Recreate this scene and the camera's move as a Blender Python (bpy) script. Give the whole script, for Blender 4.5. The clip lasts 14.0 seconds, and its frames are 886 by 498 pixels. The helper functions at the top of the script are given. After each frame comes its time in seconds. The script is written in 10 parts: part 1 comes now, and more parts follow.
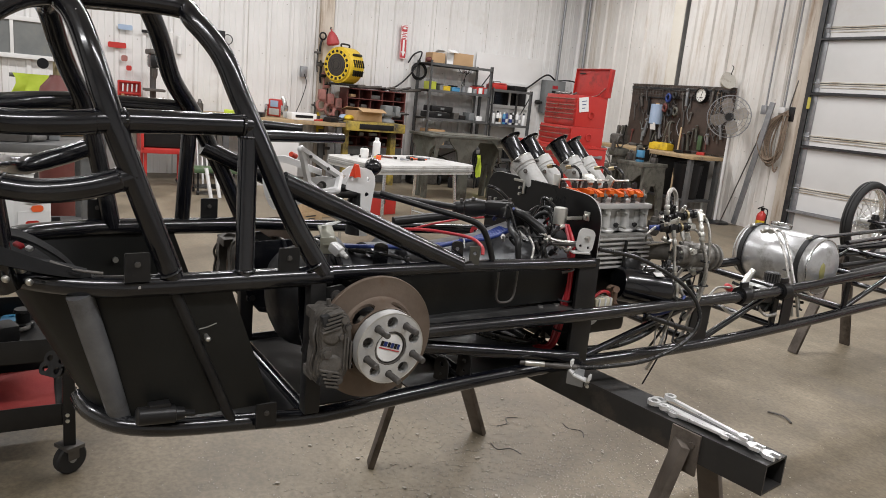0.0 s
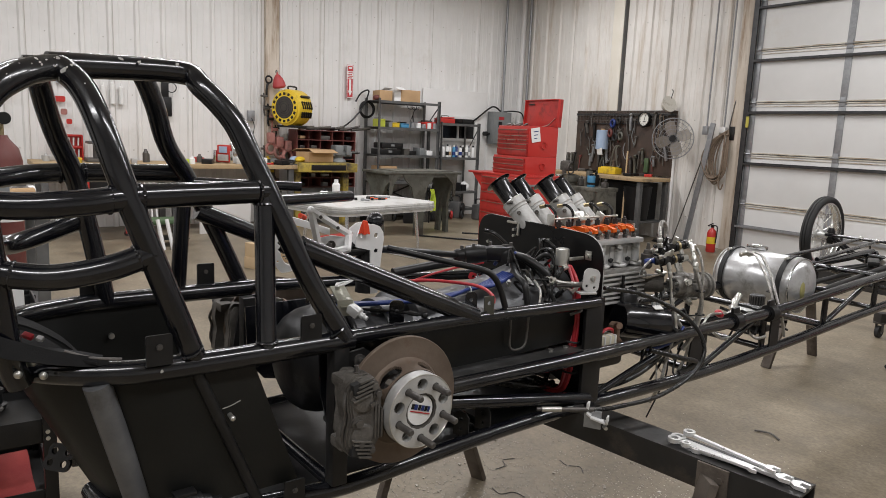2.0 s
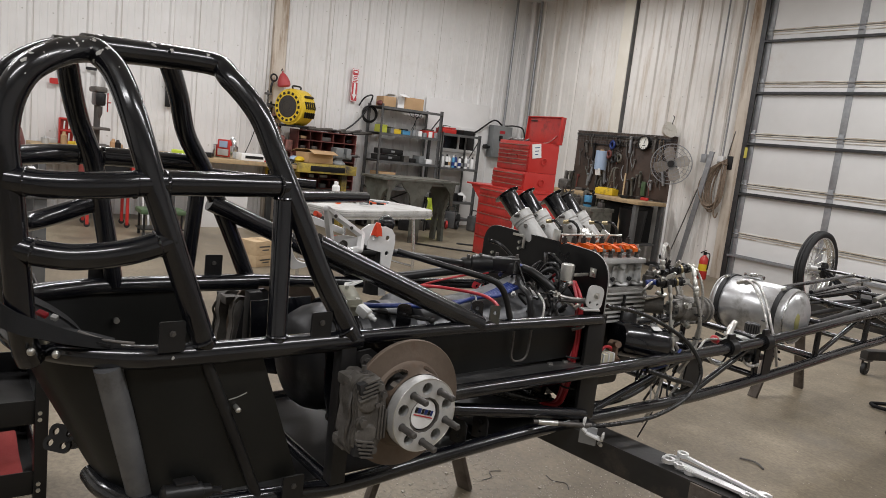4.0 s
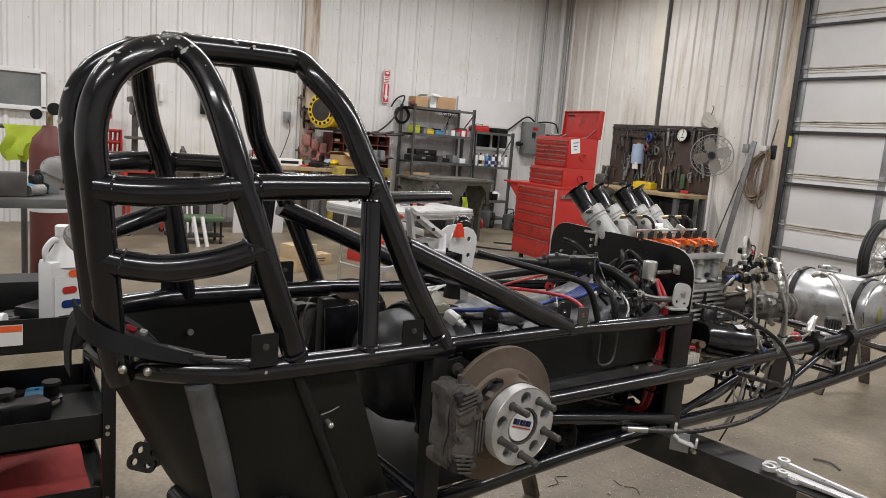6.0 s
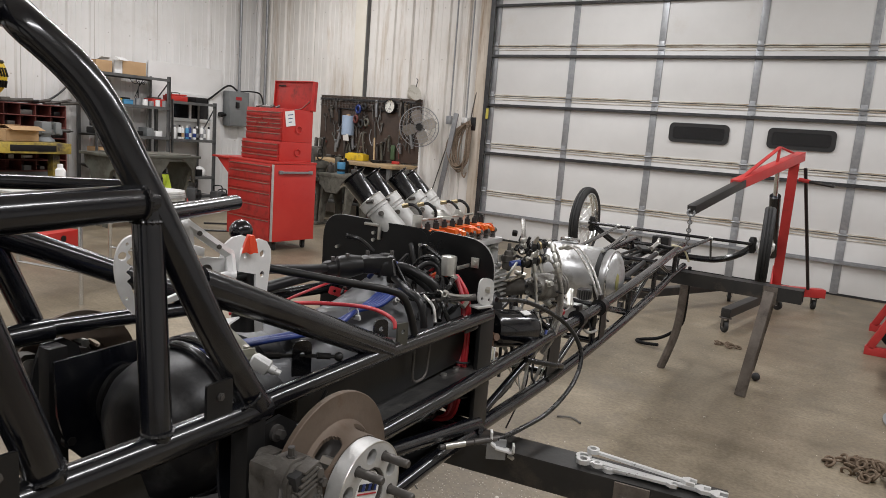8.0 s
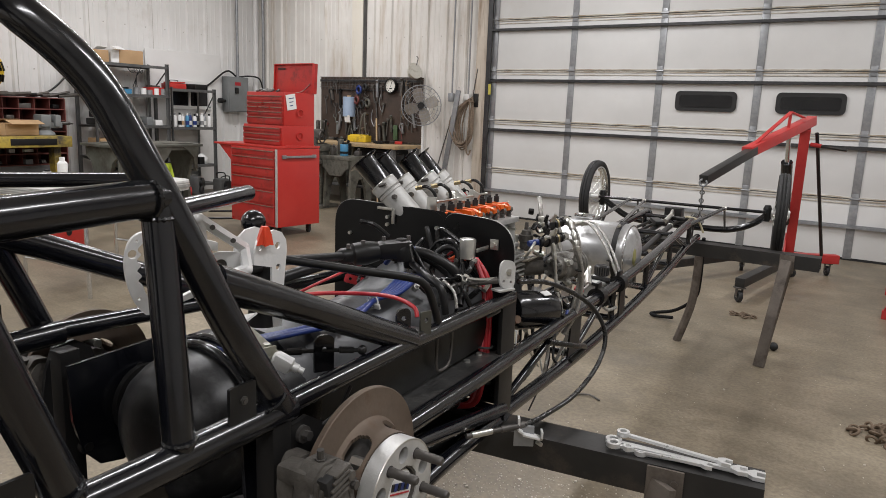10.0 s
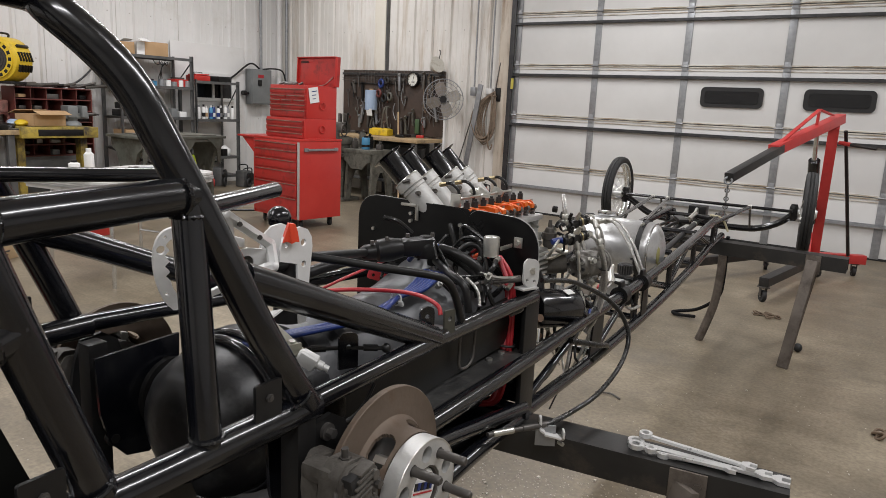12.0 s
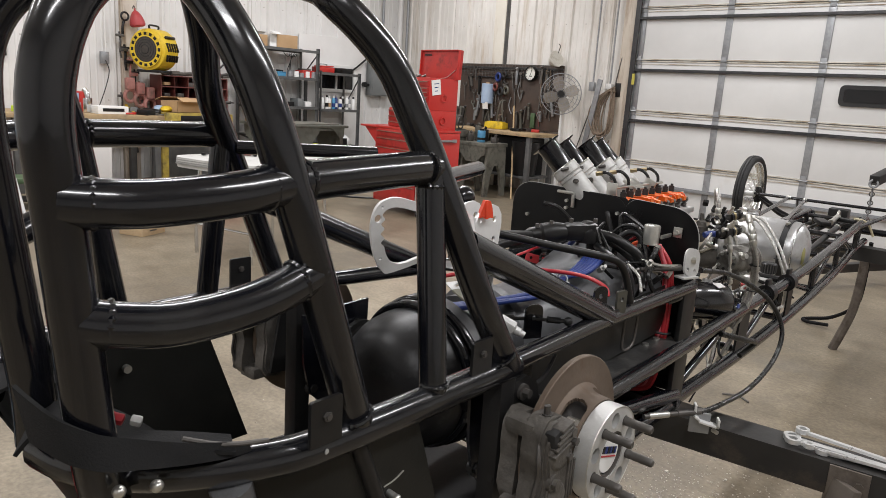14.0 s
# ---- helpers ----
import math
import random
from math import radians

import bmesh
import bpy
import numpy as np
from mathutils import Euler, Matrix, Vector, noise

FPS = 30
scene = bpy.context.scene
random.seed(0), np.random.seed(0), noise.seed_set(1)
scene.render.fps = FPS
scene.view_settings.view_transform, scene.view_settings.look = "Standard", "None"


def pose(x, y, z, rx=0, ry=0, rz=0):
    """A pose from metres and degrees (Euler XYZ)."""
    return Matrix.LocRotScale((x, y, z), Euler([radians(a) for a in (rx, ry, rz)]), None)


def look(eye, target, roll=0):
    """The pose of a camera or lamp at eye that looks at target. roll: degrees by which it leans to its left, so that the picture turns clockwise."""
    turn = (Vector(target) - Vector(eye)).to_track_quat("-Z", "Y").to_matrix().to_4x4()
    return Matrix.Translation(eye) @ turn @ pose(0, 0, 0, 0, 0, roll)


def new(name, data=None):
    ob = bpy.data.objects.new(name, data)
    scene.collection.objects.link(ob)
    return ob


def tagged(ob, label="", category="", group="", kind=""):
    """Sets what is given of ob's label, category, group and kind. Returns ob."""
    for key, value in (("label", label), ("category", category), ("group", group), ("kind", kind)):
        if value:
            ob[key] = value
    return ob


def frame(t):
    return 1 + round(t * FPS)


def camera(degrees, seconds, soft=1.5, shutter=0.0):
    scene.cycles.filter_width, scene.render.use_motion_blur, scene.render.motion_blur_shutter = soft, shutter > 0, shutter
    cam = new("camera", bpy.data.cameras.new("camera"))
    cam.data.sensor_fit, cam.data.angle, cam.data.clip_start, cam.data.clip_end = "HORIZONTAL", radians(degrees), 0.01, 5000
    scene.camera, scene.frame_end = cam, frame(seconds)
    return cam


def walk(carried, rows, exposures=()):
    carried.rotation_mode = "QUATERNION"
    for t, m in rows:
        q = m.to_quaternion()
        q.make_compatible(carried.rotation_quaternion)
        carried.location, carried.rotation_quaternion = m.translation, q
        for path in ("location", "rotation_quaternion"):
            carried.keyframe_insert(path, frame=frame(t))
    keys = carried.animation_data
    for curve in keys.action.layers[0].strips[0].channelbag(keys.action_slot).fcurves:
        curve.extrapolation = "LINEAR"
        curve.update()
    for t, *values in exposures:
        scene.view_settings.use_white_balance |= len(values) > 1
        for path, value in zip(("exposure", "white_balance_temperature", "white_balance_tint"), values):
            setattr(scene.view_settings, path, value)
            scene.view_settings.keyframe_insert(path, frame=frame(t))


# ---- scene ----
cam = camera(64.3, 14.0, soft=0.7)
PATH = [
    (0, (0.038, 0.468, 1.276), (-1.533, 1.403, 0.884), 5.4),
    (0.5, (-0.034, 0.359, 1.292), (-1.431, 1.547, 0.926), 6.2),
    (1, (-0.054, 0.375, 1.3), (-1.364, 1.663, 0.948), 4.8),
    (1.5, (-0.059, 0.373, 1.314), (-1.44, 1.595, 1.001), 0.9),
    (2, (-0.073, 0.365, 1.306), (-1.588, 1.419, 1.005), 2.4),
    (2.2, (-0.076, 0.359, 1.306), (-1.598, 1.401, 1.0), 2.1),
    (4.3, (-0.088, 0.317, 1.297), (-1.597, 1.391, 1.027), 6.8),
    (4.5, (-0.088, 0.314, 1.297), (-1.599, 1.381, 1.029), 6.8),
    (5, (-0.088, 0.294, 1.293), (-1.605, 1.353, 1.025), 6.3),
    (5.5, (-0.105, 0.264, 1.29), (-1.634, 1.305, 1.014), 4.6),
    (6, (-0.217, 0.268, 1.278), (-1.763, 1.282, 0.997), 4.5),
    (6.5, (-0.372, 0.319, 1.287), (-1.906, 1.348, 0.998), 4.4),
    (7, (-0.424, 0.339, 1.281), (-1.842, 1.516, 0.964), 4.6),
    (7.5, (-0.519, 0.322, 1.302), (-1.7, 1.741, 0.998), 4.6),
    (8, (-0.56, 0.323, 1.294), (-1.554, 1.879, 0.995), 4.4),
    (8.5, (-0.588, 0.345, 1.303), (-1.517, 1.938, 0.994), 4.7),
    (9, (-0.613, 0.348, 1.293), (-1.566, 1.923, 0.963), 3.6),
    (11.5, (-0.619, 0.363, 1.296), (-1.647, 1.881, 0.925), 2.5),
    (12, (-0.627, 0.353, 1.3), (-1.663, 1.863, 0.926), 2.7),
    (12.5, (-0.626, 0.335, 1.306), (-1.67, 1.841, 0.93), 3.0),
    (13, (-0.638, 0.293, 1.3), (-1.711, 1.778, 0.922), 3.4),
    (13.5, (-0.659, 0.248, 1.293), (-1.814, 1.666, 0.904), 3.4),
    (14, (-0.686, 0.202, 1.28), (-1.923, 1.545, 0.878), 3.7),
]
walk(cam, [(t, look(eye, target, roll)) for t, eye, target, roll in PATH], [(0, 0.2), (1, 0.2), (1.5, 0.0), (2, 0.0), (5, -0.08), (6.5, 0.05), (8.5, 0.03), (12.5, 0.0), (13.5, 0.05), (14, 0.22)])

# ---- world and light ----
world = bpy.data.worlds.new("world")
scene.world = world
world.use_nodes = True
world.node_tree.nodes["Background"].inputs[0].default_value = (0.75, 0.85, 1.0, 1)
world.node_tree.nodes["Background"].inputs[1].default_value = 0.02


def strip_lamp(x, y, z, sx, sy, power):
    data = bpy.data.lights.new("shop_light", "AREA")
    data.shape, data.size, data.size_y, data.energy, data.color = "RECTANGLE", sx, sy, power, (0.978, 0.968, 0.992)
    ob = new("shop_light", data)
    ob.matrix_world = pose(x, y, z)
    return ob


LAMPS = [(-7.3, 6.3), (-7.3, 2.6), (-7.3, -1.2), (-3.4, 6.0), (-3.4, 2.6), (-3.4, -1.2), (0.5, 6.0), (0.5, 2.6), (0.5, -1.2)]
for lx, ly in LAMPS:
    strip_lamp(lx, ly, 3.66, 0.28, 2.3, 72)

# ---- materials ----
MATS = {}


def mat(name, a, b=None, rough=0.5, metal=0.0, scale=12.0, fine=90.0, bump=0.05, vary=0.15, coat=0.0, spec=0.5, stain=None, stain_at=0.62, stain_scale=1.6, rnd=0.0):
    """A procedural surface: two colours mixed by a coarse noise, a fine grain in roughness and relief, optional stains."""
    if name in MATS:
        return MATS[name]
    m = bpy.data.materials.new(name)
    m.use_nodes = True
    nt = m.node_tree
    nd, ln = nt.nodes, nt.links
    bs = nd["Principled BSDF"]
    b = b or tuple(c * (1 - vary) for c in a)
    tc = nd.new("ShaderNodeTexCoord")
    n1 = nd.new("ShaderNodeTexNoise")
    n1.inputs["Scale"].default_value, n1.inputs["Detail"].default_value, n1.inputs["Roughness"].default_value = scale, 6, 0.65
    n2 = nd.new("ShaderNodeTexNoise")
    n2.inputs["Scale"].default_value, n2.inputs["Detail"].default_value = fine, 3
    for n in (n1, n2):
        ln.new(tc.outputs["Object"], n.inputs["Vector"])
    r1 = nd.new("ShaderNodeValToRGB")
    r1.color_ramp.elements[0].position, r1.color_ramp.elements[1].position = 0.35, 0.68
    r1.color_ramp.elements[0].color, r1.color_ramp.elements[1].color = (*a, 1), (*b, 1)
    ln.new(n1.outputs["Fac"], r1.inputs["Fac"])
    col = r1.outputs["Color"]
    if rnd:
        oi = nd.new("ShaderNodeObjectInfo")
        hs = nd.new("ShaderNodeHueSaturation")
        mr = nd.new("ShaderNodeMapRange")
        mr.inputs["To Min"].default_value, mr.inputs["To Max"].default_value = 1 - rnd, 1 + rnd
        ln.new(oi.outputs["Random"], mr.inputs["Value"])
        ln.new(mr.outputs["Result"], hs.inputs["Value"])
        ln.new(col, hs.inputs["Color"])
        col = hs.outputs["Color"]
    if stain:
        n3 = nd.new("ShaderNodeTexNoise")
        n3.inputs["Scale"].default_value, n3.inputs["Detail"].default_value, n3.inputs["Roughness"].default_value = stain_scale, 8, 0.7
        ln.new(tc.outputs["Object"], n3.inputs["Vector"])
        r3 = nd.new("ShaderNodeValToRGB")
        r3.color_ramp.elements[0].position, r3.color_ramp.elements[1].position = stain_at - 0.08, stain_at + 0.1
        ln.new(n3.outputs["Fac"], r3.inputs["Fac"])
        mx = nd.new("ShaderNodeMix")
        mx.data_type = "RGBA"
        ln.new(r3.outputs["Color"], mx.inputs["Factor"])
        ln.new(col, mx.inputs[6])
        mx.inputs[7].default_value = (*stain, 1)
        col = mx.outputs[2]
    ln.new(col, bs.inputs["Base Color"])
    rr = nd.new("ShaderNodeMapRange")
    rr.inputs["To Min"].default_value, rr.inputs["To Max"].default_value = max(0.02, rough * 0.8), min(1, rough * 1.25)
    ln.new(n1.outputs["Fac"], rr.inputs["Value"])
    ln.new(rr.outputs["Result"], bs.inputs["Roughness"])
    bs.inputs["Metallic"].default_value = metal
    bs.inputs["Coat Weight"].default_value = coat
    bs.inputs["Coat Roughness"].default_value = 0.07
    bs.inputs["Specular IOR Level"].default_value = spec
    if bump:
        bp = nd.new("ShaderNodeBump")
        bp.inputs["Strength"].default_value, bp.inputs["Distance"].default_value = bump, 0.004
        ln.new(n2.outputs["Fac"], bp.inputs["Height"])
        ln.new(bp.outputs["Normal"], bs.inputs["Normal"])
    MATS[name] = m
    return m


BLACK = mat("black_paint", (0.0032, 0.0037, 0.0062), (0.0062, 0.0066, 0.0082), rough=0.20, scale=9, fine=30, bump=0.08, coat=0.42, spec=0.5, stain=(0.018, 0.0182, 0.0185), stain_at=0.60, stain_scale=9)
SATIN = mat("satin_black", (0.008, 0.008, 0.0085), (0.014, 0.0135, 0.013), rough=0.36, spec=0.35, scale=8, fine=80, bump=0.06, stain=(0.05, 0.045, 0.04), stain_at=0.72, stain_scale=6)
PANEL = mat("black_sheet", (0.007, 0.0075, 0.007), (0.011, 0.0112, 0.010), rough=0.38, spec=0.3, scale=4, fine=160, bump=0.05, stain=(0.022, 0.021, 0.018), stain_at=0.66, stain_scale=4)
TRANS = mat("dark_trans", (0.10, 0.103, 0.108), (0.165, 0.168, 0.172), rough=0.36, metal=0.3, scale=7, fine=60, bump=0.08, stain=(0.06, 0.057, 0.052), stain_at=0.62, stain_scale=9)
RUST = mat("rusty_iron", (0.115, 0.085, 0.064), (0.185, 0.145, 0.112), rough=0.6, metal=0.45, scale=9, fine=120, bump=0.08, stain=(0.10, 0.055, 0.032), stain_at=0.6, stain_scale=9)
CAST = mat("cast_grey", (0.075, 0.068, 0.06), (0.145, 0.135, 0.12), rough=0.6, metal=0.35, scale=30, fine=180, bump=0.3)
ALU = mat("cast_aluminium", (0.46, 0.46, 0.45), (0.60, 0.60, 0.58), rough=0.45, metal=0.45, scale=14, fine=200, bump=0.12, stain=(0.2, 0.19, 0.17), stain_at=0.68, stain_scale=12)
CAST_ALU = mat("dirty_alloy", (0.20, 0.195, 0.18), (0.34, 0.33, 0.31), rough=0.5, metal=0.4, scale=24, fine=160, bump=0.25, stain=(0.09, 0.08, 0.065), stain_at=0.6, stain_scale=18)
ALUW = mat("pale_aluminium", (0.70, 0.70, 0.69), (0.80, 0.80, 0.79), rough=0.36, metal=0.2, scale=14, fine=200, bump=0.08, stain=(0.46, 0.43, 0.39), stain_at=0.72, stain_scale=14)
POLISH = mat("polished_aluminium", (0.66, 0.67, 0.68), (0.76, 0.77, 0.78), rough=0.2, metal=1.0, scale=6, fine=40, bump=0.02)
ZINC = mat("zinc_plate", (0.55, 0.55, 0.52), (0.68, 0.67, 0.62), rough=0.32, metal=0.9, scale=40, fine=200, bump=0.05)
STEEL = mat("dark_steel", (0.09, 0.085, 0.08), (0.14, 0.13, 0.12), rough=0.5, metal=0.6, scale=10, fine=90, bump=0.1, stain=(0.10, 0.06, 0.04), stain_at=0.68, stain_scale=8)
BEAMM = mat("black_beam", (0.018, 0.018, 0.018), (0.035, 0.033, 0.031), rough=0.45, metal=0.2, scale=4, fine=70, bump=0.1, stain=(0.09, 0.07, 0.055), stain_at=0.64, stain_scale=5)
LEGM = mat("rusty_leg", (0.105, 0.088, 0.074), (0.17, 0.145, 0.122), rough=0.6, metal=0.35, scale=9, fine=90, bump=0.15, stain=(0.05, 0.038, 0.03), stain_at=0.56, stain_scale=7)
RUBBER = mat("rubber", (0.012, 0.012, 0.012), (0.02, 0.02, 0.02), rough=0.65, scale=10, fine=150, bump=0.1)
HOSE = mat("black_hose", (0.010, 0.010, 0.010), (0.018, 0.018, 0.0175), rough=0.27, scale=20, fine=300, bump=0.06)
BRAID = mat("braided_hose", (0.34, 0.33, 0.31), (0.58, 0.57, 0.54), rough=0.3, metal=0.75, scale=160, fine=520, bump=0.5, stain=(0.16, 0.15, 0.13), stain_at=0.64, stain_scale=20)
WIRER = mat("red_wire", (0.36, 0.015, 0.025), (0.5, 0.03, 0.035), rough=0.35, scale=20, fine=80, bump=0.03)
WIREB = mat("blue_wire", (0.010, 0.026, 0.14), (0.02, 0.045, 0.20), rough=0.4, scale=60, fine=200, bump=0.2)
ORANGE = mat("orange_anodised", (0.75, 0.13, 0.015), (0.85, 0.18, 0.02), rough=0.32, metal=0.35, scale=16, fine=90, bump=0.04)
ORANGEP = mat("orange_plastic", (0.85, 0.12, 0.03), (0.9, 0.15, 0.04), rough=0.4, scale=16, fine=90, bump=0.03)
RED = mat("red_enamel", (0.473, 0.026, 0.022), (0.533, 0.039, 0.030), rough=0.32, scale=3, fine=60, bump=0.03, coat=0.2, stain=(0.32, 0.02, 0.018), stain_at=0.7, stain_scale=5)
REDD = mat("red_frame", (0.45, 0.03, 0.03), (0.55, 0.05, 0.045), rough=0.4, scale=6, fine=90, bump=0.06, stain=(0.2, 0.03, 0.025), stain_at=0.68, stain_scale=8)
YELLOW = mat("yellow_plastic", (0.66, 0.45, 0.02), (0.76, 0.54, 0.035), rough=0.45, scale=8, fine=90, bump=0.04, stain=(0.26, 0.18, 0.04), stain_at=0.63, stain_scale=9)
HIVIS = mat("hi_vis", (0.48, 0.62, 0.04), (0.58, 0.7, 0.08), rough=0.7, scale=12, fine=200, bump=0.1)
WALLM = mat("white_liner", (0.70, 0.692, 0.672), (0.78, 0.773, 0.757), rough=0.38, scale=1.3, fine=30, bump=0.02, stain=(0.6, 0.575, 0.53), stain_at=0.66, stain_scale=1.1)
DOORM = mat("door_panel", (0.65, 0.65, 0.635), (0.71, 0.71, 0.695), rough=0.45, scale=1.6, fine=50, bump=0.03, stain=(0.62, 0.6, 0.56), stain_at=0.7, stain_scale=1.7)
GALV = mat("galvanised", (0.26, 0.27, 0.28), (0.36, 0.37, 0.38), rough=0.4, metal=0.55, scale=18, fine=70, bump=0.04)
STRUT = mat("dark_strut", (0.035, 0.035, 0.037), (0.07, 0.07, 0.07), rough=0.4, metal=0.5, scale=9, fine=60, bump=0.04)
GREYM = mat("grey_enamel", (0.17, 0.18, 0.18), (0.22, 0.23, 0.23), rough=0.45, scale=5, fine=60, bump=0.04)
SHELFM = mat("shelf_steel", (0.085, 0.086, 0.086), (0.145, 0.145, 0.14), rough=0.5, metal=0.3, scale=6, fine=60, bump=0.06)
BENCHM = mat("bench_green", (0.10, 0.105, 0.088), (0.165, 0.17, 0.145), rough=0.5, metal=0.2, scale=4, fine=60, bump=0.08, stain=(0.06, 0.052, 0.04), stain_at=0.55, stain_scale=5)
MAROON = mat("maroon_steel", (0.12, 0.03, 0.025), (0.17, 0.05, 0.04), rough=0.5, scale=5, fine=60, bump=0.06, stain=(0.08, 0.05, 0.04), stain_at=0.62, stain_scale=6)
CARD = mat("cardboard", (0.42, 0.27, 0.14), (0.5, 0.33, 0.18), rough=0.8, scale=5, fine=150, bump=0.06)
WOOD = mat("worn_wood", (0.36, 0.25, 0.13), (0.5, 0.37, 0.21), rough=0.65, scale=5, fine=60, bump=0.12, stain=(0.14, 0.10, 0.07), stain_at=0.6, stain_scale=5)
PEG = mat("pegboard_brown", (0.05, 0.034, 0.026), (0.085, 0.058, 0.044), rough=0.6, scale=5, fine=70, bump=0.06, stain=(0.02, 0.016, 0.014), stain_at=0.62, stain_scale=4)
PAPER = mat("paper_white", (0.78, 0.78, 0.76), (0.84, 0.84, 0.82), rough=0.7, scale=8, fine=60, bump=0.02)
PLASTW = mat("white_plastic", (0.72, 0.72, 0.70), (0.8, 0.8, 0.78), rough=0.4, scale=4, fine=50, bump=0.02)
BLUE = mat("blue_plastic", (0.06, 0.24, 0.42), (0.09, 0.3, 0.5), rough=0.4, scale=6, fine=60, bump=0.03)
LBLUE = mat("pale_blue", (0.30, 0.40, 0.55), (0.38, 0.48, 0.62), rough=0.5, scale=6, fine=60, bump=0.03)
CLOTH = mat("black_cloth", (0.006, 0.006, 0.0065), (0.012, 0.012, 0.012), rough=0.8, spec=0.25, scale=12, fine=420, bump=0.2)
ROPE = mat("brown_rope", (0.15, 0.11, 0.075), (0.25, 0.19, 0.14), rough=0.85, scale=30, fine=200, bump=0.3)
PLATEM = mat("black_plate", (0.005, 0.005, 0.0055), (0.009, 0.009, 0.009), rough=0.28, spec=0.3, scale=5, fine=60, bump=0.03, stain=(0.03, 0.03, 0.03), stain_at=0.72, stain_scale=7)
SMOKE = mat("window_dark", (0.006, 0.006, 0.007), (0.012, 0.012, 0.013), rough=0.12, scale=5, fine=30, bump=0.0)
GREENP = mat("green_paint", (0.06, 0.11, 0.05), (0.09, 0.14, 0.07), rough=0.5, scale=6, fine=60, bump=0.04)
DIAL = mat("dial_face", (0.74, 0.73, 0.66), (0.8, 0.79, 0.73), rough=0.5, scale=8, fine=40, bump=0.0)
BROWNG = mat("olive_glass", (0.62, 0.60, 0.53), (0.70, 0.68, 0.62), rough=0.4, scale=8, fine=40, bump=0.02, stain=(0.4, 0.36, 0.28), stain_at=0.6, stain_scale=9)
OLIVE = mat("old_machine_paint", (0.115, 0.112, 0.092), (0.19, 0.185, 0.155), rough=0.55, metal=0.15, scale=7, fine=70, bump=0.12, stain=(0.05, 0.045, 0.038), stain_at=0.56, stain_scale=9)
PULL = mat("worn_pull", (0.20, 0.15, 0.11), (0.42, 0.36, 0.30), rough=0.35, metal=0.7, scale=9, fine=120, bump=0.05)
CHESTR = mat("grimy_red_enamel", (0.36, 0.020, 0.018), (0.48, 0.032, 0.026), rough=0.34, scale=4, fine=60, bump=0.04, coat=0.15, stain=(0.15, 0.016, 0.014), stain_at=0.60, stain_scale=7)


def floor_material():
    m = bpy.data.materials.new("concrete_floor")
    m.use_nodes = True
    nd, ln = m.node_tree.nodes, m.node_tree.links
    bs = nd["Principled BSDF"]
    tc = nd.new("ShaderNodeTexCoord")

    def noise_node(scale, detail, rough):
        n = nd.new("ShaderNodeTexNoise")
        n.inputs["Scale"].default_value, n.inputs["Detail"].default_value, n.inputs["Roughness"].default_value = scale, detail, rough
        ln.new(tc.outputs["Object"], n.inputs["Vector"])
        return n

    def ramp(src, p0, p1, c0, c1):
        r = nd.new("ShaderNodeValToRGB")
        r.color_ramp.elements[0].position, r.color_ramp.elements[1].position = p0, p1
        r.color_ramp.elements[0].color, r.color_ramp.elements[1].color = (*c0, 1), (*c1, 1)
        ln.new(src, r.inputs["Fac"])
        return r.outputs["Color"]

    def mix(fac, a, b, kind="MIX"):
        x = nd.new("ShaderNodeMix")
        x.data_type, x.blend_type = "RGBA", kind
        if isinstance(fac, float):
            x.inputs["Factor"].default_value = fac
        else:
            ln.new(fac, x.inputs["Factor"])
        ln.new(a, x.inputs[6])
        ln.new(b, x.inputs[7])
        return x.outputs[2]

    big, mid, fine = noise_node(0.55, 7, 0.6), noise_node(2.3, 9, 0.72), noise_node(55, 4, 0.6)
    base = ramp(big.outputs["Fac"], 0.33, 0.66, (0.154, 0.127, 0.091), (0.278, 0.240, 0.179))
    blot = ramp(mid.outputs["Fac"], 0.36, 0.62, (0.66, 0.64, 0.60), (1.12, 1.11, 1.09))
    grit = ramp(fine.outputs["Fac"], 0.35, 0.62, (0.80, 0.79, 0.77), (1.12, 1.12, 1.11))
    col = mix(1.0, mix(1.0, base, blot, "MULTIPLY"), grit, "MULTIPLY")
    dark = ramp(noise_node(0.9, 9, 0.72).outputs["Fac"], 0.55, 0.68, (0, 0, 0), (0.62, 0.62, 0.62))
    # long scuffs and sweep marks
    sm = nd.new("ShaderNodeMapping")
    sm.inputs["Rotation"].default_value, sm.inputs["Scale"].default_value = (0, 0, 0.55), (0.5, 3.6, 1)
    ln.new(tc.outputs["Object"], sm.inputs["Vector"])
    scuff = noise_node(1.5, 8, 0.65)
    ln.new(sm.outputs["Vector"], scuff.inputs["Vector"])
    col = mix(1.0, col, ramp(scuff.outputs["Fac"], 0.36, 0.64, (0.88, 0.865, 0.84), (1.07, 1.065, 1.06)), "MULTIPLY")
    oil = nd.new("ShaderNodeRGB")
    oil.outputs[0].default_value = (0.10, 0.088, 0.072, 1)
    ln.new(mix(dark, col, oil.outputs[0]), bs.inputs["Base Color"])
    rr = nd.new("ShaderNodeMapRange")
    rr.inputs["To Min"].default_value, rr.inputs["To Max"].default_value = 0.30, 0.62
    ln.new(mid.outputs["Fac"], rr.inputs["Value"])
    ln.new(rr.outputs["Result"], bs.inputs["Roughness"])
    bp = nd.new("ShaderNodeBump")
    bp.inputs["Strength"].default_value, bp.inputs["Distance"].default_value = 0.25, 0.003
    ln.new(fine.outputs["Fac"], bp.inputs["Height"])
    ln.new(bp.outputs["Normal"], bs.inputs["Normal"])
    return m


FLOORM = floor_material()


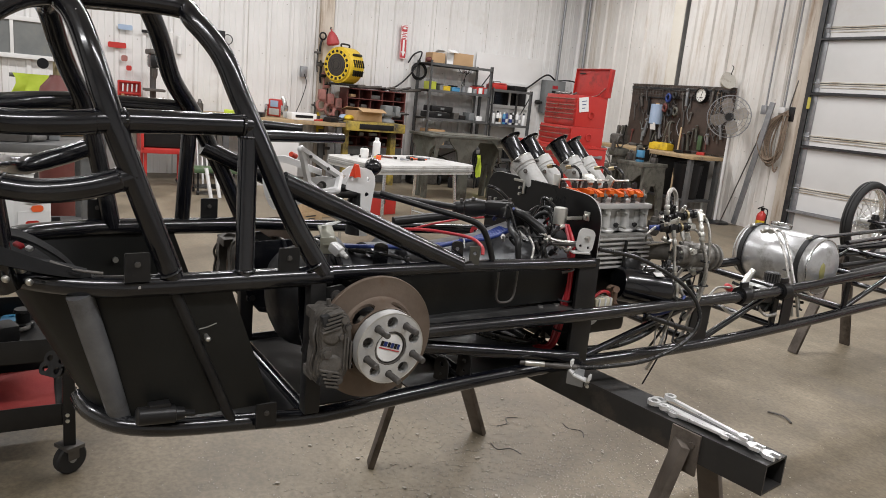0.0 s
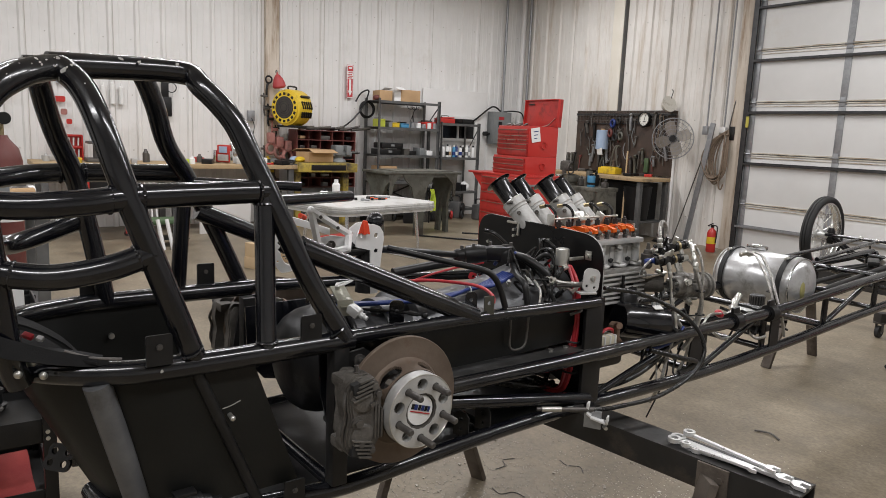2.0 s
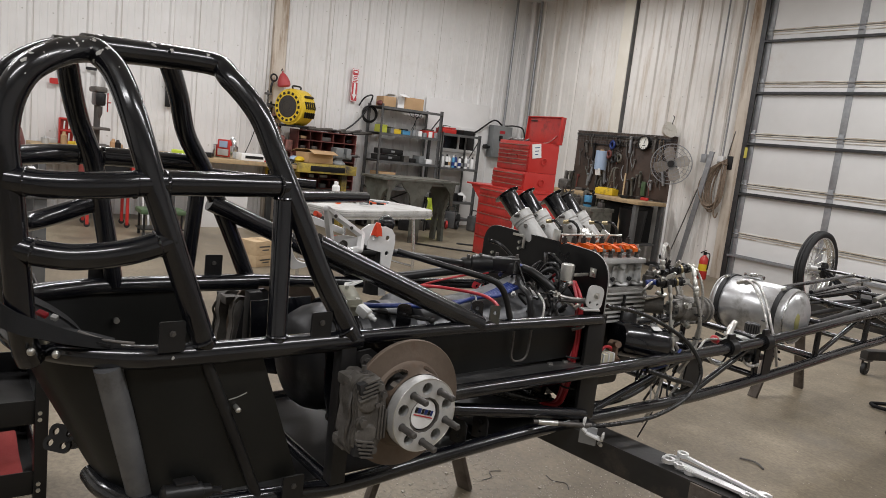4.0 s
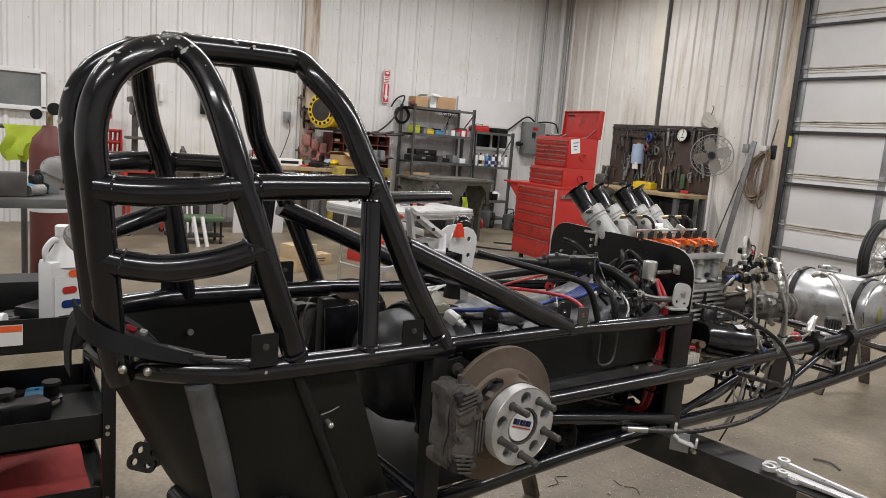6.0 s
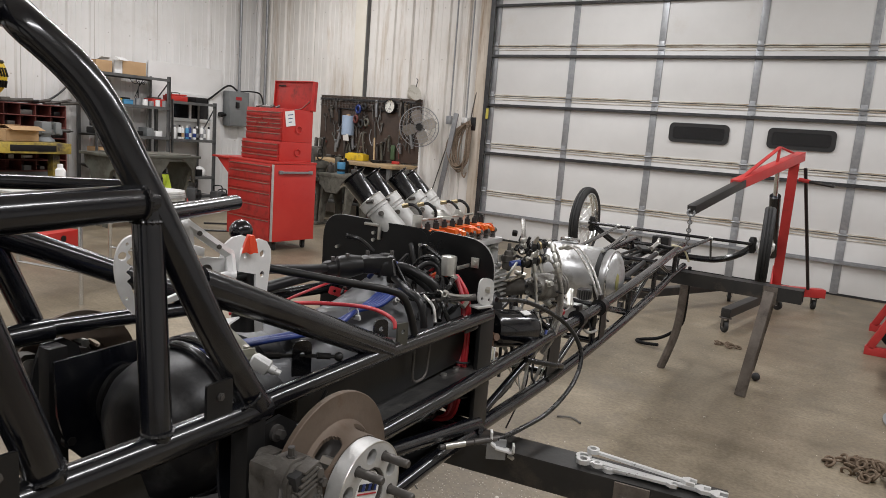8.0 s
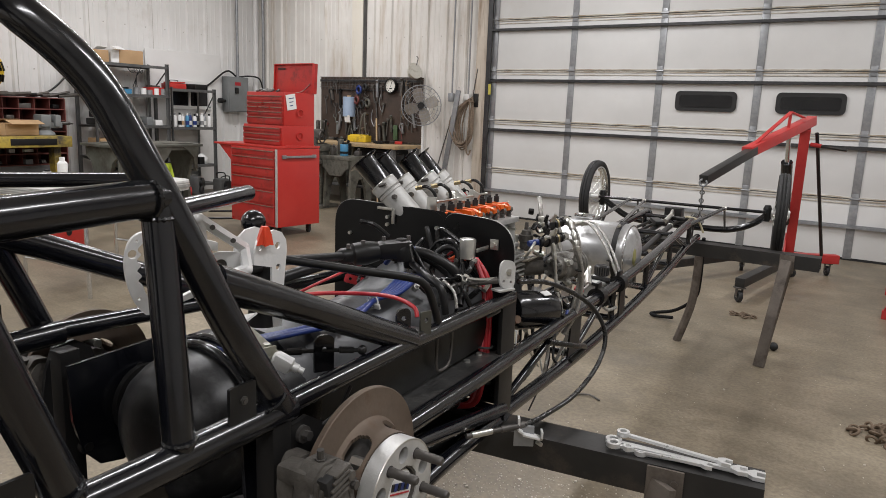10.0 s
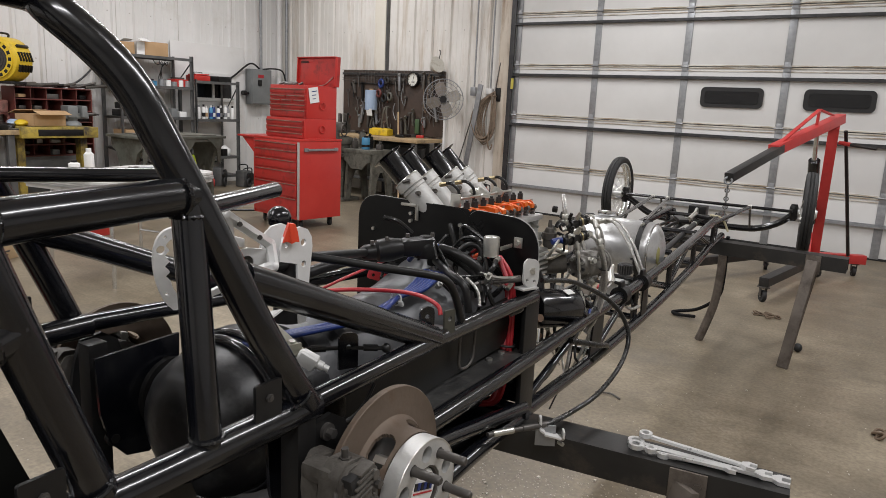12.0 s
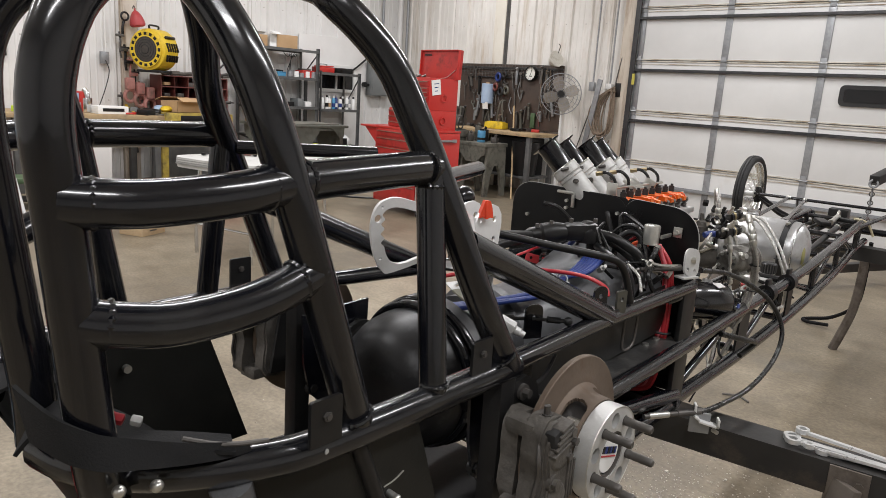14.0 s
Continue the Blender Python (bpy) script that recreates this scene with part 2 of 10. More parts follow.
def streaked(name, a, b, drip, at, across, down, rough=0.42):
    """Painted sheet metal with rust drips that run down it."""
    m = mat(name, a, b, rough=rough, scale=1.3, fine=30, bump=0.02, stain=drip, stain_at=at, stain_scale=1.0)
    nd, ln = m.node_tree.nodes, m.node_tree.links
    tc = next(n for n in nd if n.type == "TEX_COORD")
    st = [n for n in nd if n.type == "TEX_NOISE"][2]
    mp = nd.new("ShaderNodeMapping")
    mp.inputs["Scale"].default_value = (across, across, down)
    ln.new(tc.outputs["Object"], mp.inputs["Vector"])
    ln.new(mp.outputs["Vector"], st.inputs["Vector"])
    return m


WALLN = streaked("streaked_liner", (0.66, 0.635, 0.59), (0.77, 0.75, 0.71), (0.44, 0.36, 0.27), 0.60, 3.2, 0.35)
TANM = streaked("rust_streaked_cover", (0.50, 0.435, 0.35), (0.64, 0.58, 0.50), (0.26, 0.175, 0.105), 0.55, 9.0, 0.8, 0.55)
SEAM = streaked("grimy_seam", (0.60, 0.57, 0.50), (0.68, 0.65, 0.59), (0.30, 0.24, 0.16), 0.50, 5.0, 30.0, 0.55)


# ---- mesh tools ----
class Shape:
    """Collects plain solids into one mesh."""

    def __init__(self):
        self.v, self.f = [], []

    def add(self, verts, faces):
        n = len(self.v)
        self.v.extend(tuple(p) for p in verts)
        self.f.extend(tuple(i + n for i in f) for f in faces)
        return self

    def box(self, c, s, rot=(0, 0, 0), bevel=0.0, taper=1.0):
        """A box with chamfered edges, at centre c, of size s, turned by degrees."""
        hx, hy, hz = (k / 2 for k in s)
        b = min(bevel, hx * 0.9, hy * 0.9, hz * 0.9)
        m = pose(*c, *rot)
        if b <= 0:
            vs = [(x, y, z) for z in (-hz, hz) for x, y in ((-hx, -hy), (hx, -hy), (hx, hy), (-hx, hy))]
            vs = [(x * (taper if z > 0 else 1), y * (taper if z > 0 else 1), z) for x, y, z in vs]
            fs = [(0, 3, 2, 1), (4, 5, 6, 7), (0, 1, 5, 4), (1, 2, 6, 5), (2, 3, 7, 6), (3, 0, 4, 7)]
            return self.add([m @ Vector(p) for p in vs], fs)
        bm = bmesh.new()
        bmesh.ops.create_cube(bm, size=1)
        for v in bm.verts:
            k = taper if v.co.z > 0 else 1
            v.co = Vector((v.co.x * s[0] * k, v.co.y * s[1] * k, v.co.z * s[2]))
        bmesh.ops.bevel(bm, geom=bm.edges[:], offset=b, segments=2, profile=0.6, affect="EDGES")
        bm.verts.index_update()
        self.add([m @ v.co for v in bm.verts], [[v.index for v in f.verts] for f in bm.faces])
        bm.free()
        return self

    def cyl(self, p0, p1, r0, r1=None, n=16, cap=True):
        return self.lathe(p0, p1, [(0, r0), (1, r0 if r1 is None else r1)], n, cap)

    def lathe(self, p0, p1, profile, n=20, cap=True):
        """A turned solid: profile of (part of the way from p0 to p1, radius)."""
        p0, p1 = Vector(p0), Vector(p1)
        d = p1 - p0
        z = d.normalized()
        x = z.orthogonal().normalized()
        y = z.cross(x)
        vs, fs = [], []
        for t, r in profile:
            for k in range(n):
                a = 2 * math.pi * k / n
                vs.append(p0 + d * t + (x * math.cos(a) + y * math.sin(a)) * r)
        for i in range(len(profile) - 1):
            for k in range(n):
                j = (k + 1) % n
                fs.append((i * n + k, i * n + j, (i + 1) * n + j, (i + 1) * n + k))
        if cap:
            fs.append(tuple(reversed(range(n))))
            fs.append(tuple((len(profile) - 1) * n + k for k in range(n)))
        return self.add(vs, fs)

    def tube(self, pts, r, n=12, cap=True, smooth=4):
        """A round bar swept along a rounded line."""
        path = rounded(pts, smooth)
        rings, prev = [], None
        vs, fs = [], []
        for i, p in enumerate(path):
            d = (path[min(i + 1, len(path) - 1)] - path[max(i - 1, 0)]).normalized()
            if prev is None:
                x = d.orthogonal().normalized()
            else:
                x = (prev - d * prev.dot(d)).normalized()
            prev = x
            y = d.cross(x)
            for k in range(n):
                a = 2 * math.pi * k / n
                vs.append(p + (x * math.cos(a) + y * math.sin(a)) * r)
        for i in range(len(path) - 1):
            for k in range(n):
                j = (k + 1) % n
                fs.append((i * n + k, i * n + j, (i + 1) * n + j, (i + 1) * n + k))
        if cap:
            fs.append(tuple(reversed(range(n))))
            fs.append(tuple((len(path) - 1) * n + k for k in range(n)))
        return self.add(vs, fs)

    def plate(self, poly, m, thick, holes=()):
        """A flat plate: outline in its own plane, thickness along z, placed by matrix m; holes are (x, y, radius)."""
        bm = bmesh.new()
        loops = [[(x, y) for x, y in poly]] + [[(hx + hr * math.cos(2 * math.pi * k / 14), hy + hr * math.sin(2 * math.pi * k / 14)) for k in range(14)] for hx, hy, hr in holes]
        edges = []
        for lp in loops:
            vs = [bm.verts.new((x, y, 0)) for x, y in lp]
            edges += [bm.edges.new((vs[i], vs[(i + 1) % len(vs)])) for i in range(len(vs))]
        if holes:
            bmesh.ops.triangle_fill(bm, use_beauty=True, use_dissolve=False, edges=edges)
        else:
            bm.faces.new(bm.verts[:])
        got = bmesh.ops.extrude_face_region(bm, geom=bm.faces[:])
        bmesh.ops.translate(bm, vec=(0, 0, thick), verts=[e for e in got["geom"] if isinstance(e, bmesh.types.BMVert)])
        bmesh.ops.recalc_face_normals(bm, faces=bm.faces[:])
        bm.verts.index_update()
        self.add([m @ v.co for v in bm.verts], [[v.index for v in f.verts] for f in bm.faces])
        bm.free()
        return self

    def ball(self, c, r, nu=18, nv=10, squash=(1, 1, 1)):
        vs, fs = [], []
        for i in range(1, nv):
            a = math.pi * i / nv
            for k in range(nu):
                b = 2 * math.pi * k / nu
                vs.append((c[0] + r * squash[0] * math.sin(a) * math.cos(b), c[1] + r * squash[1] * math.sin(a) * math.sin(b), c[2] + r * squash[2] * math.cos(a)))
        for i in range(nv - 2):
            for k in range(nu):
                j = (k + 1) % nu
                fs.append((i * nu + k, (i + 1) * nu + k, (i + 1) * nu + j, i * nu + j))
        top, bot = len(vs), len(vs) + 1
        vs += [(c[0], c[1], c[2] + r * squash[2]), (c[0], c[1], c[2] - r * squash[2])]
        for k in range(nu):
            j = (k + 1) % nu
            fs.append((top, k, j))
            fs.append((bot, (nv - 2) * nu + j, (nv - 2) * nu + k))
        return self.add(vs, fs)

    def torus(self, c, axis, R, r, n=32, k=10, arc=360.0):
        z = Vector(axis).normalized()
        x = z.orthogonal().normalized()
        y = z.cross(x)
        full = arc >= 359
        cnt = n if full else n + 1
        vs, fs = [], []
        for i in range(cnt):
            a = radians(arc) * i / n
            d = x * math.cos(a) + y * math.sin(a)
            for q in range(k):
                b = 2 * math.pi * q / k
                vs.append(Vector(c) + d * (R + r * math.cos(b)) + z * r * math.sin(b))
        for i in range(n if full else cnt - 1):
            i2 = (i + 1) % cnt
            for q in range(k):
                q2 = (q + 1) % k
                fs.append((i * k + q, i2 * k + q, i2 * k + q2, i * k + q2))
        return self.add(vs, fs)

    def ring(self, p0, p1, ri, ro, n=32):
        """A flat ring with a bore."""
        p0, p1 = Vector(p0), Vector(p1)
        z = (p1 - p0).normalized()
        x = z.orthogonal().normalized()
        y = z.cross(x)
        vs, fs = [], []
        for k in range(n):
            a = 2 * math.pi * k / n
            d = x * math.cos(a) + y * math.sin(a)
            vs += [p0 + d * ri, p0 + d * ro, p1 + d * ro, p1 + d * ri]
        for k in range(n):
            a, b = k * 4, ((k + 1) % n) * 4
            for q in range(4):
                w = (q + 1) % 4
                fs.append((a + q, b + q, b + w, a + w))
        return self.add(vs, fs)

    def mesh(self, name, material, angle=40):
        me = bpy.data.meshes.new(name)
        me.from_pydata(self.v, [], self.f)
        me.validate()
        bm = bmesh.new()
        bm.from_mesh(me)
        bmesh.ops.recalc_face_normals(bm, faces=bm.faces[:])
        bm.to_mesh(me)
        bm.free()
        me.polygons.foreach_set("use_smooth", [True] * len(me.polygons))
        me.set_sharp_from_angle(angle=radians(angle))
        me.materials.append(material)
        return me


def rounded(pts, smooth=4):
    """A smooth line through the points (Catmull-Rom)."""
    p = [Vector(q) for q in pts]
    if len(p) < 3 or smooth < 2:
        return p
    out = []
    for i in range(len(p) - 1):
        a, b, c, d = p[max(i - 1, 0)], p[i], p[i + 1], p[min(i + 2, len(p) - 1)]
        for s in range(smooth):
            t = s / smooth
            out.append(0.5 * ((2 * b) + (c - a) * t + (2 * a - 5 * b + 4 * c - d) * t * t + (3 * b - a - 3 * c + d) * t ** 3))
    out.append(p[-1])
    return out


def fillet(pts, radius, steps=6):
    """A line of straight runs with round bends, as a bent pipe has."""
    p = [Vector(q) for q in pts]
    out = [p[0]]
    for i in range(1, len(p) - 1):
        a, b, c = p[i - 1], p[i], p[i + 1]
        r = min(radius, (a - b).length * 0.48, (c - b).length * 0.48)
        s, e = b + (a - b).normalized() * r, b + (c - b).normalized() * r
        for k in range(steps + 1):
            t = k / steps
            out.append(s * (1 - t) ** 2 + b * 2 * t * (1 - t) + e * t * t)
    out.append(p[-1])
    return out


def part(name, shape, material, parent, label="", angle=40):
    ob = new(name, shape.mesh(name, material, angle))
    ob.parent = parent
    if label:
        ob["label"] = label
    return ob


def thing(name, label, category, m=None, group="", kind=""):
    ob = new(name)
    ob.empty_display_size = 0.1
    ob.matrix_world = m or Matrix()
    return tagged(ob, label, category, group, kind)


def solo(name, shape, material, label, category="", kind="", group="", m=None, angle=40):
    ob = new(name, shape.mesh(name, material, angle))
    if m is not None:
        ob.matrix_world = m
    return tagged(ob, label, category, group, kind)


def S():
    return Shape()

# ---- the building ----
WX, DY, CEIL = -9.55, 8.42, 3.8
EX, SY = 4.5, -4.5


def slab(name, c, s, material, label):
    return solo(name, S().box(c, s), material, label, kind="structure")


slab("floor", ((WX + EX) / 2, (SY + DY) / 2, -0.075), (EX - WX + 0.6, DY - SY + 0.6, 0.15), FLOORM, "worn stained bare concrete shop floor")
slab("ceiling", ((WX + EX) / 2, (SY + DY) / 2, CEIL + 0.1), (EX - WX + 0.6, DY - SY + 0.6, 0.2), WALLM, "white sheet metal ceiling")


def liner(x0, width, height, z0=0.0, pitch=0.305):
    """Ribbed steel liner sheet in its own plane: x along the wall, y out of it."""
    prof = []
    x = x0
    while x < x0 + width - 1e-4:
        w = min(pitch, x0 + width - x)
        if w > pitch * 0.9:
            prof += [(x, 0.0), (x + 0.018, 0.026), (x + 0.052, 0.026), (x + 0.072, 0.0), (x + 0.145, 0.0), (x + 0.151, 0.004), (x + 0.163, 0.004), (x + 0.169, 0.0), (x + 0.222, 0.0), (x + 0.228, 0.004), (x + 0.240, 0.004), (x + 0.246, 0.0)]
        else:
            prof += [(x, 0.0)]
        x += pitch
    prof.append((x0 + width, 0.0))
    vs, fs = [], []
    for px, py in prof:
        vs += [(px, py, z0), (px, py, z0 + height), (px, py - 0.03, z0), (px, py - 0.03, z0 + height)]
    for i in range(len(prof) - 1):
        a, b = i * 4, i * 4 + 4
        fs += [(a, b, b + 1, a + 1), (a + 2, a + 3, b + 3, b + 2), (a + 1, b + 1, b + 3, a + 3), (a, a + 2, b + 2, b)]
    fs += [(0, 1, 3, 2), (len(vs) - 4, len(vs) - 2, len(vs) - 1, len(vs) - 3)]
    return S().add(vs, fs)


def ribbed_wall(name, m, length, label, skip=(), skin=None, bare=False):
    skin = skin or WALLM
    wall = thing(name, label, "wall", m, kind="structure")
    part("backing", S().box((length / 2, -0.12, CEIL / 2), (length, 0.14, CEIL)) if not skip else S().box((skip[0] / 2, -0.12, CEIL / 2), (skip[0], 0.14, CEIL)).box(((skip[1] + length) / 2, -0.12, CEIL / 2), (length - skip[1], 0.14, CEIL)).box(((skip[0] + skip[1]) / 2, -0.12, (skip[2] + CEIL) / 2), (skip[1] - skip[0], 0.14, CEIL - skip[2])), WALLM, wall)
    x = 0.0
    sheet = 0.915
    while x < length - 1e-3:
        w = min(sheet, length - x)
        if skip and x + w > skip[0] and x < skip[1]:
            if x < skip[0]:
                part("liner_panel", liner(x, skip[0] - x, CEIL), skin, wall, angle=25)
            if x + w > skip[1]:
                part("liner_panel", liner(skip[1], x + w - skip[1], CEIL), skin, wall, angle=25)
            part("liner_panel", liner(max(x, skip[0]), min(x + w, skip[1]) - max(x, skip[0]), CEIL - skip[2], skip[2]), skin, wall, angle=25)
        else:
            part("liner_panel", liner(x, w, CEIL), skin, wall, angle=25)
        if x > 0.1 and not bare and not (skip and skip[0] - 0.1 < x < skip[1] + 0.1):
            part("lap_joint", S().box((x - 0.001, 0.0025, CEIL / 2), (0.007, 0.004, CEIL)), JOINT, wall)
        x += w
    if not bare:
        screws = S()
        x = 0.11
        while x < length:
            if not (skip and skip[0] - 0.1 < x < skip[1] + 0.1):
                for z in (0.35, 0.95, 1.62, 2.28, 2.95, 3.6):
                    screws.cyl((x, -0.001, z), (x, 0.005, z), 0.008, n=6)
            x += 0.305
        ob = part("wall_screws", screws, JOINT, wall)
        tagged(ob, kind="stuff")
    return wall


# west wall: along +y from the south, face towards +x
JOINT = mat("joint_grey", (0.42, 0.40, 0.36), (0.54, 0.52, 0.48), rough=0.5, scale=4, fine=60, bump=0.05)
ribbed_wall("wall_west", pose(WX, DY, 0, 0, 0, -90), DY - SY, "white ribbed steel liner wall with rub marks")
DOOR0, DOOR1, DOORH = -5.16, 1.12, 3.67
ribbed_wall("wall_north", pose(EX, DY, 0, 0, 0, 180), EX - WX, "white ribbed steel liner wall with brown drip stains", skip=(EX - DOOR1, EX - DOOR0, DOORH), skin=WALLN)
ribbed_wall("wall_east", pose(EX, SY, 0, 0, 0, 90), DY - SY, "white ribbed steel liner wall", bare=True)
ribbed_wall("wall_south", pose(WX, SY, 0), EX - WX, "white ribbed steel liner wall", bare=True)

# stained bare posts between the liner sheets
CREAM = streaked("cream_cover", (0.64, 0.60, 0.51), (0.72, 0.69, 0.62), (0.48, 0.40, 0.30), 0.62, 8.0, 0.6, 0.5)
for nm, c, s in (("column_cover", (WX + 0.035, 3.98, CEIL / 2), (0.07, 0.19, CEIL)), ("column_cover", (-7.37, DY - 0.035, CEIL / 2), (0.2, 0.07, CEIL)), ("column_cover", (-5.30, DY - 0.04, CEIL / 2), (0.17, 0.08, CEIL))):
    solo(nm, S().box(c, s, bevel=0.006), CREAM if c[0] < -7 and c[1] > 8 else TANM, "tan rust-stained steel column cover", kind="structure")
# the shadow line at the column joint, drawn as a dark strip
solo("trim", S().box((-7.255, DY - 0.034, CEIL / 2), (0.016, 0.068, CEIL)), SHELFM, "dark strip drawn for the shadowed joint beside the column", kind="structure")


def corner_pipes():
    for k, (dx, dy, r) in enumerate(((0.10, 0.07, 0.045), (0.26, 0.06, 0.022))):
        solo("conduit", S().cyl((WX + dx, DY - dy, 0.4), (WX + dx, DY - dy, CEIL), r, n=12), GALV if k else WALLM, "vertical pipe in the corner of the shop", "pipe")


corner_pipes()

# ---- overhead sectional door ----
def sectional_door():
    door = thing("door_1", "white sectional overhead shop door with grey stiles", "door", kind="structure")
    y = 8.34
    stiles = [DOOR0 + 0.05, -4.06, -3.02, -2.0, -0.99, 0.04, DOOR1 - 0.05]
    H = 0.61
    for k in range(6):
        z = k * H
        sh = S().box(((DOOR0 + DOOR1) / 2, y + 0.025, z + H / 2), (DOOR1 - DOOR0, 0.05, H - 0.006), bevel=0.004)
        sec = part("door_section", sh, DOORM, door)
        rail = S()
        for zz in (z + 0.012, z + H - 0.012):
            if 0.02 < zz < 3.65:
                rail.box(((DOOR0 + DOOR1) / 2, y - 0.006, zz), (DOOR1 - DOOR0, 0.014, 0.012))
        rail.box(((DOOR0 + DOOR1) / 2, y - 0.004, z + H - 0.045), (DOOR1 - DOOR0, 0.008, 0.01))
        part("seam_rail", rail, SEAM, sec)
        zs = 0.33 if k == 0 else z + H - 0.125
        st = S().box(((DOOR0 + DOOR1) / 2, y - 0.028, zs), (DOOR1 - DOOR0, 0.05, 0.018)).box(((DOOR0 + DOOR1) / 2, y - 0.006, zs + 0.010), (DOOR1 - DOOR0, 0.008, 0.03)).box(((DOOR0 + DOOR1) / 2, y - 0.05, zs + 0.004), (DOOR1 - DOOR0, 0.008, 0.02))
        part("strut", st, STRUT if k else GALV, sec)
        for sx in stiles:
            part("stile", S().box((sx, y - 0.004, z + H / 2), (0.075, 0.012, H - 0.03), bevel=0.002), GALV, sec)
            if k:
                hg = S().box((sx, y - 0.014, z), (0.06, 0.012, 0.1), bevel=0.003).cyl((sx - 0.045, y - 0.024, z), (sx + 0.045, y - 0.024, z), 0.009, n=8)
                part("hinge", hg, GALV, sec)
    for x0, x1 in ((-2.82, -2.19), (-1.81, -1.18), (-3.85, -3.22), (-0.8, -0.17)):
        if x0 in (-3.85, -0.8):
            continue
        cx = (x0 + x1) / 2
        win = part("window", S().plate(round_rect(x1 - x0, 0.21, 0.05), pose(cx, y - 0.001, 1.515, 90), 0.022, ()), RUBBER, door, "dark tinted slot window in a black rubber frame")
        part("pane", S().plate(round_rect(x1 - x0 - 0.09, 0.13, 0.03), pose(cx, y - 0.023, 1.515, 90), 0.004), SMOKE, win)
    for sx in (DOOR0 - 0.035, DOOR1 + 0.035):
        tr = S().box((sx, y - 0.01, 1.83), (0.035, 0.06, 3.66)).box((sx + (0.03 if sx < 0 else -0.03), y - 0.045, 1.83), (0.045, 0.01, 3.66))
        part("track", tr, STRUT, door)
    part("bottom_seal", S().box(((DOOR0 + DOOR1) / 2, y + 0.02, 0.012), (DOOR1 - DOOR0, 0.045, 0.024)), RUBBER, door)
    part("sticker", S().box((DOOR0 + 0.02, y - 0.05, 1.6), (0.038, 0.004, 0.13)), mat("dull_yellow_label", (0.46, 0.40, 0.06), (0.54, 0.48, 0.1), rough=0.6), door)


def round_rect(w, h, r, n=5):
    pts = []
    for cx, cy, a0 in ((w / 2 - r, h / 2 - r, 0), (-w / 2 + r, h / 2 - r, 90), (-w / 2 + r, -h / 2 + r, 180), (w / 2 - r, -h / 2 + r, 270)):
        for k in range(n + 1):
            a = radians(a0 + 90 * k / n)
            pts.append((cx + r * math.cos(a), cy + r * math.sin(a)))
    return pts


sectional_door()
solo("door_header", S().box(((DOOR0 + DOOR1) / 2, 8.55, 3.735), (DOOR1 - DOOR0 + 0.3, 0.1, 0.12)), WALLM, "white steel header over the door", kind="structure")
# added sheet outside the door opening, hidden by the door
solo("outside_apron", S().box(((DOOR0 + DOOR1) / 2, 8.9, 1.9), (DOOR1 - DOOR0 + 0.6, 0.02, 3.9)), STEEL, "unseen dark sheet added outside the closed door", kind="structure")


def ceiling_fixture(lx, ly):
    f = thing("strip_light", "white linear shop light on the ceiling", "light fixture", pose(lx, ly, 0), group="ceiling strip lights")
    part("housing", S().box((0, 0, CEIL - 0.06), (0.34, 2.4, 0.1), bevel=0.01), PLASTW, f)


for lx, ly in LAMPS:
    ceiling_fixture(lx, ly)

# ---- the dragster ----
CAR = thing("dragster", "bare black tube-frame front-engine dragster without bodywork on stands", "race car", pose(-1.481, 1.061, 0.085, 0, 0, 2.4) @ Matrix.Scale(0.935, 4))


def pipe(name, pts, r, bend=0.0, material=BLACK, parent=None, label="", n=14, smooth=1):
    path = fillet(pts, bend) if bend else pts
    return part(name, S().tube(path, r, n=n, smooth=1 if bend else smooth), material, parent or CAR, label)


def both(name, pts, r, bend=0.0, material=BLACK, smooth=1, shift=-0.035):
    """The same tube on the near and the far side."""
    out = [pipe(name, pts, r, bend, material, smooth=smooth)]
    out.append(pipe(name, [(-u + 2 * shift, v, z) for u, v, z in pts], r, bend, material, smooth=smooth))
    return out


R1, R2 = 0.0215, 0.0190
# roll cage
HOOP = [(0.178, -0.685, 0.872), (0.188, -0.70, 0.93), (0.20, -0.723, 1.152), (0.206, -0.732, 1.255), (0.204, -0.711, 1.328), (0.18, -0.663, 1.369), (0.145, -0.612, 1.386), (0.154, -0.591, 1.379), (0.182, -0.572, 1.35), (0.221, -0.554, 1.288), (0.241, -0.53, 1.201), (0.244, -0.484, 1.066), (0.24, -0.417, 0.882)]
pipe("cage_hoop", HOOP, R1, smooth=5, n=20)
pipe("cage_hoop", [(0.03, -0.695, 0.88), (0.036, -0.70, 0.96), (0.048, -0.727, 1.17), (0.056, -0.735, 1.25), (0.058, -0.729, 1.302), (0.064, -0.705, 1.345), (0.072, -0.66, 1.376), (0.07, -0.625, 1.386), (0.0, -0.61, 1.392), (-0.11, -0.605, 1.39), (-0.15, -0.592, 1.37), (-0.195, -0.575, 1.32), (-0.25, -0.55, 1.26), (-0.285, -0.515, 1.18), (-0.30, -0.485, 1.05), (-0.30, -0.455, 0.88)], R1, smooth=5, n=20)
pipe("top_bar", [(0.12, -0.615, 1.392), (0.085, -0.395, 1.400), (0.122, -0.362, 1.374), (0.165, -0.318, 1.313), (0.194, -0.288, 1.233), (0.215, -0.246, 1.135), (0.235, -0.186, 1.0), (0.246, -0.118, 0.885)], R1, smooth=5, n=20)
pipe("top_bar", [(-0.14, -0.62, 1.402), (-0.15, -0.415, 1.412), (-0.158, -0.395, 1.40), (-0.182, -0.365, 1.34), (-0.225, -0.330, 1.255), (-0.28, -0.262, 1.165), (-0.315, -0.18, 1.02), (-0.333, -0.115, 0.885)], R1, smooth=5, n=20)
